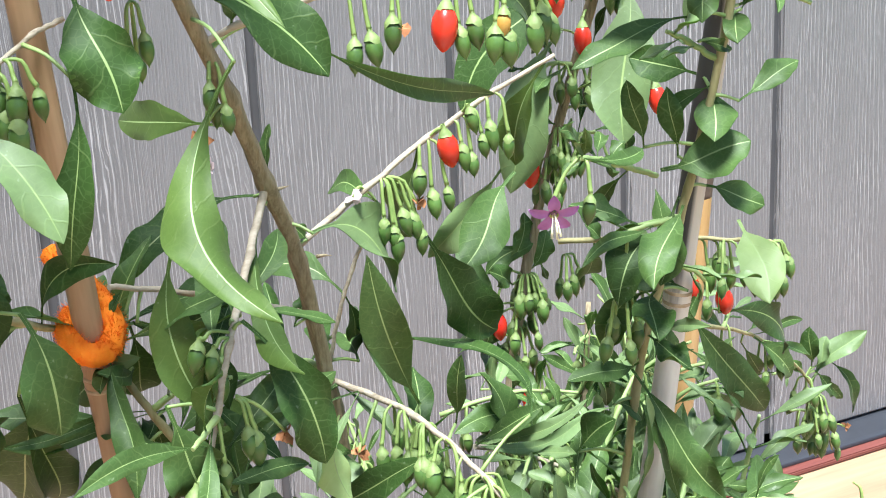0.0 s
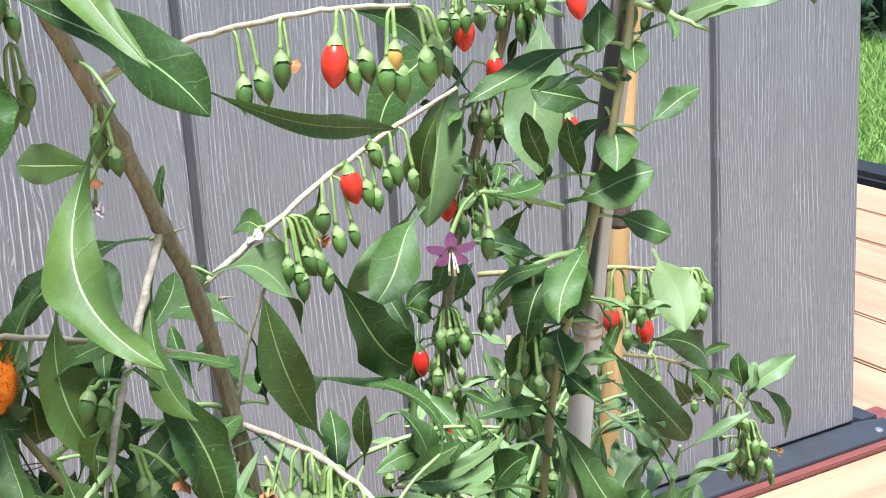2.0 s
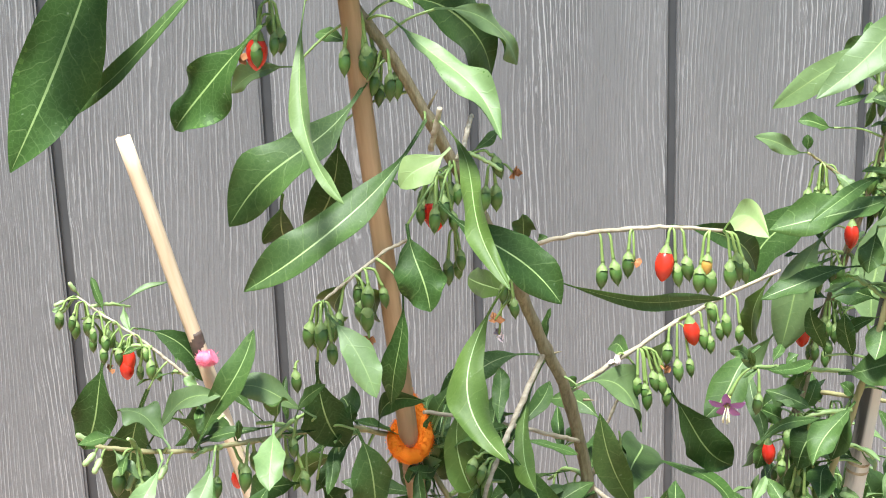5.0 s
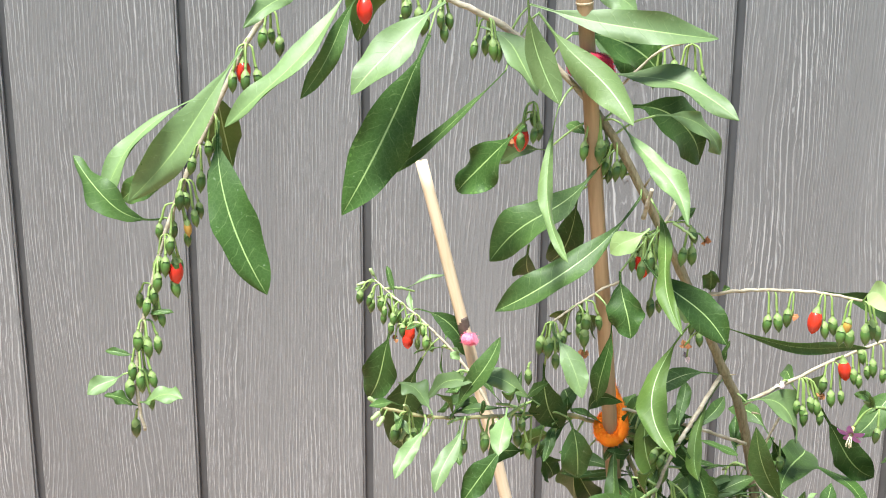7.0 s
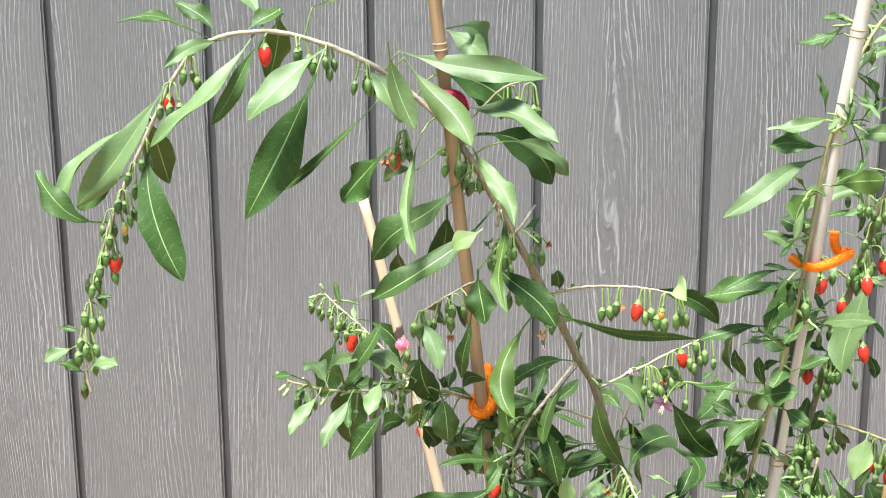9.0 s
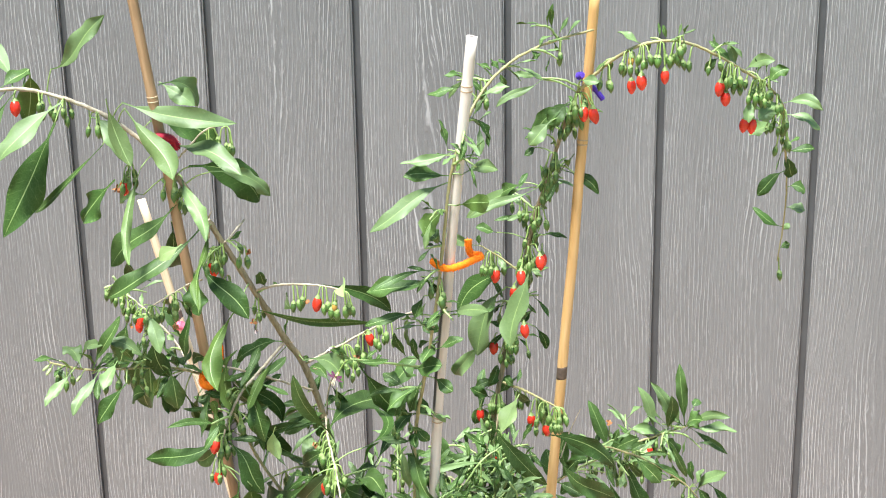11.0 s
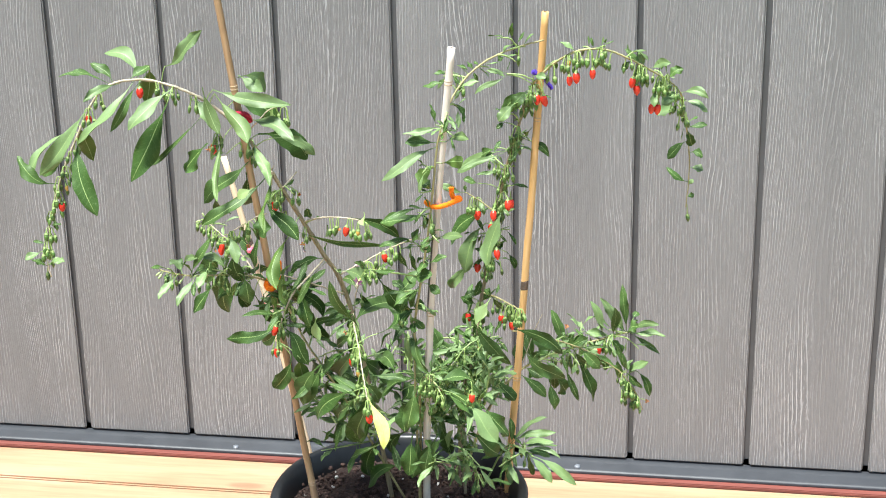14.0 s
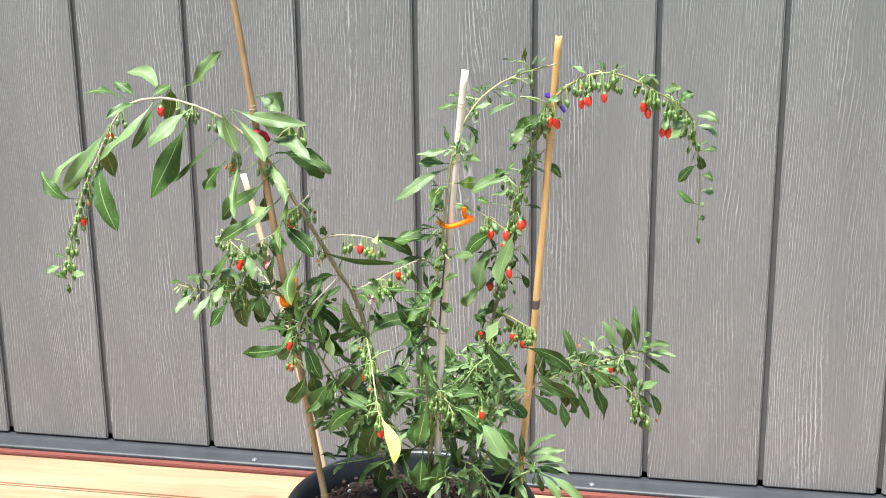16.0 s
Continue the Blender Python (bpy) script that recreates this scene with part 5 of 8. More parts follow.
b = shoot("branch", [(0.087, -0.856, 0.697), (0.0754, -0.8722, 0.6845), (0.0654, -0.8868, 0.675), (0.0592, -0.8952, 0.6676), (0.0527, -0.9014, 0.6539), (0.0474, -0.9068, 0.6373), (0.0453, -0.914, 0.6185)], 0.00120, 0.00072, M_TWIG)
leaf(b, (0.0635, -0.8951, 0.6745), (0.0798, -0.9056, 0.6337), 0.0164, (-0.08, -0.97, 0.22), -0.08, 0.12, "d", twist=0.0)
leaf(b, (0.0498, -0.904, 0.646), (0.0088, -0.924, 0.6508), 0.0065, (0.42, -0.73, 0.54), 0.06, 0.1, "m")
leaf(b, (0.0396, -0.9014, 0.6587), (0.049, -0.9014, 0.6289), 0.0182, (0.08, -1, 0.02), 0.05, 0.1, "m")
leaf(b, (0.0484, -0.9053, 0.6417), (-0.016, -0.9053, 0.6159), 0.0165, (-0.22, -0.81, 0.55), -0.15, 0.1, "d")
leaf(b, (0.0469, -0.9076, 0.6351), (0.077, -0.9076, 0.5907), 0.0193, (0.47, -0.82, 0.32), -0.05, 0.1, "d")
leaf(b, (0.0597, -0.914, 0.6038), (0.0352, -0.904, 0.5587), 0.0195, (-0.19, -0.98, -0.11), -0.1, 0.1, "d")
leaf(b, (0.0918, -0.914, 0.5944), (0.0675, -0.904, 0.5401), 0.0246, (-0.42, -0.91, 0.02), 0.1, 0.1, "m")
leaf(b, (0.0474, -0.9068, 0.6373), (0.019, -0.8868, 0.6073), 0.0131, (-0.49, -0.86, -0.11), -0.1, 0.1, "m")
leaf(b, (0.0694, -0.914, 0.601), (0.0656, -0.894, 0.5614), 0.0182, (-0.46, 0.77, 0.43), -0, 0.1, "o")
leaf(b, (0.0867, -0.9, 0.6439), (0.089, -0.9, 0.617), 0.0118, (-0.53, 0.85, -0.05), -0.1, 0.1, "p")
berry(b, (0.0614, -0.8925, 0.6707), (0.0501, -0.8955, 0.6662), "unripe")
berry(b, (0.0607, -0.8934, 0.6698), (0.0558, -0.8964, 0.6573), "unripe")
berry(b, (0.0607, -0.8934, 0.6698), (0.0537, -0.8964, 0.6641), "unripe")
berry(b, (0.052, -0.9021, 0.652), (0.052, -0.9051, 0.6361), "unripe")
berry(b, (0.0583, -0.9, 0.6556), (0.0599, -0.903, 0.6428), "unripe")
berry(b, (0.0583, -0.9, 0.6556), (0.062, -0.903, 0.6406), "unripe")
dried_flower(b, (0.0583, -0.9, 0.6564), (0.0702, -0.903, 0.6442))
cluster(b, (0.0474, -0.9068, 0.6373), 4)
cluster(b, (0.0458, -0.9122, 0.6232), 5)
cluster(b, (0.0479, -0.906, 0.6395), 3)
berry(b, (0.0458, -0.9122, 0.6232), (0.0438, -0.9152, 0.6066), "ripe")
berry(b, (0.0479, -0.906, 0.6395), (0.0411, -0.909, 0.6298), "ripe")

b = shoot("branch", [(0.165, -0.835, 0.395), (0.1139, -0.85, 0.5044), (0.0849, -0.865, 0.5656), (0.0643, -0.8742, 0.6068), (0.0476, -0.868, 0.6376), (0.0377, -0.8628, 0.655), (0.0275, -0.8644, 0.6677), (0.011, -0.8754, 0.6789), (-0.0087, -0.8898, 0.6863), (-0.0317, -0.8956, 0.6864), (-0.0527, -0.8974, 0.6857), (-0.0708, -0.8998, 0.6879), (-0.0871, -0.902, 0.6927)], 0.00129, 0.00082, M_BARK_YOUNG)
leaf(b, (-0.0073, -0.8979, 0.6945), (-0.0409, -0.9027, 0.7109), 0.0115, (0.36, -0.78, 0.51), 0.08, 0.10, "l", twist=0.0)
leaf(b, (-0.0519, -0.9065, 0.6891), (-0.0278, -0.9026, 0.7322), 0.0117, (-0.33, -0.91, 0.27), 0.03, 0.06, "m", twist=0.0)
leaf(b, (-0.0698, -0.8916, 0.6858), (-0.0410, -0.9089, 0.7104), 0.0116, (-0.72, -0.40, 0.56), -0.11, 0.12, "l", twist=0.0)
leaf(b, (-0.0604, -0.9068, 0.6910), (-0.0791, -0.8929, 0.7021), 0.0152, (0.33, -0.27, 0.90), 0.12, 0.10, "l", twist=0.0)
leaf(b, (-0.0233, -0.9280, 0.7060), (-0.0266, -0.9540, 0.6930), 0.0115, (0.05, -0.45, 0.89), 0.00, 0.08, "l", twist=0.0, fold=0.15, wave=0.1)
leaf(b, (-0.0087, -0.8898, 0.6863), (-0.0182, -0.8898, 0.6793), 0.0065, (-0.5, -0.54, 0.68), 0.1, 0.1, "m")
leaf(b, (-0.0446, -0.9110, 0.6905), (-0.0572, -0.9400, 0.6655), 0.0103, (0.06, -0.67, 0.74), 0.00, 0.08, "l", twist=0.0, fold=0.15, wave=0.1)
leaf(b, (-0.0624, -0.9200, 0.6930), (-0.0760, -0.9450, 0.6745), 0.0092, (0.11, -0.63, 0.77), 0.00, 0.08, "l", twist=0.0, fold=0.15, wave=0.1)
leaf(b, (-0.0811, -0.9012, 0.6908), (-0.0718, -0.9112, 0.6821), 0.0061, (0.22, -0.52, 0.83), 0.1, 0.15, "l")
leaf(b, (-0.0223, -0.9150, 0.6830), (-0.0447, -0.9240, 0.6520), 0.0149, (-0.22, -0.88, 0.42), 0.00, 0.08, "d", twist=0.0, fold=0.15, wave=0.1)
leaf(b, (-0.0371, -0.8963, 0.6862), (-0.0604, -0.8763, 0.6791), 0.0106, (-0.37, -0.1, 0.93), 0.25, 0.1, "m")
leaf(b, (-0.0527, -0.8974, 0.6857), (-0.0456, -0.8774, 0.6921), 0.0063, (-0.2, -0.23, 0.95), 0.1, 0.1, "m")
leaf(b, (-0.0371, -0.8963, 0.6862), (-0.0357, -0.8963, 0.6955), 0.0032, (0.36, -0.93, -0.06), 0, 0.1, "m")
leaf(b, (0.0069, -0.9026, 0.6907), (0.0124, -0.9037, 0.6582), 0.0183, (0.10, -0.99, 0.05), -0.05, 0.10, "m", twist=0.0)
leaf(b, (0.0177, -0.8706, 0.675), (0.034, -0.8906, 0.6943), 0.0095, (-0.81, -0.57, 0.09), -0.2, 0.15, "d")
leaf(b, (0.011, -0.8754, 0.6789), (0.0056, -0.8454, 0.6807), 0.0135, (-0.46, -0.13, 0.88), 0, 0.1, "d")
leaf(b, (0.0064, -0.879, 0.6812), (0.0067, -0.879, 0.6914), 0.0046, (0.25, -0.97, -0.01), 0, 0.1, "d")
leaf(b, (0.0423, -0.8631, 0.6554), (0.0275, -0.8831, 0.6641), 0.0062, (0.83, -0.48, 0.29), -0.1, 0.1, "m")
leaf(b, (0.0407, -0.868, 0.6322), (0.0498, -0.848, 0.6323), 0.0077, (0.2, -0.09, 0.98), 0.05, 0.1, "d")
leaf(b, (0.0501, -0.8673, 0.6429), (0.0054, -0.8473, 0.6349), 0.0042, (-0.43, -0.8, 0.42), -0.06, 0.1, "m")
leaf(b, (0.0177, -0.8653, 0.6553), (0.0143, -0.8253, 0.6054), 0.0211, (-0.68, -0.59, -0.43), 0, 0.1, "d")
leaf(b, (0.0446, -0.8665, 0.643), (0.0045, -0.8665, 0.6419), 0.0041, (-0.01, -0.86, 0.51), 0, 0.1, "m")
leaf(b, (0.0088, -0.8738, 0.6589), (0.0246, -0.8238, 0.6034), 0.0145, (0.31, -0.75, -0.59), 0, 0.1, "d")
leaf(b, (0.055, -0.8698, 0.6353), (0.081, -0.8298, 0.5898), 0.0186, (0.64, -0.72, -0.27), 0, 0.1, "d")
leaf(b, (0.046, -0.8673, 0.6405), (0.0493, -0.8573, 0.6235), 0.0073, (0.01, -0.86, -0.51), 0, 0.1, "d")
leaf(b, (0.0423, -0.8626, 0.6685), (0.0518, -0.8326, 0.6352), 0.0125, (0, -0.74, -0.67), 0, 0.1, "d")
leaf(b, (0.0434, -0.8625, 0.6682), (0.076, -0.8325, 0.6174), 0.0136, (0.58, -0.81, -0.11), -0.1, 0.1, "d")
leaf(b, (0.0293, -0.8625, 0.6574), (0.0419, -0.8725, 0.6616), 0.0054, (-0.61, -0.52, 0.6), 0, 0.1, "l")
leaf(b, (-0.0116, -0.8919, 0.6662), (-0.0348, -0.8719, 0.6473), 0.0143, (-0.76, -0.52, 0.38), 0.1, 0.1, "d")
leaf(b, (0.0012, -0.8829, 0.6738), (-0.0167, -0.8729, 0.6544), 0.0101, (0.33, 0.93, 0.17), -0.1, 0.1, "o")
leaf(b, (-0.0083, -0.8898, 0.6661), (0.0005, -0.8698, 0.6414), 0.0148, (0.75, -0.62, -0.23), 0, 0.1, "d")
for at, tip in (((-0.0871, -0.902, 0.6927), (-0.0930, -0.9040, 0.6985)), ((-0.0851, -0.9017, 0.6921), (-0.0915, -0.9060, 0.6870)), ((-0.0831, -0.9015, 0.6915), (-0.0880, -0.9080, 0.6845)), ((-0.0708, -0.8998, 0.6879), (-0.0770, -0.9060, 0.6760)), ((-0.0600, -0.8985, 0.6863), (-0.0655, -0.9060, 0.6790))):
    bud(b, at, tip)
cluster(b, (-0.0201, -0.8935, 0.6869), 3)
cluster(b, (-0.0317, -0.8956, 0.6864), 2)
cluster(b, (-0.0425, -0.8967, 0.686), 2)
berry(b, (-0.0124, -0.891, 0.7147), (-0.0136, -0.894, 0.707), "unripe")

b = shoot("branch", [(-0.0249, -0.7, 0.5715), (-0.0439, -0.689, 0.6096), (-0.0598, -0.678, 0.6285), (-0.0747, -0.673, 0.6426), (-0.0895, -0.667, 0.6543), (-0.1035, -0.663, 0.6641), (-0.1175, -0.655, 0.6735)], 0.00108, 0.00054, M_TWIG)
leaf(b, (-0.0885, -0.6546, 0.6533), (-0.0554, -0.6576, 0.6220), 0.0164, (0.29, -0.88, 0.39), -0.15, 0.10, "d", twist=0.0)
leaf(b, (-0.1049, -0.6661, 0.6459), (-0.1213, -0.6607, 0.5901), 0.0262, (-0.24, -0.97, -0.02), -0.05, 0.10, "d", twist=0.0)
leaf(b, (-0.0841, -0.6742, 0.6262), (-0.0992, -0.6442, 0.5442), 0.0340, (-0.21, -0.93, -0.3), 0.05, 0.1, "d", twist=0.0, fold=0.12)
leaf(b, (-0.0579, -0.6791, 0.6265), (-0.0653, -0.6791, 0.6326), 0.0065, (0.42, -0.75, 0.51), 0, 0.1, "l")
leaf(b, (-0.0579, -0.6791, 0.6265), (-0.0617, -0.6591, 0.5891), 0.0110, (-0.59, -0.74, -0.33), 0, 0.1, "d")
leaf(b, (-0.1225, -0.655, 0.6668), (-0.1306, -0.655, 0.6662), 0.0038, (-0.04, -0.84, 0.54), 0, 0.1, "l")
cluster(b, (-0.114, -0.6571, 0.6711), 4)
cluster(b, (-0.107, -0.6613, 0.6665), 4)
cluster(b, (-0.1, -0.6642, 0.6617), 4)
cluster(b, (-0.0895, -0.667, 0.6543), 4)
cluster(b, (-0.0821, -0.6699, 0.6487), 4)
berry(b, (-0.0895, -0.667, 0.6543), (-0.0928, -0.67, 0.641), "ripe")
berry(b, (-0.0895, -0.667, 0.6543), (-0.0941, -0.67, 0.6364), "ripe")
berry(b, (-0.1158, -0.656, 0.6723), (-0.127, -0.659, 0.6611), "unripe")
dried_flower(b, (-0.1006, -0.666, 0.6464), (-0.1027, -0.669, 0.6368))
berry(b, (-0.0330, -0.6800, 0.5850), (-0.0420, -0.6585, 0.5640), "ripe")
bud(b, (-0.1175, -0.655, 0.6735), (-0.1290, -0.6580, 0.6700))
bud(b, (-0.1175, -0.655, 0.6735), (-0.1272, -0.6560, 0.6640))
bud(b, (-0.1160, -0.655, 0.6730), (-0.1205, -0.6560, 0.6815))

b = shoot("twig", [(0.0311, -0.878, 0.7545), (0.0218, -0.8852, 0.7523), (0.0079, -0.8928, 0.7455), (-0.0028, -0.9, 0.7398)], 0.00072, 0.00054, M_TWIG)
leaf(b, (-0.0024, -0.9152, 0.7403), (0.0121, -0.9345, 0.7150), 0.0127, (-0.04, -0.81, 0.59), -0.05, 0.10, "l", twist=0.0)
leaf(b, (-0.0058, -0.8960, 0.7163), (0.0032, -0.8894, 0.6783), 0.0205, (0.03, -0.99, -0.16), 0.08, 0.08, "d", twist=0.0, fold=0.12)
leaf(b, (0.0265, -0.8993, 0.7438), (0.0202, -0.9009, 0.6981), 0.0113, (-0.58, -0.81, 0.11), -0.06, 0.10, "d", twist=0.0)
leaf(b, (0.0123, -0.8919, 0.7436), (0.0184, -0.8619, 0.7201), 0.0103, (0.88, -0.39, -0.27), 0, 0.1, "o")
leaf(b, (0.0079, -0.8928, 0.7455), (0.0052, -0.8628, 0.7215), 0.0138, (-0.95, -0.25, -0.21), 0, 0.1, "o")
cluster(b, (-0.0028, -0.9, 0.7398), 6)
cluster(b, (0.0095, -0.8919, 0.7463), 3)
cluster(b, (0.0131, -0.89, 0.7481), 3)
dried_flower(b, (0.0146, -0.8946, 0.7313), (0.0133, -0.8976, 0.7222))

b = shoot("stem", [(0.218, -0.775, 0.395), (0.2309, -0.7368, 0.5246), (0.246, -0.735, 0.6194), (0.2652, -0.7528, 0.717), (0.2776, -0.7646, 0.7752), (0.2881, -0.7728, 0.8101), (0.2984, -0.7832, 0.8471), (0.3116, -0.795, 0.8837)], 0.00237, 0.00133, M_BARK)
leaf(b, (0.2848, -0.8000, 0.8951), (0.2498, -0.8060, 0.8741), 0.0077, (-0.12, -0.88, 0.45), 0.00, 0.08, "l", twist=0.0, fold=0.15, wave=0.1)
leaf(b, (0.3062, -0.7900, 0.8759), (0.2889, -0.7960, 0.8588), 0.0162, (-0.13, -0.89, 0.44), 0.00, 0.08, "m", twist=0.0, fold=0.15, wave=0.1)
leaf(b, (0.2924, -0.8000, 0.8631), (0.2752, -0.8060, 0.8445), 0.0152, (-0.14, -0.90, 0.42), 0.00, 0.08, "l", twist=0.0, fold=0.15, wave=0.1)
leaf(b, (0.3137, -0.8050, 0.8954), (0.3281, -0.8110, 0.8946), 0.0097, (-0.30, -0.79, 0.54), 0.00, 0.08, "l", twist=0.0, fold=0.15, wave=0.1)
leaf(b, (0.2809, -0.7900, 0.8065), (0.2280, -0.7960, 0.7833), 0.0089, (-0.13, -0.84, 0.52), 0.00, 0.08, "l", twist=0.0, fold=0.15, wave=0.1)
leaf(b, (0.2848, -0.8000, 0.8959), (0.2626, -0.8060, 0.9006), 0.0062, (0.32, -0.82, 0.47), 0.00, 0.08, "l", twist=0.0, fold=0.15, wave=0.1)
leaf(b, (0.2803, -0.7800, 0.8372), (0.2703, -0.7860, 0.8316), 0.0070, (0.11, -0.77, 0.63), 0.00, 0.08, "m", twist=0.0, fold=0.15, wave=0.1)
leaf(b, (0.2743, -0.7650, 0.7334), (0.2587, -0.7850, 0.6703), 0.0266, (-0.51, -0.78, 0.37), 0.00, 0.08, "l", twist=0.0, fold=0.15, wave=0.1)
leaf(b, (0.3023, -0.7752, 0.8168), (0.3292, -0.7852, 0.8007), 0.0105, (-0.01, -0.86, 0.51), -0.1, 0.1, "d")
leaf(b, (0.3083, -0.792, 0.8745), (0.2769, -0.792, 0.8473), 0.0166, (-0.25, -0.92, 0.29), 0.1, 0.1, "m")
leaf(b, (0.2562, -0.7546, 0.7293), (0.2116, -0.7446, 0.6804), 0.0240, (-0.64, -0.61, 0.46), 0.1, 0.1, "d")
leaf(b, (0.2538, -0.7507, 0.7109), (0.228, -0.7507, 0.6484), 0.0227, (-0.45, -0.88, 0.18), 0.08, 0.1, "l")
leaf(b, (0.2319, -0.7405, 0.658), (0.2055, -0.7205, 0.618), 0.0147, (-0.45, -0.88, -0.14), 0, 0.1, "l")
leaf(b, (0.2768, -0.7457, 0.6743), (0.2867, -0.7457, 0.654), 0.0084, (0.11, -0.99, 0.05), -0.1, 0.1, "d")
leaf(b, (0.2771, -0.7697, 0.8018), (0.2202, -0.7497, 0.7695), 0.0145, (-0.48, -0.81, 0.34), 0.05, 0.1, "l")
leaf(b, (0.2693, -0.7707, 0.8061), (0.2472, -0.7607, 0.7896), 0.0124, (-0.65, -0.52, 0.56), 0, 0.1, "m")
leaf(b, (0.2468, -0.7607, 0.7607), (0.2288, -0.7607, 0.765), 0.0092, (0.12, -0.85, 0.51), 0, 0.1, "m")
leaf(b, (0.2329, -0.734, 0.6108), (0.2439, -0.734, 0.6338), 0.0103, (-0.08, -1, 0.04), 0.1, 0.1, "m")
leaf(b, (0.246, -0.735, 0.6194), (0.2243, -0.735, 0.6111), 0.0097, (-0.2, -0.84, 0.51), 0.1, 0.1, "m")
leaf(b, (0.2439, -0.734, 0.6077), (0.2544, -0.734, 0.6248), 0.0103, (-0.17, -0.98, 0.1), 0.1, 0.1, "m")
leaf(b, (0.2326, -0.7332, 0.5965), (0.2236, -0.7332, 0.5776), 0.0105, (-0.08, -1, 0.04), 0.1, 0.1, "m")
leaf(b, (0.2439, -0.734, 0.6077), (0.2539, -0.734, 0.5878), 0.0104, (0.17, -0.98, 0.09), 0.1, 0.1, "l")
leaf(b, (0.2225, -0.7324, 0.5805), (0.2297, -0.7024, 0.6175), 0.0103, (-0.41, -0.67, 0.62), 0.1, 0.1, "m")
leaf(b, (0.2302, -0.7326, 0.5911), (0.2348, -0.6926, 0.5619), 0.0125, (-0.97, 0.2, 0.13), 0, 0.1, "m")
leaf(b, (0.2298, -0.7326, 0.5704), (0.2468, -0.6826, 0.5718), 0.0090, (-0.32, 0.08, 0.94), 0, 0.1, "m")
leaf(b, (0.2207, -0.7333, 0.5599), (0.2545, -0.6833, 0.5538), 0.0075, (0.28, -0.07, 0.96), 0, 0.1, "m")
leaf(b, (0.2379, -0.7332, 0.6031), (0.221, -0.7432, 0.6154), 0.0104, (0.54, -0.84, 0.06), 0, 0.1, "d")
leaf(b, (0.2558, -0.743, 0.6705), (0.2381, -0.743, 0.6758), 0.0071, (0.22, -0.64, 0.74), 0, 0.1, "m")
leaf(b, (0.2558, -0.743, 0.6705), (0.236, -0.743, 0.6529), 0.0055, (-0.32, -0.88, 0.36), 0, 0.1, "m")
berry(b, (0.2688, -0.7563, 0.7349), (0.2685, -0.8, 0.7349), "ripe")
berry(b, (0.272, -0.7593, 0.75), (0.2831, -0.785, 0.7428), "ripe")
berry(b, (0.2583, -0.7457, 0.6832), (0.271, -0.79, 0.6861), "ripe")
berry(b, (0.2446, -0.7405, 0.6657), (0.2416, -0.7435, 0.6529), "ripe")
berry(b, (0.2345, -0.7332, 0.6039), (0.229, -0.7362, 0.5872), "ripe")
berry(b, (0.2442, -0.7563, 0.7439), (0.2447, -0.7593, 0.7224), "ripe")
berry(b, (0.2652, -0.7528, 0.717), (0.2596, -0.7558, 0.7059), "ripe")
berry(b, (0.2834, -0.7607, 0.7521), (0.2838, -0.7637, 0.7383), "ripe")
berry(b, (0.2445, -0.7326, 0.5655), (0.2434, -0.7356, 0.55), "ripe")
berry(b, (0.3116, -0.795, 0.8837), (0.3167, -0.798, 0.8676), "ripe")
berry(b, (0.3116, -0.795, 0.8837), (0.3252, -0.798, 0.8656), "ripe")
cluster(b, (0.2943, -0.7791, 0.8332), 6)
cluster(b, (0.2906, -0.7752, 0.8192), 6)
cluster(b, (0.2868, -0.7717, 0.8058), 5)
cluster(b, (0.2804, -0.7669, 0.7855), 6)
cluster(b, (0.2762, -0.7633, 0.7693), 5)
cluster(b, (0.3083, -0.792, 0.8745), 6)
cluster(b, (0.3116, -0.795, 0.8837), 4)
cluster(b, (0.272, -0.7593, 0.75), 5)
cluster(b, (0.2704, -0.7578, 0.7427), 5)
cluster(b, (0.2688, -0.7563, 0.7349), 4)
cluster(b, (0.2608, -0.7483, 0.6953), 4)
cluster(b, (0.2558, -0.743, 0.6705), 6)
cluster(b, (0.2532, -0.7405, 0.6575), 5)
cluster(b, (0.2439, -0.734, 0.6077), 6)
cluster(b, (0.2399, -0.7326, 0.5852), 5)
cluster(b, (0.2419, -0.7332, 0.5963), 5)
cluster(b, (0.2439, -0.734, 0.6077), 6)
cluster(b, (0.2439, -0.734, 0.6077), 5)
cluster(b, (0.263, -0.735, 0.6124), 4)
cluster(b, (0.2493, -0.7324, 0.5659), 6)
cluster(b, (0.2345, -0.7333, 0.5507), 5)
cluster(b, (0.2558, -0.743, 0.6705), 4)
cluster(b, (0.2688, -0.7563, 0.7349), 4)
cluster(b, (0.2441, -0.7563, 0.7427), 4)
cluster(b, (0.272, -0.7593, 0.75), 4)
cluster(b, (0.2596, -0.7333, 0.5426), 5)

shoot("twig", [(0.3143, -0.7970, 0.8885), (0.2991, -0.8000, 0.8949), (0.2841, -0.8000, 0.8959)], 0.0009, 0.0006, M_GREEN_TWIG)
b = shoot("branch", [(0.3116, -0.795, 0.8837), (0.3342, -0.8006, 0.9073), (0.3598, -0.8072, 0.9228), (0.3885, -0.8088, 0.9253), (0.415, -0.8004, 0.9142), (0.4373, -0.789, 0.9), (0.4576, -0.775, 0.8853), (0.4709, -0.76, 0.8671), (0.4727, -0.746, 0.8456), (0.4778, -0.734, 0.8224), (0.4816, -0.72, 0.7911), (0.482, -0.706, 0.7536), (0.4799, -0.695, 0.7202)], 0.00136, 0.00054, M_BARK_YOUNG)
leaf(b, (0.4319, -0.7921, 0.9037), (0.4099, -0.7921, 0.9233), 0.0081, (0.51, -0.64, 0.57), -0.1, 0.1, "m")
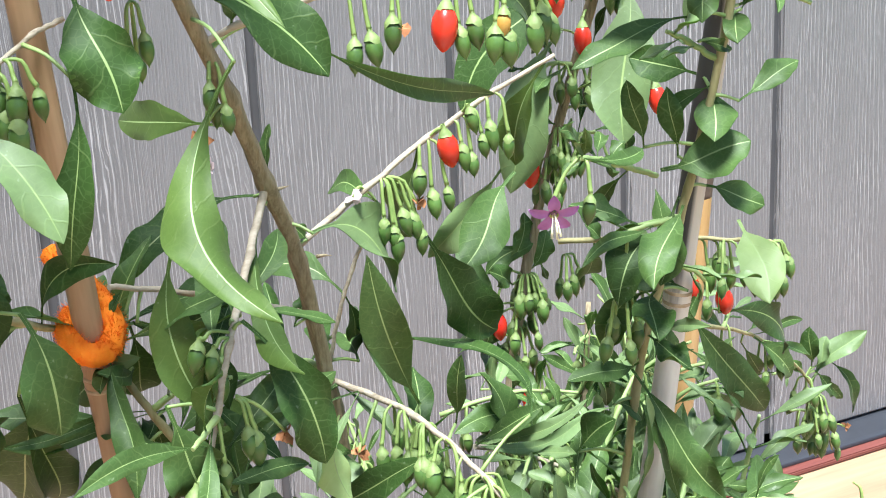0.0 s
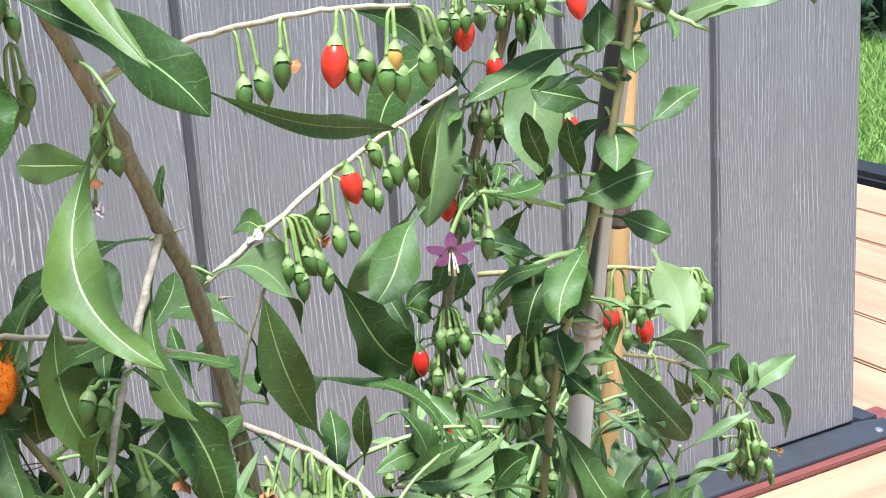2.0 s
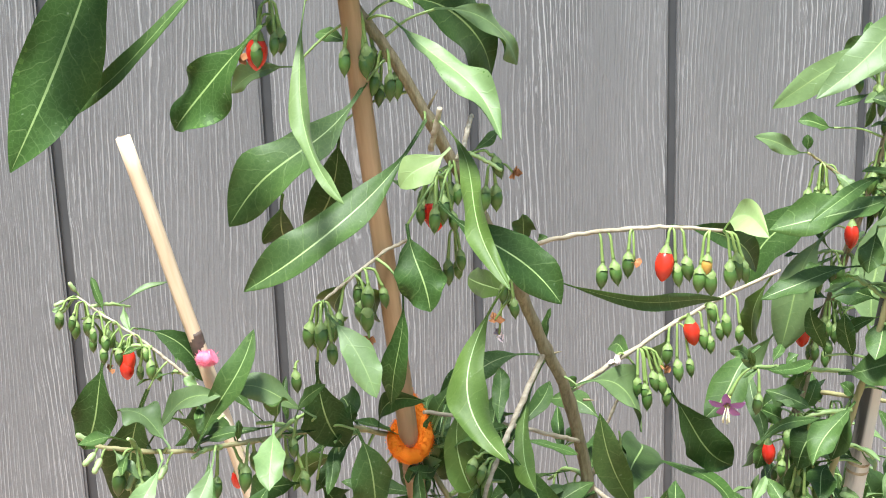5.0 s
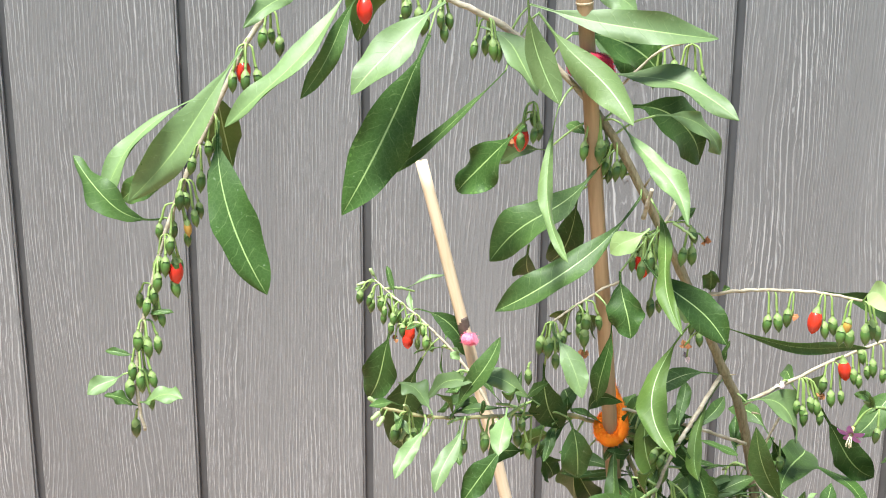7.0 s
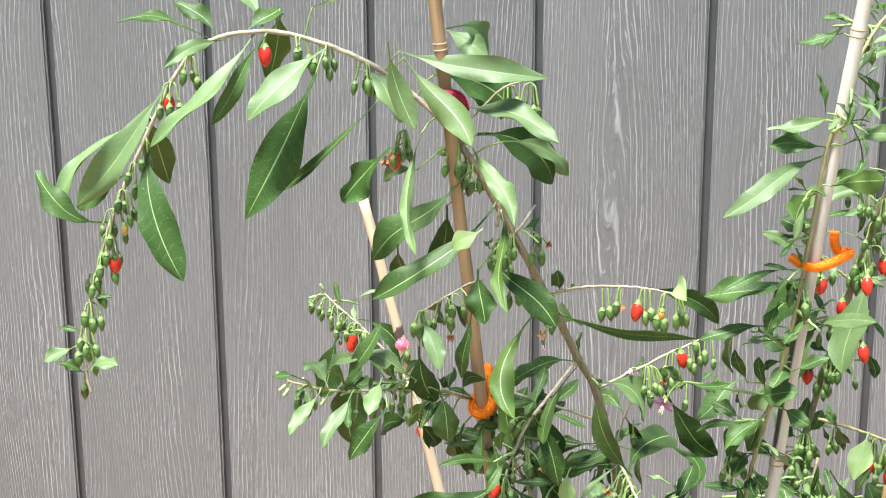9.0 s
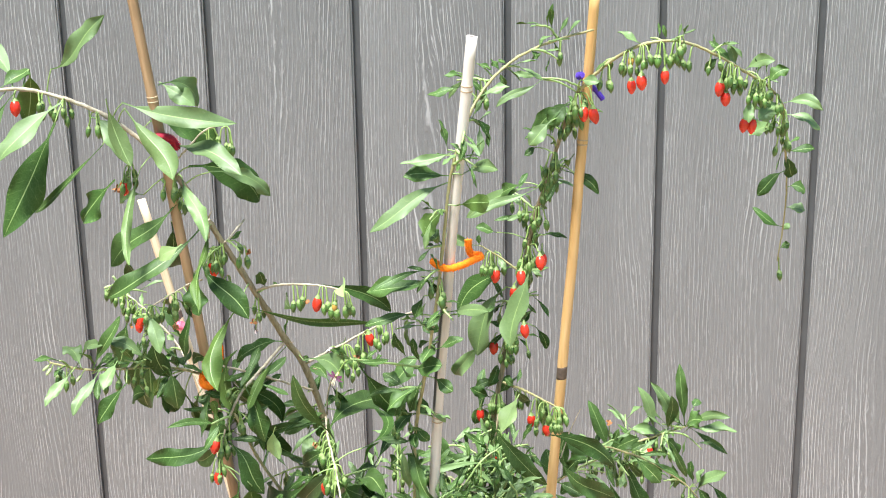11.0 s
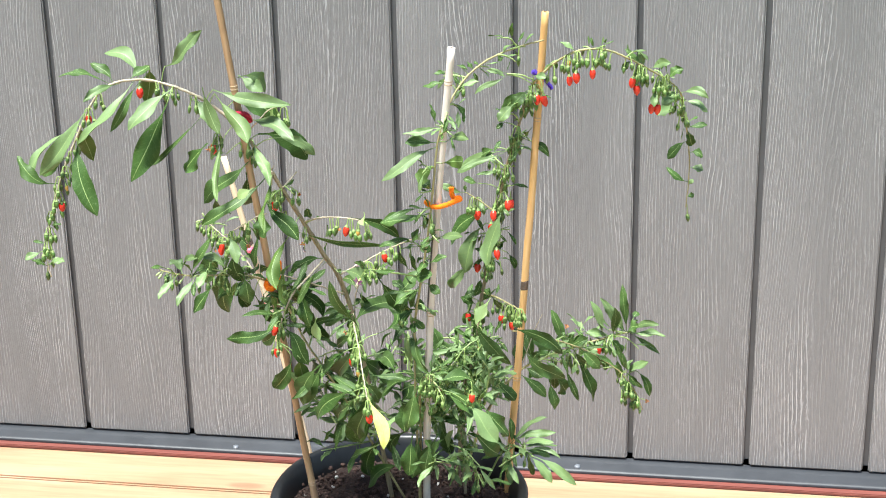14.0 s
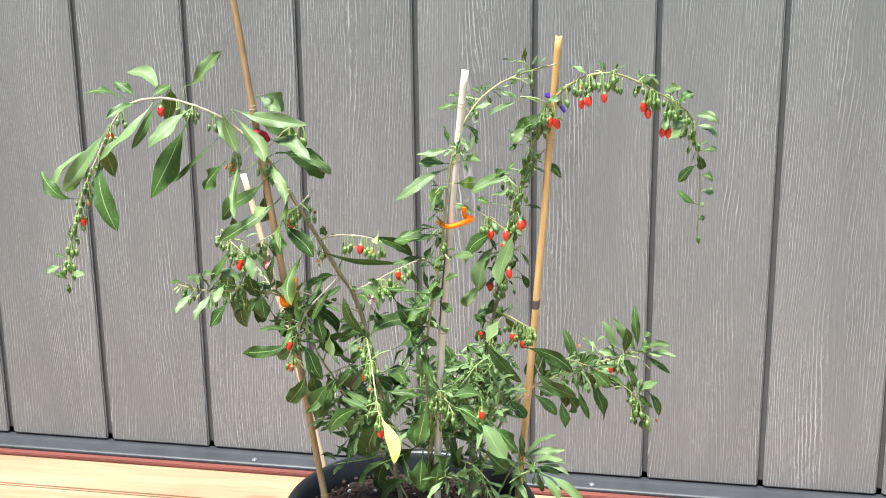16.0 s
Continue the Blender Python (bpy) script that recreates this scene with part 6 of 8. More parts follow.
leaf(b, (0.4319, -0.7921, 0.9037), (0.4245, -0.7921, 0.9206), 0.0088, (0.2, -0.98, 0.09), 0, 0.1, "l")
leaf(b, (0.4373, -0.789, 0.9), (0.459, -0.799, 0.9099), 0.0110, (-0.53, -0.74, 0.42), -0.1, 0.1, "l")
leaf(b, (0.4554, -0.7768, 0.8873), (0.4721, -0.7768, 0.8995), 0.0129, (-0.4, -0.73, 0.55), -0.1, 0.1, "m")
leaf(b, (0.4698, -0.7618, 0.8695), (0.5002, -0.7718, 0.8664), 0.0110, (-0.19, -0.76, 0.62), -0.15, 0.1, "l")
leaf(b, (0.4723, -0.7546, 0.8593), (0.4997, -0.7646, 0.8494), 0.0107, (0.04, -0.65, 0.76), -0.1, 0.1, "l")
leaf(b, (0.4685, -0.7637, 0.872), (0.4506, -0.7837, 0.8613), 0.0171, (0.12, -0.55, 0.82), 0, 0.1, "l")
leaf(b, (0.4425, -0.7804, 0.878), (0.4423, -0.7904, 0.8601), 0.0095, (0.15, -0.86, 0.48), 0, 0.1, "l")
leaf(b, (0.4727, -0.746, 0.8456), (0.4455, -0.766, 0.8448), 0.0141, (0.35, -0.5, 0.79), 0.1, 0.1, "l")
leaf(b, (0.4772, -0.7356, 0.8257), (0.5004, -0.7356, 0.8275), 0.0089, (-0.06, -0.64, 0.77), 0.05, 0.1, "d")
leaf(b, (0.4778, -0.734, 0.8224), (0.4849, -0.724, 0.8015), 0.0118, (0.34, -0.89, -0.31), 0, 0.1, "d")
leaf(b, (0.48, -0.7271, 0.8076), (0.4575, -0.7271, 0.7859), 0.0123, (-0.31, -0.89, 0.32), 0.05, 0.1, "d")
leaf(b, (0.4816, -0.72, 0.7911), (0.4969, -0.72, 0.7869), 0.0114, (0.16, -0.8, 0.58), -0.2, 0.15, "m")
leaf(b, (0.4822, -0.7128, 0.7725), (0.4983, -0.7128, 0.7695), 0.0125, (0.15, -0.54, 0.83), 0, 0.15, "l")
leaf(b, (0.482, -0.706, 0.7536), (0.4561, -0.706, 0.77), 0.0104, (0.39, -0.68, 0.62), -0.15, 0.1, "d")
leaf(b, (0.4819, -0.7045, 0.7492), (0.4871, -0.7045, 0.7564), 0.0069, (-0.5, -0.79, 0.36), 0, 0.1, "l")
leaf(b, (0.4808, -0.699, 0.7326), (0.4891, -0.699, 0.7371), 0.0072, (-0.27, -0.82, 0.5), 0, 0.1, "m")
leaf(b, (0.418, -0.7991, 0.9126), (0.4073, -0.7991, 0.9011), 0.0077, (-0.27, -0.93, 0.26), 0, 0.1, "m")
leaf(b, (0.3598, -0.8072, 0.9228), (0.3414, -0.8072, 0.932), 0.0075, (0.33, -0.68, 0.66), 0, 0.1, "l")
leaf(b, (0.3778, -0.8092, 0.9259), (0.3749, -0.8092, 0.9381), 0.0037, (0.1, -0.99, 0.02), 0, 0.1, "m")
berry(b, (0.3499, -0.805, 0.9183), (0.3526, -0.808, 0.8908), "ripe")
berry(b, (0.3598, -0.8072, 0.9228), (0.3601, -0.8102, 0.8946), "ripe")
berry(b, (0.3741, -0.8089, 0.9257), (0.3772, -0.8119, 0.8992), "ripe")
berry(b, (0.4237, -0.7965, 0.9091), (0.4187, -0.7995, 0.8878), "ripe")
berry(b, (0.4292, -0.7936, 0.9055), (0.4236, -0.7966, 0.8798), "ripe")
berry(b, (0.4531, -0.7786, 0.8892), (0.4396, -0.7816, 0.856), "ripe")
berry(b, (0.4554, -0.7768, 0.8873), (0.4457, -0.7798, 0.8551), "ripe")
berry(b, (0.3172, -0.7964, 0.8898), (0.3242, -0.7994, 0.8673), "ripe")
berry(b, (0.3531, -0.8059, 0.92), (0.3517, -0.8089, 0.9097), "turning")
cluster(b, (0.3342, -0.8006, 0.9073), 3)
cluster(b, (0.3499, -0.805, 0.9183), 4)
cluster(b, (0.3598, -0.8072, 0.9228), 4)
cluster(b, (0.3741, -0.8089, 0.9257), 3)
cluster(b, (0.385, -0.8091, 0.9257), 4)
cluster(b, (0.3988, -0.8065, 0.9223), 1)
cluster(b, (0.4265, -0.7951, 0.9073), 6)
cluster(b, (0.4319, -0.7921, 0.9037), 5)
cluster(b, (0.448, -0.7822, 0.8929), 6)
cluster(b, (0.4531, -0.7786, 0.8892), 4)
cluster(b, (0.4636, -0.7694, 0.8789), 5)
cluster(b, (0.4727, -0.746, 0.8456), 4)
cluster(b, (0.4716, -0.7582, 0.8646), 3)
cluster(b, (0.4802, -0.6964, 0.7244), 1)

b = shoot("stem", [(0.188, -0.852, 0.395), (0.1893, -0.8738, 0.5296), (0.1919, -0.8872, 0.6188), (0.1963, -0.8934, 0.6558), (0.2027, -0.8996, 0.688), (0.2117, -0.9054, 0.7382), (0.2184, -0.9054, 0.7874), (0.2239, -0.9064, 0.836), (0.2306, -0.9056, 0.8666), (0.2389, -0.8974, 0.8886), (0.2514, -0.878, 0.9076), (0.27, -0.85, 0.9206), (0.2942, -0.821, 0.9276), (0.323, -0.795, 0.932)], 0.00143, 0.00088, M_BARK_YOUNG)
leaf(b, (0.2225, -0.8958, 0.7390), (0.2546, -0.9357, 0.7539), 0.0116, (-0.72, -0.35, 0.60), 0.00, 0.08, "l", twist=0.0, fold=0.12, wave=0.08)
leaf(b, (0.2161, -0.9054, 0.7393), (0.2214, -0.9054, 0.7463), 0.0042, (-0.72, -0.43, 0.54), 0, 0.1, "m")
leaf(b, (0.2181, -0.8995, 0.7391), (0.2074, -0.9152, 0.7322), 0.0089, (-0.23, -0.26, 0.94), 0.00, 0.08, "m", twist=0.0, fold=0.12, wave=0.08)
leaf(b, (0.2129, -0.9089, 0.7139), (0.2336, -0.9104, 0.7235), 0.0088, (-0.35, -0.66, 0.66), 0.00, 0.08, "m", twist=0.0, fold=0.12, wave=0.08)
leaf(b, (0.2168, -0.8854, 0.7178), (0.1990, -0.8745, 0.7235), 0.0125, (-0.41, -0.85, 0.34), 0.00, 0.08, "d", twist=0.0, fold=0.12, wave=0.08)
leaf(b, (0.2136, -0.8973, 0.7161), (0.2022, -0.9122, 0.7044), 0.0136, (-0.30, -0.43, 0.85), 0.00, 0.08, "m", twist=0.0, fold=0.12, wave=0.08)
leaf(b, (0.1997, -0.8983, 0.6974), (0.1946, -0.8998, 0.7192), 0.0081, (-0.43, -0.89, -0.16), 0.00, 0.08, "d", twist=0.0, fold=0.12, wave=0.08)
leaf(b, (0.1892, -0.8960, 0.7011), (0.1806, -0.9000, 0.7229), 0.0078, (-0.27, -0.92, -0.27), 0.00, 0.08, "d", twist=0.0, fold=0.12, wave=0.08)
leaf(b, (0.1945, -0.8970, 0.6941), (0.2171, -0.9100, 0.7019), 0.0169, (-0.55, -0.62, 0.56), 0.03, 0.08, "m", twist=0.0, fold=0.12, wave=0.08)
leaf(b, (0.2095, -0.8982, 0.6873), (0.2250, -0.9072, 0.6804), 0.0111, (-0.25, -0.82, 0.52), 0.00, 0.08, "m", twist=0.0, fold=0.12, wave=0.08)
leaf(b, (0.2017, -0.8988, 0.6831), (0.1765, -0.9188, 0.6668), 0.0123, (-0.21, -0.45, 0.87), 0.03, 0.08, "m")
leaf(b, (0.1921, -0.8973, 0.6776), (0.1601, -0.9073, 0.6734), 0.0051, (0.15, -0.75, 0.64), 0.05, 0.1, "m")
leaf(b, (0.1873, -0.8965, 0.6784), (0.1692, -0.8865, 0.6851), 0.0106, (-0.05, -0.62, 0.79), 0, 0.1, "m")
leaf(b, (0.2480, -0.8370, 0.6235), (0.2915, -0.8310, 0.5695), 0.0164, (0.08, -1.00, -0.05), 0.03, 0.08, "m", twist=0.0, fold=0.15, wave=0.1)
leaf(b, (0.1963, -0.8934, 0.6558), (0.1822, -0.9134, 0.6486), 0.0127, (-0.14, -0.25, 0.96), 0.1, 0.1, "d")
leaf(b, (0.1939, -0.8907, 0.6409), (0.1964, -0.9107, 0.6353), 0.0093, (-0.26, -0.29, 0.92), 0.05, 0.1, "d")
leaf(b, (0.2005, -0.8914, 0.6406), (0.1945, -0.9214, 0.6529), 0.0048, (-0.83, 0.35, 0.44), 0, 0.1, "l")
leaf(b, (0.1928, -0.8893, 0.6318), (0.1659, -0.8893, 0.6314), 0.0085, (-0.01, -0.69, 0.73), -0.05, 0.1, "m")
leaf(b, (0.1889, -0.8893, 0.6306), (0.2109, -0.9093, 0.5877), 0.0125, (-0.23, -0.92, 0.31), 0.05, 0.1, "m")
leaf(b, (0.2247, -0.8831, 0.5735), (0.2328, -0.8831, 0.5863), 0.0117, (-0.74, -0.49, 0.46), 0, 0.1, "m")
leaf(b, (0.1723, -0.8846, 0.6044), (0.1795, -0.8946, 0.6175), 0.0121, (-0.91, -0.23, 0.33), -0.05, 0.08, "d")
leaf(b, (0.1839, -0.8872, 0.6188), (0.1945, -0.8872, 0.611), 0.0094, (0.33, -0.83, 0.45), -0.1, 0.1, "m")
leaf(b, (0.2002, -0.9050, 0.7393), (0.1593, -0.9050, 0.7294), 0.0101, (-0.19, -0.61, 0.77), 0.02, 0.08, "m", twist=0.0, fold=0.12, wave=0.08)
leaf(b, (0.2102, -0.9055, 0.7738), (0.1687, -0.9255, 0.7635), 0.0065, (0.21, -0.76, 0.62), 0.05, 0.1, "m")
leaf(b, (0.2023, -0.9056, 0.7693), (0.2166, -0.8956, 0.7519), 0.0084, (0.05, -0.88, -0.47), -0.1, 0.1, "d")
leaf(b, (0.2045, -0.9038, 0.7544), (0.1980, -0.9114, 0.7385), 0.0104, (-0.49, -0.69, 0.53), 0.00, 0.08, "m", twist=0.0, fold=0.12, wave=0.08)
leaf(b, (0.2084, -0.9037, 0.7187), (0.1978, -0.8937, 0.7101), 0.0058, (-0.78, -0.49, 0.39), 0.00, 0.08, "m", twist=0.0, fold=0.12, wave=0.08)
leaf(b, (0.2075, -0.8934, 0.653), (0.1931, -0.8734, 0.658), 0.0123, (-0.48, -0.52, 0.7), 0, 0.1, "d")
leaf(b, (0.2012, -0.905, 0.7322), (0.2136, -0.905, 0.7283), 0.0041, (0.12, -0.92, 0.37), 0, 0.1, "m")
leaf(b, (0.2247, -0.9064, 0.8407), (0.1691, -0.9264, 0.808), 0.0139, (0.06, -0.89, 0.45), 0.02, 0.08, "l")
leaf(b, (0.2255, -0.9065, 0.8451), (0.1927, -0.9165, 0.8464), 0.0136, (0.22, -0.61, 0.76), 0.02, 0.08, "m")
leaf(b, (0.2297, -0.9061, 0.8633), (0.1906, -0.9161, 0.8557), 0.0092, (0.12, -0.86, 0.49), -0.06, 0.1, "l")
leaf(b, (0.2235, -0.9061, 0.8634), (0.2173, -0.9061, 0.8857), 0.0060, (0.68, -0.71, 0.19), 0, 0.1, "m")
leaf(b, (0.2217, -0.9064, 0.86), (0.2135, -0.9064, 0.8567), 0.0074, (-0.2, -0.84, 0.5), 0, 0.1, "m")
leaf(b, (0.2218, -0.9061, 0.8191), (0.2083, -0.9261, 0.8059), 0.0166, (-0.53, 0.69, -0.49), -0.1, 0.1, "o")
leaf(b, (0.2283, -0.9063, 0.8232), (0.2542, -0.9263, 0.8309), 0.0147, (0.63, 0.68, -0.37), 0.05, 0.1, "o")
leaf(b, (0.2191, -0.9055, 0.7936), (0.2037, -0.8955, 0.8008), 0.0159, (0, -0.59, 0.81), 0, 0.1, "m")
leaf(b, (0.2333, -0.9066, 0.8461), (0.2608, -0.9266, 0.8548), 0.0113, (-0.56, -0.48, 0.67), -0.08, 0.1, "l")
leaf(b, (0.2325, -0.8889, 0.9062), (0.2078, -0.8889, 0.8999), 0.0082, (-0.21, -0.57, 0.8), -0.1, 0.1, "m")
leaf(b, (0.2377, -0.899, 0.8861), (0.2519, -0.899, 0.8649), 0.0071, (0.62, -0.66, 0.42), -0.2, 0.1, "d")
leaf(b, (0.2161, -0.9056, 0.769), (0.1617, -0.9056, 0.7562), 0.0177, (-0.2, -0.49, 0.85), -0.1, 0.08, "m")
leaf(b, (0.2461, -0.8864, 0.901), (0.2402, -0.8864, 0.9091), 0.0060, (0.57, -0.71, 0.41), 0, 0.1, "m")
leaf(b, (0.2416, -0.8749, 0.9203), (0.2524, -0.8749, 0.9156), 0.0057, (0.31, -0.62, 0.72), 0, 0.1, "m")
leaf(b, (0.2577, -0.8682, 0.9132), (0.2616, -0.8682, 0.9023), 0.0049, (-0.02, -1, -0.01), 0, 0.1, "m")
leaf(b, (0.2785, -0.8391, 0.9238), (0.2831, -0.8391, 0.9171), 0.0073, (0.61, -0.66, 0.43), 0, 0.1, "m")
leaf(b, (0.2577, -0.8682, 0.9132), (0.2511, -0.8682, 0.9222), 0.0059, (0.62, -0.65, 0.45), 0, 0.1, "m")
leaf(b, (0.2445, -0.8889, 0.8987), (0.2664, -0.8889, 0.9059), 0.0082, (-0.25, -0.6, 0.76), 0, 0.1, "l")
leaf(b, (0.2013, -0.8970, 0.6850), (0.1909, -0.9020, 0.6603), 0.0116, (-0.59, -0.71, 0.39), 0.00, 0.08, "m", twist=0.0, fold=0.12, wave=0.08)
leaf(b, (0.2, -0.8973, 0.6748), (0.1791, -0.8973, 0.6548), 0.0146, (-0.48, -0.71, 0.51), 0.2, 0.1, "d")
leaf(b, (0.1963, -0.8934, 0.6558), (0.1825, -0.8834, 0.6365), 0.0118, (-0.61, -0.8, 0.02), 0.2, 0.1, "m")
leaf(b, (0.1951, -0.892, 0.6481), (0.2038, -0.892, 0.6326), 0.0099, (0.59, -0.74, 0.33), 0.2, 0.1, "d")
cluster(b, (0.2161, -0.9056, 0.769), 3)
cluster(b, (0.2153, -0.9057, 0.7629), 2)
cluster(b, (0.1837, -0.8927, 0.6566), 4)

b = shoot("twig", [(0.2086, -0.875, 0.6855), (0.182, -0.898, 0.6972), (0.1628, -0.9134, 0.7054), (0.1502, -0.922, 0.7097)], 0.00097, 0.00075, M_GREEN_TWIG)
leaf(b, (0.1502, -0.922, 0.7097), (0.1384, -0.932, 0.7205), 0.0059, (0.72, -0.68, 0.15), 0.1, 0.1, "m")
leaf(b, (0.1502, -0.922, 0.7097), (0.1456, -0.932, 0.7203), 0.0036, (-0.68, -0.36, -0.63), 0.1, 0.1, "m")
leaf(b, (0.1517, -0.921, 0.7092), (0.1782, -0.911, 0.7058), 0.0053, (0.35, -0.75, 0.56), 0.1, 0.1, "m")
leaf(b, (0.1546, -0.9191, 0.7082), (0.17, -0.9091, 0.6987), 0.0058, (0.67, -0.52, 0.53), 0, 0.1, "m")
leaf(b, (0.1609, -0.9148, 0.7061), (0.1681, -0.9048, 0.7108), 0.0045, (-0.01, -0.42, 0.91), 0, 0.1, "m")
leaf(b, (0.167, -0.9102, 0.7037), (0.1728, -0.9102, 0.7085), 0.0047, (-0.54, -0.53, 0.66), 0, 0.1, "m")
leaf(b, (0.1546, -0.9191, 0.7082), (0.1467, -0.9191, 0.7044), 0.0037, (-0.39, -0.43, 0.81), 0, 0.1, "m")
leaf(b, (0.185, -0.8955, 0.6959), (0.1918, -0.8655, 0.6755), 0.0065, (-0.87, -0.12, -0.47), 0, 0.1, "m")
leaf(b, (0.1517, -0.921, 0.7092), (0.1432, -0.931, 0.7168), 0.0038, (0.79, -0.61, 0.08), 0, 0.1, "l")
flower(b, (0.1502, -0.922, 0.7097), (0.1404, -0.925, 0.6968))
berry(b, (0.1532, -0.92, 0.7087), (0.1525, -0.923, 0.6946), "unripe")

b = shoot("twig", [(0.2641, -0.757, 0.7264), (0.2485, -0.76, 0.7391), (0.2323, -0.765, 0.751)], 0.00095, 0.00061, M_BARK_YOUNG)
leaf(b, (0.2323, -0.765, 0.751), (0.2027, -0.775, 0.7622), 0.0096, (0.41, -0.85, 0.33), -0.05, 0.1, "l")
leaf(b, (0.2323, -0.765, 0.751), (0.2321, -0.765, 0.7594), 0.0056, (-0.27, -0.96, -0.01), 0, 0.1, "d")
leaf(b, (0.2465, -0.7605, 0.7406), (0.254, -0.7705, 0.7315), 0.0064, (-0.1, -0.71, 0.7), 0, 0.1, "l")
cluster(b, (0.2404, -0.7624, 0.7451), 4)

b = shoot("branch", [(0.25, -0.75, 0.6243), (0.2677, -0.775, 0.6286), (0.2807, -0.798, 0.6323), (0.2922, -0.8136, 0.6333), (0.3003, -0.823, 0.6337)], 0.00122, 0.00061, M_BARK_YOUNG)
leaf(b, (0.2698, -0.8398, 0.6517), (0.2579, -0.8720, 0.6321), 0.0174, (-0.44, -0.34, 0.83), -0.05, 0.08, "p", twist=0.0)
leaf(b, (0.2862, -0.8085, 0.6038), (0.3452, -0.7785, 0.5632), 0.0163, (0.49, -0.87, 0.07), -0.1, 0.1, "d")
leaf(b, (0.2592, -0.7626, 0.6265), (0.2729, -0.7326, 0.6006), 0.0115, (0, -0.65, -0.76), 0, 0.1, "m")
leaf(b, (0.2807, -0.798, 0.6323), (0.2928, -0.768, 0.6019), 0.0188, (-0.96, 0.18, -0.21), 0, 0.1, "m")
leaf(b, (0.2614, -0.7658, 0.627), (0.2529, -0.7658, 0.6347), 0.0074, (0.08, -0.99, 0.09), 0, 0.1, "m")
berry(b, (0.2823, -0.8003, 0.6325), (0.2771, -0.8033, 0.613), "ripe")
berry(b, (0.2853, -0.8047, 0.6329), (0.2897, -0.8077, 0.6072), "ripe")
berry(b, (0.2823, -0.8003, 0.6325), (0.2858, -0.8033, 0.6148), "unripe")
berry(b, (0.2807, -0.798, 0.6323), (0.2816, -0.801, 0.6099), "unripe")
berry(b, (0.283, -0.8047, 0.6158), (0.2812, -0.8077, 0.6046), "unripe")
cluster(b, (0.2993, -0.8219, 0.6337), 6)
cluster(b, (0.3003, -0.823, 0.6337), 5)
cluster(b, (0.2882, -0.8085, 0.6331), 5)
cluster(b, (0.3003, -0.823, 0.6337), 3)

b = shoot("branch", [(0.225, -0.8, 0.395), (0.2556, -0.777, 0.4834), (0.2845, -0.743, 0.5184), (0.3107, -0.703, 0.5226), (0.3366, -0.669, 0.5217), (0.365, -0.6374, 0.5211), (0.393, -0.6142, 0.5216), (0.4146, -0.6, 0.5232)], 0.00177, 0.00075, M_BARK_YOUNG)
leaf(b, (0.3401, -0.6649, 0.5216), (0.3211, -0.6649, 0.5741), 0.0145, (0.53, -0.83, 0.19), 0, 0.1, "m")
leaf(b, (0.33, -0.6772, 0.522), (0.2964, -0.6872, 0.5512), 0.0178, (0.55, -0.75, 0.38), -0.05, 0.1, "m")
leaf(b, (0.33, -0.6772, 0.522), (0.3001, -0.6672, 0.5105), 0.0157, (-0.45, -0.52, 0.72), 0, 0.1, "d")
leaf(b, (0.3401, -0.6649, 0.5216), (0.3676, -0.6749, 0.5432), 0.0157, (-0.62, -0.58, 0.52), 0, 0.1, "m")
leaf(b, (0.3758, -0.6277, 0.5212), (0.3664, -0.6477, 0.4906), 0.0180, (-0.15, -0.81, 0.57), 0, 0.1, "p")
leaf(b, (0.3471, -0.6566, 0.5214), (0.3738, -0.6566, 0.4489), 0.0147, (0.53, -0.83, 0.19), -0.03, 0.1, "d")
leaf(b, (0.3386, -0.6731, 0.504), (0.3573, -0.6831, 0.462), 0.0093, (0.06, -0.97, 0.25), 0, 0.1, "m")
leaf(b, (0.323, -0.6984, 0.497), (0.3302, -0.7084, 0.4591), 0.0131, (0.34, -0.89, 0.3), 0, 0.1, "m")
leaf(b, (0.383, -0.6219, 0.5213), (0.3661, -0.6219, 0.5713), 0.0116, (0.5, -0.85, 0.17), 0.05, 0.1, "l")
leaf(b, (0.3989, -0.61, 0.5219), (0.378, -0.62, 0.5758), 0.0124, (0.27, -0.96, -0.07), 0.1, 0.1, "l")
leaf(b, (0.396, -0.612, 0.5218), (0.3968, -0.632, 0.5677), 0.0135, (0.3, -0.87, -0.38), 0, 0.1, "m")
leaf(b, (0.412, -0.6017, 0.523), (0.405, -0.6017, 0.5875), 0.0125, (-0.01, -1, 0), 0, 0.1, "m")
leaf(b, (0.412, -0.6017, 0.523), (0.3898, -0.5917, 0.5365), 0.0133, (0.18, -0.62, 0.76), 0, 0.1, "d")
leaf(b, (0.4146, -0.6, 0.5232), (0.461, -0.61, 0.5231), 0.0118, (-0.11, -0.51, 0.85), 0.05, 0.1, "l")
leaf(b, (0.4146, -0.6, 0.5232), (0.4529, -0.62, 0.542), 0.0100, (-0.58, -0.68, 0.45), -0.1, 0.1, "l")
leaf(b, (0.412, -0.6017, 0.523), (0.4276, -0.6217, 0.5388), 0.0203, (-0.83, -0.26, 0.49), -0.1, 0.1, "m")
leaf(b, (0.4146, -0.6, 0.5232), (0.4538, -0.6, 0.4952), 0.0082, (0.28, -0.87, 0.4), 0, 0.1, "m")
leaf(b, (0.393, -0.6142, 0.5216), (0.3621, -0.6242, 0.5303), 0.0125, (0.39, -0.68, 0.62), 0, 0.1, "l")
leaf(b, (0.3898, -0.6166, 0.5215), (0.3678, -0.6266, 0.5083), 0.0108, (-0.15, -0.65, 0.75), 0, 0.1, "m")
leaf(b, (0.4192, -0.6, 0.5414), (0.4242, -0.59, 0.5472), 0.0109, (0.02, -0.51, 0.86), 0, 0.1, "d")
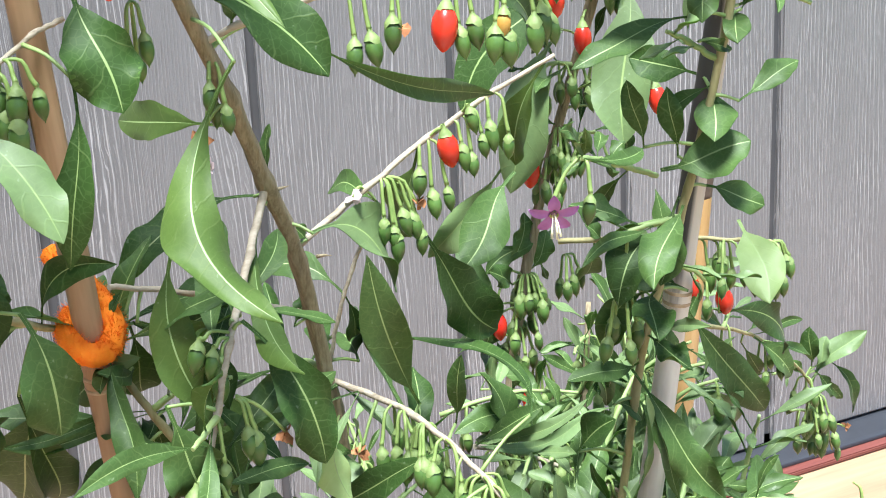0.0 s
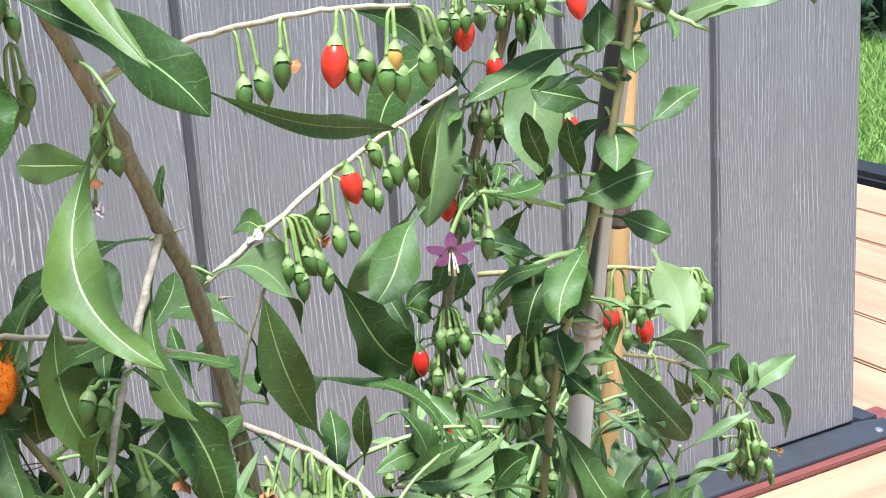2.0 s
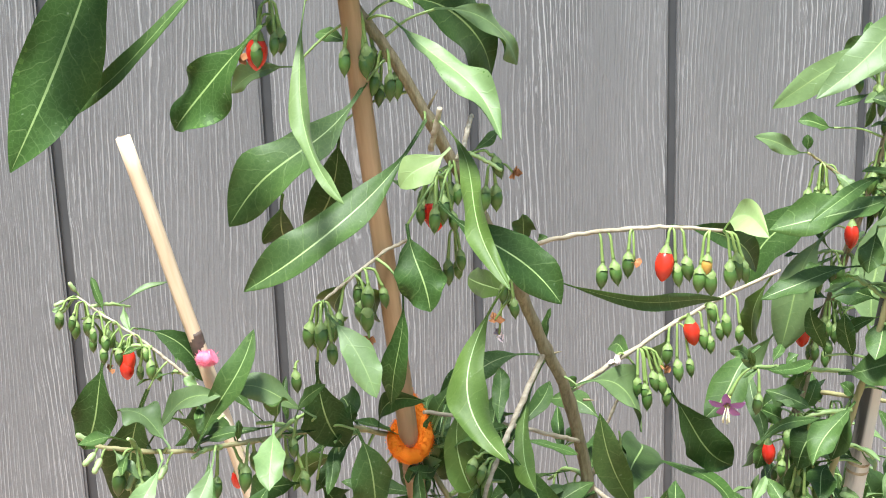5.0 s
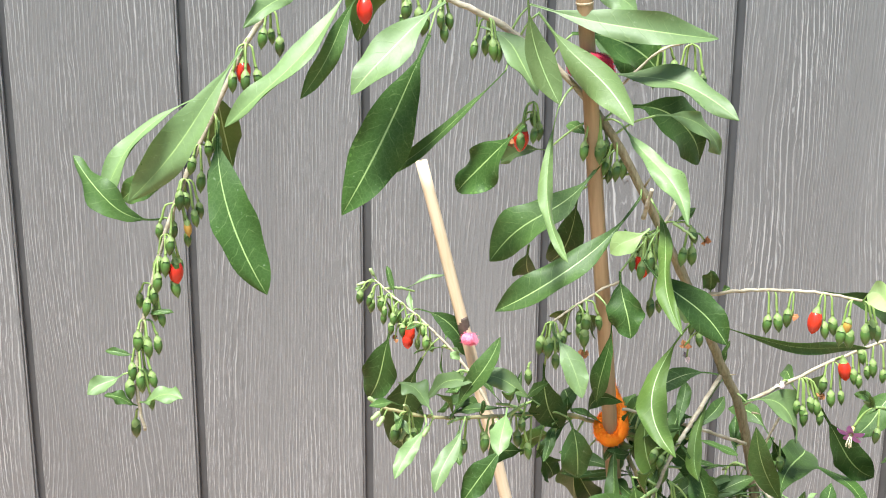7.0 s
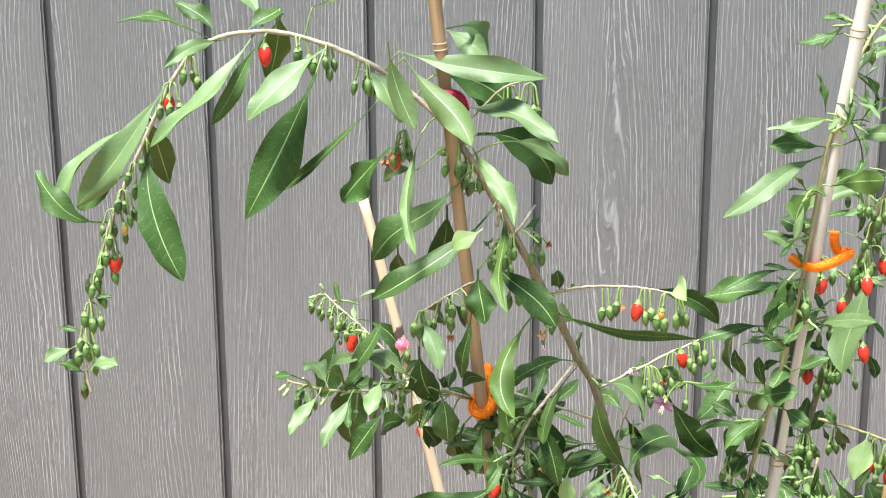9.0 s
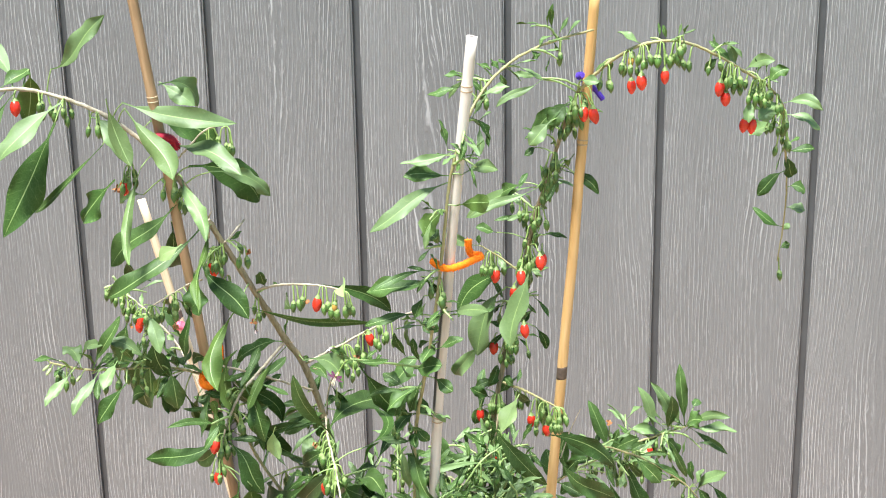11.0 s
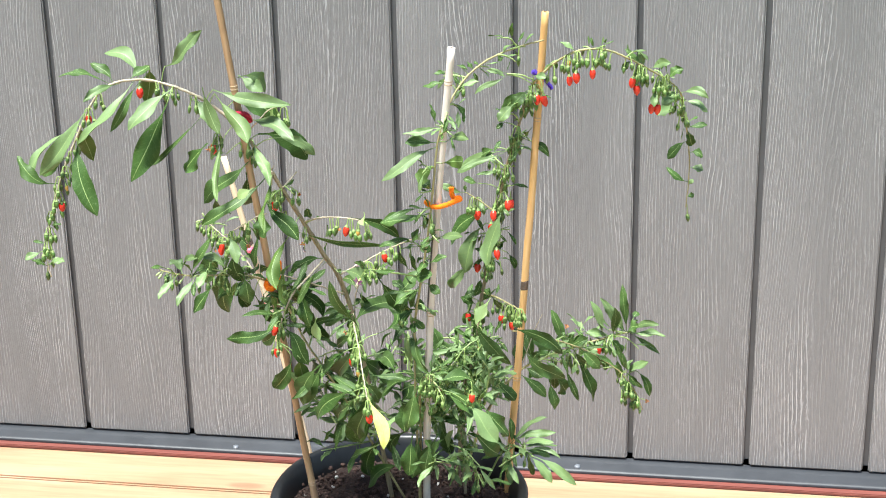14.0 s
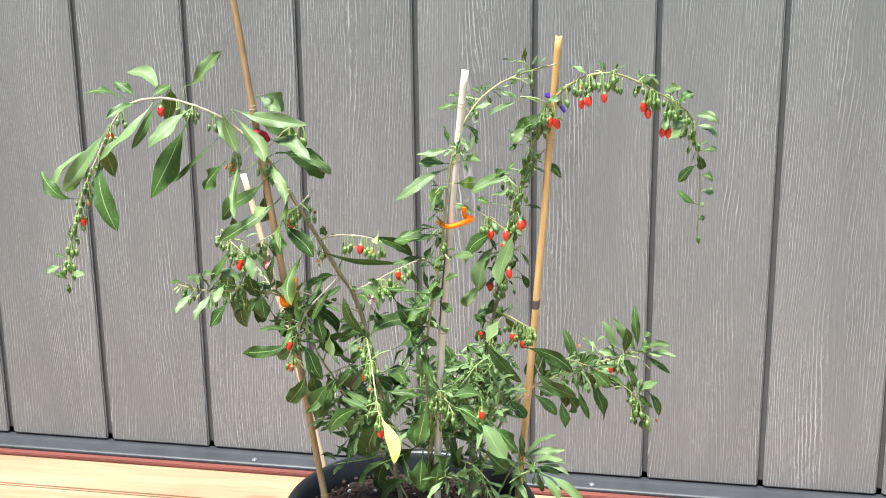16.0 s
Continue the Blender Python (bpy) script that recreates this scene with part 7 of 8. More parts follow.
leaf(b, (0.387, -0.6219, 0.5053), (0.3862, -0.6219, 0.4778), 0.0097, (-0.14, -0.99, 0), 0, 0.1, "d")
leaf(b, (0.3997, -0.6142, 0.4951), (0.4042, -0.6142, 0.4647), 0.0107, (0.37, -0.93, 0.05), 0, 0.1, "m")
leaf(b, (0.393, -0.6142, 0.5216), (0.4147, -0.6142, 0.4765), 0.0088, (0.16, -0.98, 0.08), 0, 0.1, "m")
leaf(b, (0.3184, -0.703, 0.5077), (0.2974, -0.703, 0.4987), 0.0120, (-0.25, -0.77, 0.58), 0, 0.1, "m")
leaf(b, (0.2945, -0.7282, 0.5225), (0.3188, -0.7382, 0.5153), 0.0130, (-0.07, -0.69, 0.72), 0, 0.1, "m")
leaf(b, (0.3281, -0.694, 0.4969), (0.3406, -0.674, 0.4699), 0.0214, (0.9, -0.41, 0.12), 0, 0.1, "d")
leaf(b, (0.2978, -0.723, 0.5227), (0.3133, -0.723, 0.542), 0.0129, (-0.31, -0.92, 0.25), 0, 0.1, "m")
leaf(b, (0.2879, -0.7382, 0.5205), (0.3226, -0.7382, 0.4894), 0.0143, (0.52, -0.63, 0.58), 0, 0.1, "m")
leaf(b, (0.2912, -0.7333, 0.5218), (0.2856, -0.7233, 0.5514), 0.0170, (0.33, -0.88, 0.36), 0, 0.1, "d")
leaf(b, (0.3043, -0.7127, 0.5226), (0.2934, -0.7027, 0.5586), 0.0140, (0.12, -0.95, 0.3), 0, 0.1, "m")
leaf(b, (0.3401, -0.6649, 0.5216), (0.3491, -0.6649, 0.5471), 0.0086, (-0.1, -0.99, 0.04), 0, 0.1, "m")
leaf(b, (0.3898, -0.6166, 0.5215), (0.4064, -0.6066, 0.4964), 0.0174, (0.75, -0.6, 0.26), 0, 0.1, "d")
leaf(b, (0.3788, -0.6277, 0.5072), (0.3779, -0.6077, 0.4791), 0.0137, (-0.19, -0.8, -0.57), 0, 0.1, "d")
leaf(b, (0.365, -0.6374, 0.5211), (0.3782, -0.6174, 0.4974), 0.0149, (0.91, -0.38, 0.18), 0, 0.1, "d")
leaf(b, (0.3267, -0.6813, 0.5222), (0.325, -0.6613, 0.4671), 0.0147, (-0.12, -0.93, -0.33), 0, 0.1, "d")
cluster(b, (0.3898, -0.6166, 0.5215), 4)
cluster(b, (0.3436, -0.6607, 0.5215), 3)
cluster(b, (0.3401, -0.6649, 0.5216), 3)
cluster(b, (0.3267, -0.6813, 0.5222), 3)
cluster(b, (0.3615, -0.6409, 0.5211), 3)
dried_flower(b, (0.3436, -0.6607, 0.5215), (0.3397, -0.6637, 0.5522))
dried_flower(b, (0.3366, -0.669, 0.5217), (0.3441, -0.672, 0.5055))
berry(b, (0.3758, -0.6277, 0.5212), (0.3782, -0.6307, 0.5083), "ripe")

b = shoot("branch", [(0.2863, -0.775, 0.588), (0.325, -0.755, 0.5729), (0.3661, -0.7354, 0.5524), (0.4073, -0.72, 0.5208), (0.428, -0.7142, 0.4902), (0.4367, -0.712, 0.4677)], 0.00102, 0.00054, M_BARK_YOUNG)
leaf(b, (0.4171, -0.717, 0.5089), (0.4426, -0.727, 0.5366), 0.0125, (-0.68, -0.62, 0.4), -0.1, 0.1, "l")
leaf(b, (0.427, -0.717, 0.521), (0.4451, -0.717, 0.488), 0.0106, (0.33, -0.93, 0.18), -0.1, 0.1, "d")
leaf(b, (0.3714, -0.7332, 0.549), (0.4034, -0.7332, 0.531), 0.0064, (0.42, -0.5, 0.75), 0, 0.1, "m")
leaf(b, (0.4147, -0.7188, 0.5206), (0.4127, -0.7188, 0.5425), 0.0103, (-0.6, -0.79, -0.05), 0, 0.1, "d")
leaf(b, (0.4165, -0.7188, 0.5202), (0.4239, -0.7188, 0.535), 0.0095, (-0.78, -0.5, 0.38), 0.1, 0.1, "l")
leaf(b, (0.411, -0.7188, 0.5169), (0.4002, -0.7188, 0.5269), 0.0058, (0.3, -0.9, 0.32), 0, 0.1, "m")
leaf(b, (0.4166, -0.7188, 0.5186), (0.4302, -0.7188, 0.5017), 0.0093, (0.2, -0.97, 0.16), 0, 0.1, "d")
leaf(b, (0.4194, -0.7178, 0.5161), (0.4368, -0.7178, 0.4982), 0.0060, (-0.07, -0.99, -0.07), 0, 0.1, "m")
leaf(b, (0.4142, -0.7178, 0.5129), (0.4204, -0.7178, 0.4914), 0.0089, (-0.07, -1, -0.02), 0, 0.1, "m")
leaf(b, (0.3609, -0.7376, 0.5555), (0.3916, -0.7376, 0.5566), 0.0050, (-0.02, -0.76, 0.64), 0, 0.1, "m")
leaf(b, (0.3609, -0.7376, 0.5555), (0.3857, -0.7376, 0.5293), 0.0152, (0.37, -0.86, 0.35), 0, 0.1, "m")
leaf(b, (0.3531, -0.74, 0.5545), (0.3734, -0.73, 0.531), 0.0081, (-0.09, -0.88, -0.46), 0, 0.1, "m")
leaf(b, (0.2986, -0.7730, 0.5682), (0.3457, -0.7462, 0.5185), 0.0178, (0.52, -0.85, 0.03), 0.10, 0.10, "m")
leaf(b, (0.3558, -0.74, 0.5584), (0.3724, -0.74, 0.567), 0.0069, (-0.32, -0.7, 0.63), 0, 0.1, "m")
cluster(b, (0.4296, -0.7138, 0.487), 4)
cluster(b, (0.4197, -0.7163, 0.5049), 4)
cluster(b, (0.3714, -0.7332, 0.549), 4)
cluster(b, (0.411, -0.7188, 0.5169), 3)
cluster(b, (0.4241, -0.7152, 0.4972), 4)
cluster(b, (0.4296, -0.7138, 0.487), 3)
dried_flower(b, (0.4321, -0.7131, 0.4811), (0.4411, -0.7161, 0.4809))

b = shoot("twig", [(0.2902, -0.73, 0.5173), (0.3058, -0.72, 0.5662), (0.3153, -0.715, 0.5869)], 0.00060, 0.00042, M_TWIG)

b = shoot("twig", [(0.255, -0.8, 0.4), (0.2808, -0.807, 0.4532), (0.2993, -0.819, 0.4604), (0.3167, -0.83, 0.4558)], 0.00120, 0.00075, M_GREEN_TWIG)
leaf(b, (0.2859, -0.8097, 0.4585), (0.3305, -0.8097, 0.4966), 0.0090, (-0.5, -0.63, 0.59), -0.05, 0.1, "l")
leaf(b, (0.2905, -0.8128, 0.4604), (0.341, -0.8128, 0.4792), 0.0107, (-0.23, -0.75, 0.62), -0.1, 0.1, "l")
leaf(b, (0.2993, -0.819, 0.4604), (0.3402, -0.829, 0.4739), 0.0124, (-0.38, -0.47, 0.8), -0.08, 0.1, "l")
leaf(b, (0.3059, -0.8232, 0.4595), (0.3488, -0.8332, 0.4563), 0.0060, (-0.15, -0.82, 0.56), -0.15, 0.1, "l")
leaf(b, (0.3103, -0.8259, 0.458), (0.3389, -0.8359, 0.4263), 0.0125, (0.43, -0.68, 0.6), 0, 0.1, "l")
leaf(b, (0.3167, -0.83, 0.4558), (0.3668, -0.83, 0.4219), 0.0118, (0.37, -0.75, 0.55), -0.03, 0.1, "l")
leaf(b, (0.2971, -0.8175, 0.4603), (0.3097, -0.8375, 0.4575), 0.0100, (-0.16, -0.24, 0.96), 0, 0.1, "l")
leaf(b, (0.2905, -0.8128, 0.4604), (0.2876, -0.8128, 0.4948), 0.0083, (0.39, -0.92, 0.03), 0, 0.1, "m")
leaf(b, (0.3015, -0.8204, 0.4603), (0.3335, -0.8004, 0.4411), 0.0114, (0.64, -0.37, 0.68), 0, 0.1, "m")
leaf(b, (0.3103, -0.8259, 0.458), (0.3142, -0.8059, 0.42), 0.0085, (0.01, -0.89, -0.46), 0, 0.1, "m")
leaf(b, (0.277, -0.8083, 0.47), (0.2669, -0.8083, 0.4985), 0.0148, (0.31, -0.94, 0.11), 0, 0.1, "m")
cluster(b, (0.2883, -0.8112, 0.4597), 3)
cluster(b, (0.3081, -0.8246, 0.4588), 2)

b = shoot("branch", [(0.112, -0.833, 0.625), (0.1218, -0.8734, 0.6252), (0.1322, -0.9006, 0.6111), (0.1413, -0.925, 0.5907), (0.1511, -0.95, 0.5715)], 0.00108, 0.00060, M_TWIG)
leaf(b, (0.124, -0.8734, 0.6283), (0.1008, -0.8934, 0.6846), 0.0141, (0.14, -0.95, -0.28), -0.06, 0.08, "m")
leaf(b, (0.1298, -0.8847, 0.6244), (0.1274, -0.8947, 0.6504), 0.0070, (-0.68, -0.66, -0.32), 0, 0.05, "d")
leaf(b, (0.1499, -0.9469, 0.5739), (0.1707, -0.9669, 0.5223), 0.0155, (0.26, -0.86, 0.44), -0.08, 0.12, "y")
leaf(b, (0.1461, -0.9375, 0.581), (0.1264, -0.9075, 0.4998), 0.0254, (0.15, -0.92, -0.37), 0, 0.1, "d")
leaf(b, (0.1511, -0.95, 0.5715), (0.133, -0.92, 0.5119), 0.0239, (-0.42, -0.85, -0.3), 0, 0.1, "d")
leaf(b, (0.1332, -0.9406, 0.5761), (0.0874, -0.9206, 0.531), 0.0215, (-0.54, -0.82, 0.18), 0.1, 0.1, "d")
leaf(b, (0.1345, -0.9469, 0.5689), (0.11, -0.9169, 0.531), 0.0198, (-0.8, -0.6, 0.04), 0, 0.1, "d")
leaf(b, (0.1205, -0.869, 0.6259), (0.1487, -0.779, 0.6186), 0.0256, (0.48, -0.08, 0.88), -0.05, 0.1, "m")
leaf(b, (0.1518, -0.8912, 0.6242), (0.1399, -0.8012, 0.6221), 0.0104, (0.24, 0.05, 0.97), 0.2, 0.1, "d")
leaf(b, (0.1155, -0.9038, 0.6053), (0.061, -0.8138, 0.5577), 0.0248, (-0.87, -0.35, 0.35), -0.2, 0.1, "d")
leaf(b, (0.1132, -0.8381, 0.6251), (0.0739, -0.8181, 0.6012), 0.0194, (-0.62, -0.5, 0.6), 0, 0.1, "m")
leaf(b, (0.1156, -0.8487, 0.6257), (0.052, -0.8387, 0.5973), 0.0092, (-0.28, -0.91, 0.3), 0.1, 0.1, "m")
leaf(b, (0.131, -0.8974, 0.6133), (0.0896, -0.8074, 0.5293), 0.0223, (-0.76, -0.59, -0.26), 0, 0.1, "m")
leaf(b, (0.1437, -0.9312, 0.5858), (0.1546, -0.9112, 0.551), 0.0149, (0.9, -0.44, 0.03), 0, 0.1, "m")
leaf(b, (0.1357, -0.9099, 0.6039), (0.1342, -0.8199, 0.545), 0.0214, (0.97, -0.13, -0.22), 0, 0.1, "d")
leaf(b, (0.127, -0.888, 0.6195), (0.0973, -0.858, 0.5938), 0.0114, (-0.78, -0.59, 0.21), 0, 0.1, "d")
leaf(b, (0.1156, -0.8487, 0.6257), (0.091, -0.8687, 0.6065), 0.0048, (-0.41, -0.32, 0.86), 0, 0.1, "l")
leaf(b, (0.1132, -0.8381, 0.6251), (0.1225, -0.8581, 0.6107), 0.0053, (0.17, -0.52, 0.84), 0, 0.1, "l")
leaf(b, (0.1104, -0.8592, 0.6105), (0.1071, -0.8292, 0.5953), 0.0101, (-0.78, 0.21, 0.59), 0, 0.1, "m")
berry(b, (0.1284, -0.8912, 0.6175), (0.1225, -0.8942, 0.5909), "ripe")
berry(b, (0.1511, -0.95, 0.5715), (0.1532, -0.953, 0.5508), "ripe")
berry(b, (0.1334, -0.9038, 0.6089), (0.1317, -0.9068, 0.5817), "unripe")
berry(b, (0.1357, -0.9099, 0.6039), (0.1333, -0.9129, 0.5845), "turning")
cluster(b, (0.1257, -0.8847, 0.6213), 3)
cluster(b, (0.131, -0.8974, 0.6133), 6)
cluster(b, (0.1413, -0.925, 0.5907), 4)
cluster(b, (0.1461, -0.9375, 0.581), 5)
cluster(b, (0.1511, -0.95, 0.5715), 4)
cluster(b, (0.1231, -0.8775, 0.6242), 3)
cluster(b, (0.1205, -0.869, 0.6259), 5)
cluster(b, (0.1231, -0.8775, 0.6242), 5)
cluster(b, (0.1193, -0.8642, 0.6262), 3)
cluster(b, (0.1322, -0.9006, 0.6111), 4)
dried_flower(b, (0.1105, -0.8592, 0.6123), (0.1082, -0.8622, 0.6119))

b = shoot("branch", [(0.176, -0.81, 0.5758), (0.2015, -0.802, 0.5626), (0.2252, -0.8, 0.5479), (0.2544, -0.8, 0.528)], 0.00108, 0.00072, M_TWIG)
leaf(b, (0.222, -0.8001, 0.55), (0.2087, -0.8201, 0.5473), 0.0130, (0, -0.14, 0.99), 0, 0.1, "m")
leaf(b, (0.2357, -0.7999, 0.5408), (0.26, -0.7799, 0.5215), 0.0099, (0.69, -0.72, 0.12), 0, 0.1, "m")
leaf(b, (0.176, -0.81, 0.5758), (0.1928, -0.83, 0.5946), 0.0096, (-0.77, -0.06, 0.63), 0.05, 0.1, "m")
leaf(b, (0.1792, -0.809, 0.5742), (0.2058, -0.839, 0.5979), 0.0061, (-0.82, -0.47, 0.33), 0.08, 0.1, "l")
leaf(b, (0.2467, -0.7999, 0.5703), (0.173, -0.8199, 0.5805), 0.0064, (0.29, -0.76, 0.59), -0.05, 0.1, "l")
leaf(b, (0.2015, -0.802, 0.5626), (0.2095, -0.772, 0.5667), 0.0085, (-0.07, -0.12, 0.99), 0, 0.1, "m")
cluster(b, (0.1856, -0.8067, 0.5709), 4)
cluster(b, (0.2015, -0.802, 0.5626), 4)
cluster(b, (0.222, -0.8001, 0.55), 4)
cluster(b, (0.2074, -0.801, 0.5592), 4)

b = shoot("stem", [(0.185, -0.845, 0.395), (0.1915, -0.864, 0.4826), (0.1945, -0.879, 0.542), (0.2004, -0.891, 0.5728), (0.2119, -0.904, 0.5779), (0.226, -0.915, 0.5714)], 0.00163, 0.00095, M_BARK_YOUNG)
leaf(b, (0.2188, -0.9096, 0.5754), (0.254, -0.9296, 0.5258), 0.0108, (0.65, -0.43, 0.63), -0.25, 0.15, "l")
leaf(b, (0.2524, -0.915, 0.5597), (0.2878, -0.925, 0.518), 0.0232, (0.35, -0.8, 0.49), 0.02, 0.08, "l")
leaf(b, (0.2687, -0.915, 0.5575), (0.2975, -0.905, 0.5161), 0.0217, (0.72, -0.6, 0.35), 0.05, 0.1, "d")
leaf(b, (0.256, -0.915, 0.5259), (0.2848, -0.895, 0.4894), 0.0200, (0.73, -0.65, 0.22), 0.05, 0.1, "d")
leaf(b, (0.2131, -0.8661, 0.4961), (0.1945, -0.8661, 0.4405), 0.0240, (-0.11, -0.99, 0.04), 0.05, 0.08, "m")
leaf(b, (0.2173, -0.87, 0.5125), (0.2212, -0.85, 0.4638), 0.0171, (0.26, -0.9, -0.35), 0, 0.1, "d")
leaf(b, (0.192, -0.8661, 0.4916), (0.1832, -0.8761, 0.4432), 0.0225, (0.09, -0.98, 0.19), 0, 0.08, "m")
leaf(b, (0.1962, -0.8837, 0.5568), (0.1792, -0.8937, 0.5086), 0.0241, (-0.17, -0.95, 0.26), 0.05, 0.08, "d")
leaf(b, (0.226, -0.915, 0.5714), (0.2684, -0.905, 0.5359), 0.0220, (0.61, -0.54, 0.58), 0, 0.1, "m")
leaf(b, (0.2224, -0.9123, 0.5733), (0.2537, -0.8923, 0.5462), 0.0184, (0.7, -0.64, 0.33), 0, 0.1, "m")
leaf(b, (0.217, -0.9083, 0.5763), (0.2563, -0.8883, 0.5721), 0.0171, (0.31, -0.42, 0.85), -0.1, 0.1, "m")
leaf(b, (0.2016, -0.8926, 0.5747), (0.148, -0.8826, 0.5412), 0.0172, (-0.54, -0.43, 0.73), 0.1, 0.1, "m")
leaf(b, (0.2042, -0.8959, 0.5771), (0.188, -0.8959, 0.6216), 0.0089, (0.2, -0.98, 0.07), 0, 0.1, "m")
leaf(b, (0.1868, -0.8926, 0.5863), (0.185, -0.9026, 0.6274), 0.0092, (0.52, -0.83, -0.18), 0, 0.1, "l")
leaf(b, (0.1498, -0.8661, 0.4876), (0.1222, -0.8261, 0.4158), 0.0203, (-0.19, -0.89, -0.42), 0.1, 0.1, "d")
leaf(b, (0.1673, -0.8572, 0.4484), (0.1224, -0.8372, 0.4064), 0.0200, (-0.68, -0.59, 0.44), 0.1, 0.1, "m")
leaf(b, (0.1771, -0.8681, 0.4978), (0.151, -0.8281, 0.4475), 0.0207, (-0.54, -0.77, -0.33), 0.1, 0.1, "d")
leaf(b, (0.1744, -0.8822, 0.5534), (0.1436, -0.8322, 0.5437), 0.0247, (-0.42, -0.08, 0.9), 0.1, 0.1, "d")
leaf(b, (0.1698, -0.8895, 0.577), (0.1368, -0.8295, 0.567), 0.0199, (-0.53, -0.15, 0.83), 0.1, 0.1, "m")
leaf(b, (0.1665, -0.8773, 0.5367), (0.1708, -0.8173, 0.5355), 0.0173, (0.43, -0.01, 0.9), 0.1, 0.1, "d")
cluster(b, (0.2028, -0.8942, 0.5761), 6)
cluster(b, (0.2072, -0.8992, 0.5779), 6)
cluster(b, (0.2152, -0.9069, 0.5771), 6)
cluster(b, (0.2224, -0.9123, 0.5733), 5)
cluster(b, (0.194, -0.8773, 0.5361), 3)
cluster(b, (0.2575, -0.915, 0.5736), 3)
berry(b, (0.2575, -0.915, 0.5837), (0.2592, -0.918, 0.565), "ripe")

b = shoot("stem", [(0.235, -0.815, 0.395), (0.2265, -0.801, 0.4624), (0.2329, -0.79, 0.5257), (0.2418, -0.781, 0.5704), (0.2484, -0.775, 0.6058)], 0.00192, 0.00104, M_BARK)
leaf(b, (0.2418, -0.781, 0.5704), (0.2017, -0.781, 0.5621), 0.0097, (-0.12, -0.82, 0.56), 0, 0.1, "m")
leaf(b, (0.2468, -0.7764, 0.5972), (0.2553, -0.7764, 0.5601), 0.0137, (0.04, -1, 0.01), 0, 0.1, "m")
cluster(b, (0.2397, -0.783, 0.5604), 4)
cluster(b, (0.246, -0.7771, 0.593), 4)
leaf(b, (0.235, -0.7875, 0.5384), (0.2029, -0.7875, 0.5721), 0.0207, (0.42, -0.81, 0.4), 0.1, 0.1, "m")
leaf(b, (0.2339, -0.7888, 0.5322), (0.2639, -0.7888, 0.5477), 0.0186, (-0.28, -0.8, 0.54), 0.1, 0.1, "m")
leaf(b, (0.2228, -0.7852, 0.5507), (0.2567, -0.7852, 0.5566), 0.0177, (-0.14, -0.58, 0.81), 0.1, 0.1, "m")
leaf(b, (0.2408, -0.782, 0.5654), (0.2731, -0.782, 0.5382), 0.0139, (0.4, -0.79, 0.47), 0.1, 0.1, "m")
leaf(b, (0.2225, -0.783, 0.5643), (0.1816, -0.783, 0.5689), 0.0115, (0.08, -0.72, 0.69), 0.1, 0.1, "m")
leaf(b, (0.257, -0.7875, 0.5323), (0.2399, -0.7875, 0.487), 0.0191, (-0.38, -0.91, 0.14), 0.1, 0.1, "d")
leaf(b, (0.2705, -0.7875, 0.5332), (0.2909, -0.7875, 0.5055), 0.0181, (0.59, -0.68, 0.43), 0.1, 0.1, "d")
leaf(b, (0.2582, -0.7952, 0.4919), (0.2753, -0.7952, 0.4413), 0.0164, (0.3, -0.95, 0.1), 0.1, 0.1, "d")
leaf(b, (0.2024, -0.7852, 0.5566), (0.1925, -0.7852, 0.5921), 0.0134, (0.28, -0.96, 0.08), 0.1, 0.1, "m")
dress(300, [(0.15, -0.835, 0.395), (0.129, -0.829, 0.516), (0.113, -0.834, 0.614), (0.1, -0.844, 0.669), (0.088, -0.855, 0.698), (0.076, -0.865, 0.726), (0.06, -0.873, 0.76), (0.041, -0.882, 0.799), (0.027, -0.884, 0.824), (0.016, -0.886, 0.842)], 0.05, 0.28, 4, 0.035, 5, 0.042, "mmd", 0.1)
dress(310, [(0.087, -0.856, 0.697), (0.075, -0.872, 0.685), (0.065, -0.887, 0.675), (0.059, -0.895, 0.668), (0.053, -0.901, 0.654), (0.047, -0.907, 0.637), (0.045, -0.914, 0.618)], 0.3, 1, 4, 0.018, 3, 0.036, "mmd", 0.15)
dress(311, [(0.165, -0.835, 0.395), (0.114, -0.85, 0.504), (0.085, -0.865, 0.566), (0.064, -0.874, 0.607), (0.048, -0.868, 0.638), (0.038, -0.863, 0.655), (0.028, -0.864, 0.668), (0.011, -0.875, 0.679), (-0.009, -0.89, 0.686), (-0.032, -0.896, 0.686), (-0.053, -0.897, 0.686), (-0.071, -0.9, 0.688), (-0.087, -0.902, 0.693)], 0.05, 0.33, 5, 0.035, 5, 0.045, "mmd", 0.1)
dress(351, [(0.165, -0.835, 0.395), (0.114, -0.85, 0.504), (0.085, -0.865, 0.566), (0.064, -0.874, 0.607), (0.048, -0.868, 0.638), (0.038, -0.863, 0.655), (0.028, -0.864, 0.668), (0.011, -0.875, 0.679), (-0.009, -0.89, 0.686), (-0.032, -0.896, 0.686), (-0.053, -0.897, 0.686), (-0.071, -0.9, 0.688), (-0.087, -0.902, 0.693)], 0.5, 0.98, 5, 0.016, 3, 0.028, "mml", 0.15)
dress(391, [(0.165, -0.835, 0.395), (0.114, -0.85, 0.504), (0.085, -0.865, 0.566), (0.064, -0.874, 0.607), (0.048, -0.868, 0.638), (0.038, -0.863, 0.655), (0.028, -0.864, 0.668), (0.011, -0.875, 0.679), (-0.009, -0.89, 0.686), (-0.032, -0.896, 0.686), (-0.053, -0.897, 0.686), (-0.071, -0.9, 0.688), (-0.087, -0.902, 0.693)], 0.33, 0.5, 3, 0.022, 4, 0.04, "mmd", 0.1)
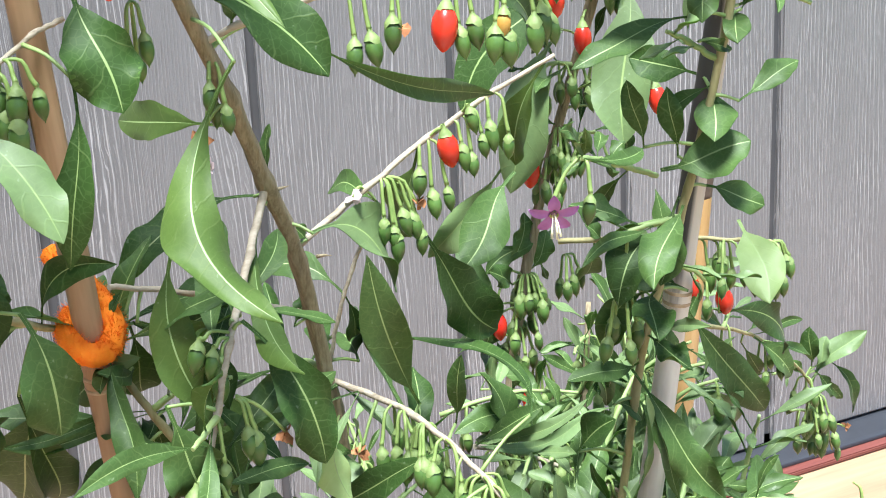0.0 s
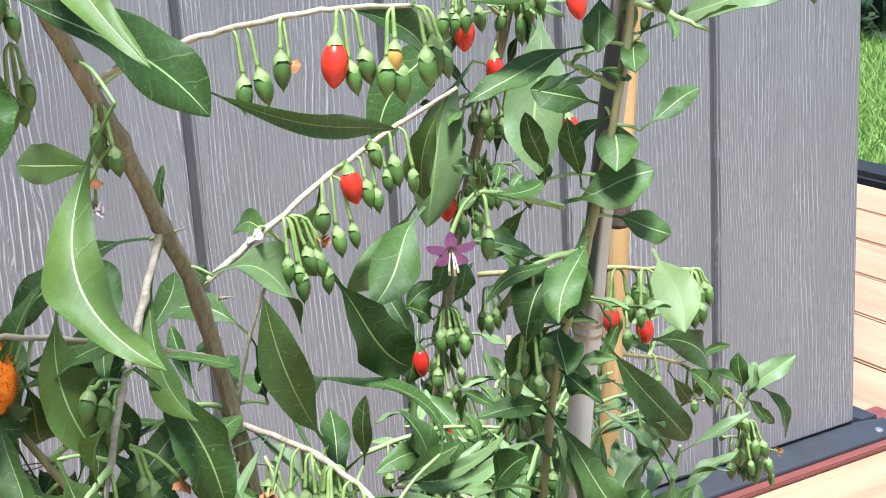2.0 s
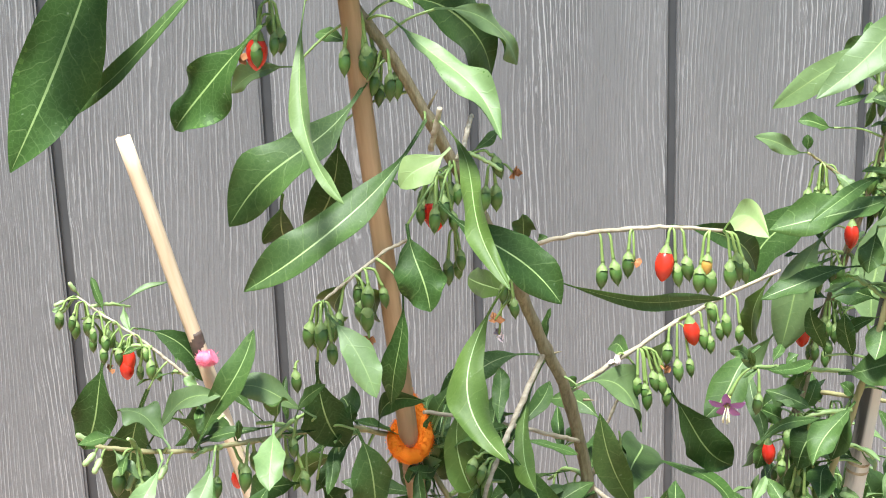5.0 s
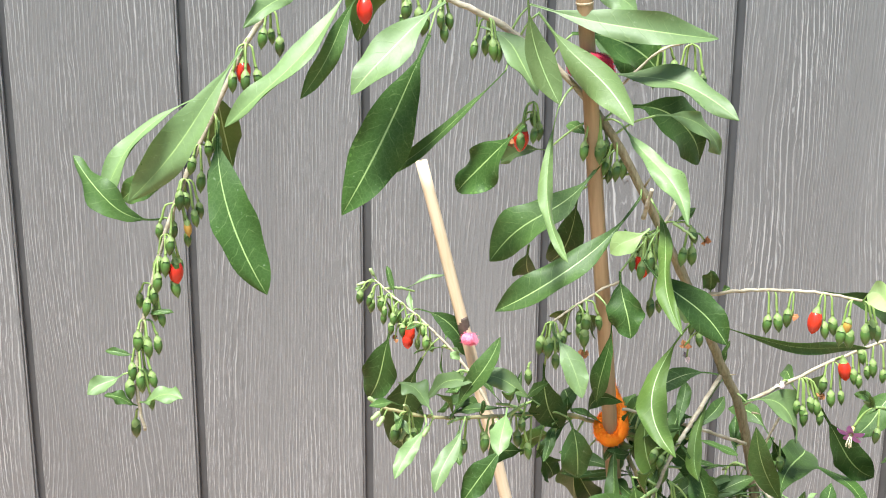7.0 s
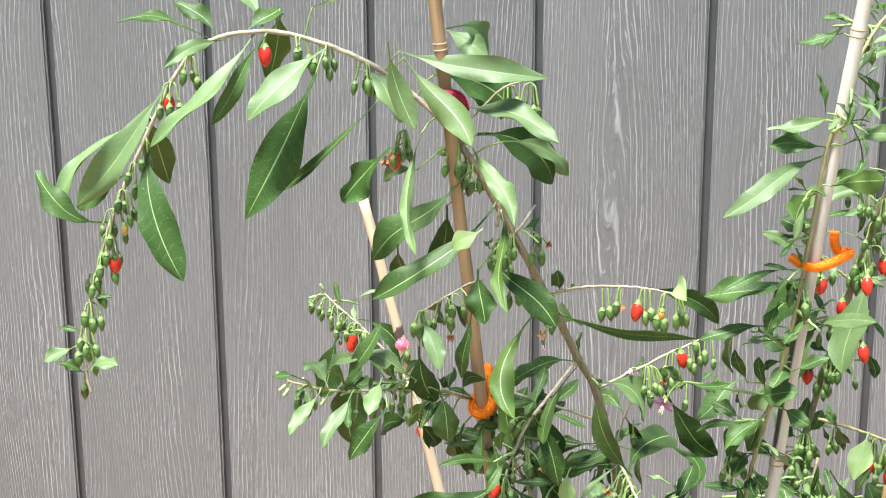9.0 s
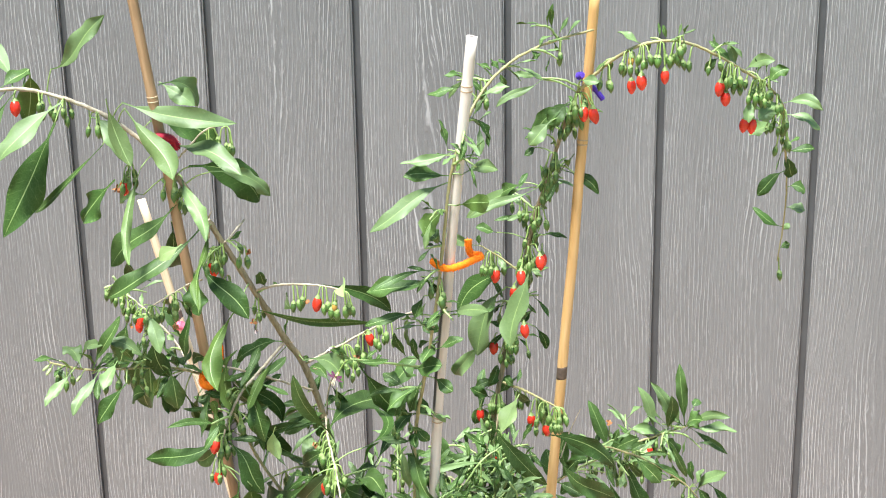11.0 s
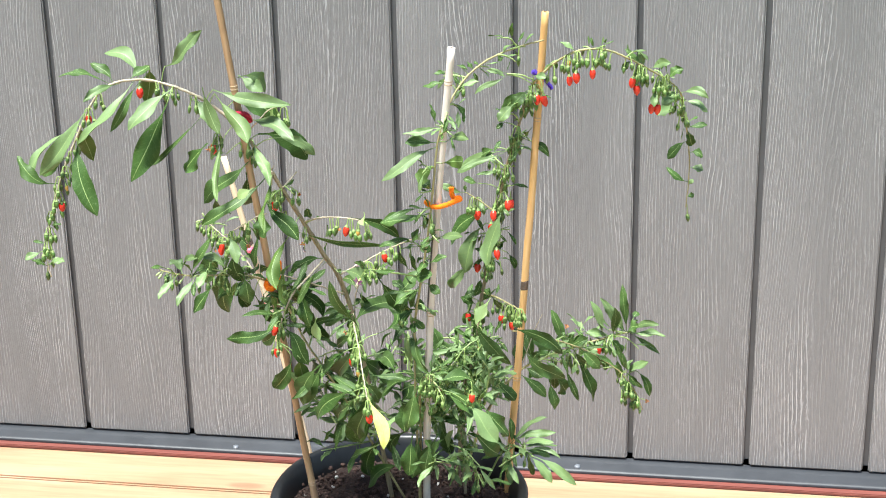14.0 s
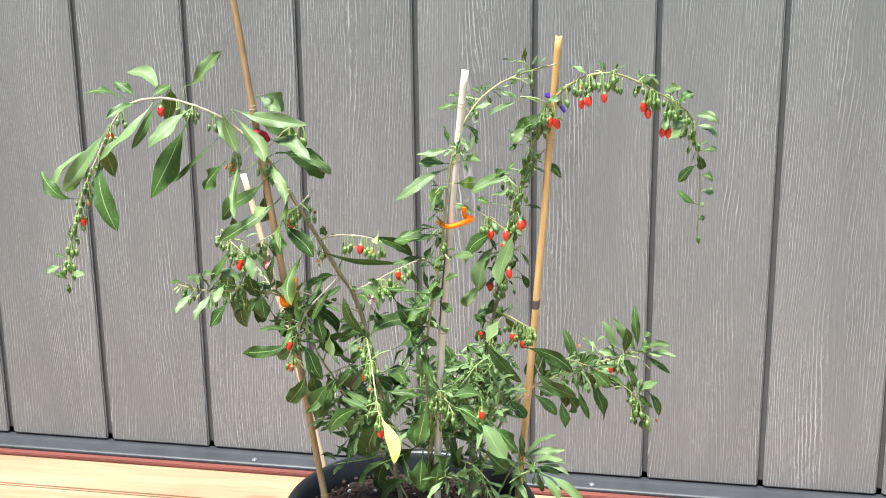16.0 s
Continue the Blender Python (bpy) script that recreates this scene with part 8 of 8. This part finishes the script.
dress(312, [(-0.025, -0.7, 0.571), (-0.044, -0.689, 0.61), (-0.06, -0.678, 0.628), (-0.075, -0.673, 0.643), (-0.089, -0.667, 0.654), (-0.103, -0.663, 0.664), (-0.118, -0.655, 0.673)], 0.1, 0.95, 6, 0.018, 3, 0.024, "mml", 0.25)
dress(314, [(0.218, -0.775, 0.395), (0.231, -0.737, 0.525), (0.246, -0.735, 0.619), (0.265, -0.753, 0.717), (0.278, -0.765, 0.775), (0.288, -0.773, 0.81), (0.298, -0.783, 0.847), (0.312, -0.795, 0.884)], 0.15, 0.95, 16, 0.02, 4, 0.022, "mdl", 0.18)
dress(315, [(0.312, -0.795, 0.884), (0.334, -0.801, 0.907), (0.36, -0.807, 0.923), (0.389, -0.809, 0.925), (0.415, -0.8, 0.914), (0.437, -0.789, 0.9), (0.458, -0.775, 0.885), (0.471, -0.76, 0.867), (0.473, -0.746, 0.846), (0.478, -0.734, 0.822), (0.482, -0.72, 0.791), (0.482, -0.706, 0.754), (0.48, -0.695, 0.72)], 0.08, 0.8, 9, 0.012, 3, 0.018, "ml", 0.2)
dress(316, [(0.188, -0.852, 0.395), (0.189, -0.874, 0.53), (0.192, -0.887, 0.619), (0.196, -0.893, 0.656), (0.203, -0.9, 0.688), (0.212, -0.905, 0.738), (0.218, -0.905, 0.787), (0.224, -0.906, 0.836), (0.231, -0.906, 0.867), (0.239, -0.897, 0.889), (0.251, -0.878, 0.908), (0.27, -0.85, 0.921), (0.294, -0.821, 0.928), (0.323, -0.795, 0.932)], 0.25, 0.97, 17, 0.018, 4, 0.02, "ml", 0.1)
dress(320, [(0.225, -0.8, 0.395), (0.256, -0.777, 0.483), (0.284, -0.743, 0.518), (0.311, -0.703, 0.523), (0.337, -0.669, 0.522), (0.365, -0.637, 0.521), (0.393, -0.614, 0.522), (0.415, -0.6, 0.523)], 0.25, 1, 13, 0.034, 5, 0.028, "mll", 0.15)
dress(321, [(0.286, -0.775, 0.588), (0.325, -0.755, 0.573), (0.366, -0.735, 0.552), (0.407, -0.72, 0.521), (0.428, -0.714, 0.49), (0.437, -0.712, 0.468)], 0.2, 1, 4, 0.014, 3, 0.014, "ml", 0.3)
dress(323, [(0.255, -0.8, 0.4), (0.281, -0.807, 0.453), (0.299, -0.819, 0.46), (0.317, -0.83, 0.456)], 0.3, 1, 4, 0.03, 4, 0.036, "mll", 0.1)
dress(325, [(0.176, -0.81, 0.576), (0.202, -0.802, 0.563), (0.225, -0.8, 0.548), (0.254, -0.8, 0.528)], 0.1, 1, 6, 0.02, 4, 0.021, "ml", 0.4)
dress(326, [(0.185, -0.845, 0.395), (0.191, -0.864, 0.483), (0.194, -0.879, 0.542), (0.2, -0.891, 0.573), (0.212, -0.904, 0.578), (0.226, -0.915, 0.571)], 0.3, 1, 6, 0.025, 4, 0.024, "mml", 0.25)
dress(327, [(0.235, -0.815, 0.395), (0.227, -0.801, 0.462), (0.233, -0.79, 0.526), (0.242, -0.781, 0.57), (0.248, -0.775, 0.606)], 0.2, 1, 7, 0.025, 5, 0.024, "mdl", 0.25)

# ---- the plant: dense inner growth ----
def thicket(seed, count, centre, spread, reach, leaves, size, tones, fruit):
    """Side shoots within a box round a centre, heading away from the middle of the pot and upwards."""
    rng = random.Random(seed)
    for i in range(count):
        at = Vector(centre) + Vector([rng.uniform(-q, q) for q in spread])
        away = Vector((at.x - POT.x, (at.y - POT.y) * 0.5, 0)) * 5 + Vector((rng.uniform(-0.6, 0.6), rng.uniform(-0.6, 0.4), rng.uniform(-0.2, 0.9)))
        span = reach * rng.uniform(0.7, 1.3)
        spray(at, at + away.normalized() * span, leaves + rng.choice((-1, 0, 1)), size, tones, rng, fruit)


thicket(101, 26, (0.165, -0.820, 0.490), (0.080, 0.035, 0.035), 0.050, 6, 0.038, "mmll", 0.06)
thicket(102, 22, (0.180, -0.790, 0.540), (0.075, 0.035, 0.035), 0.045, 6, 0.023, "mlll", 0.30)
thicket(108, 11, (0.175, -0.860, 0.485), (0.080, 0.018, 0.025), 0.042, 6, 0.036, "mmll", 0.05)
thicket(109, 9, (0.230, -0.845, 0.520), (0.035, 0.020, 0.030), 0.040, 6, 0.030, "mll", 0.15)

# ---- ties ----
chenille("fuzzy orange chenille tie looped round the brown stake", [(0.0273, -0.8662, 0.6757), (0.0247, -0.8687, 0.6729), (0.0242, -0.8724, 0.6700), (0.0260, -0.8760, 0.6676), (0.0298, -0.8773, 0.6666), (0.0336, -0.8760, 0.6683), (0.0357, -0.8725, 0.6717), (0.0352, -0.8682, 0.6750), (0.0343, -0.8605, 0.6781), (0.0317, -0.8492, 0.6800), (0.0291, -0.8389, 0.6843)], M_ORANGE, 3, 0.0041)
chenille("fuzzy orange chenille tie round the grey stake", [(0.2100, -0.8990, 0.7795), (0.2160, -0.9040, 0.7765), (0.2230, -0.9057, 0.7757), (0.2315, -0.9000, 0.7765), (0.2395, -0.8910, 0.7780), (0.2440, -0.8860, 0.7790), (0.2420, -0.8842, 0.7800), (0.2380, -0.8845, 0.7797), (0.2357, -0.8843, 0.7835), (0.2350, -0.8837, 0.7912)], M_ORANGE, 5, 0.0033)
chenille("fuzzy crimson chenille tie behind the leaves", [(0.0035, -0.8870, 0.8620), (0.0060, -0.8955, 0.8660), (0.0115, -0.8985, 0.8695), (0.0165, -0.8965, 0.8690), (0.0195, -0.8905, 0.8650), (0.0205, -0.8855, 0.8585)], M_CRIMSON, 7)
chenille("fuzzy violet chenille tie on the tan stake", [(0.3155, -0.8000, 0.8985), (0.3128, -0.7950, 0.8970), (0.3130, -0.7850, 0.8940), (0.3190, -0.7772, 0.8880), (0.3262, -0.7755, 0.8810), (0.3311, -0.7751, 0.8744)], M_VIOLET, 9, 0.0026)
chenille("short pink chenille tie on the pale stake", [(-0.0555, -0.6725, 0.6400), (-0.0520, -0.6790, 0.6420), (-0.0490, -0.6800, 0.6435)], M_PINK, 11, 0.0046)
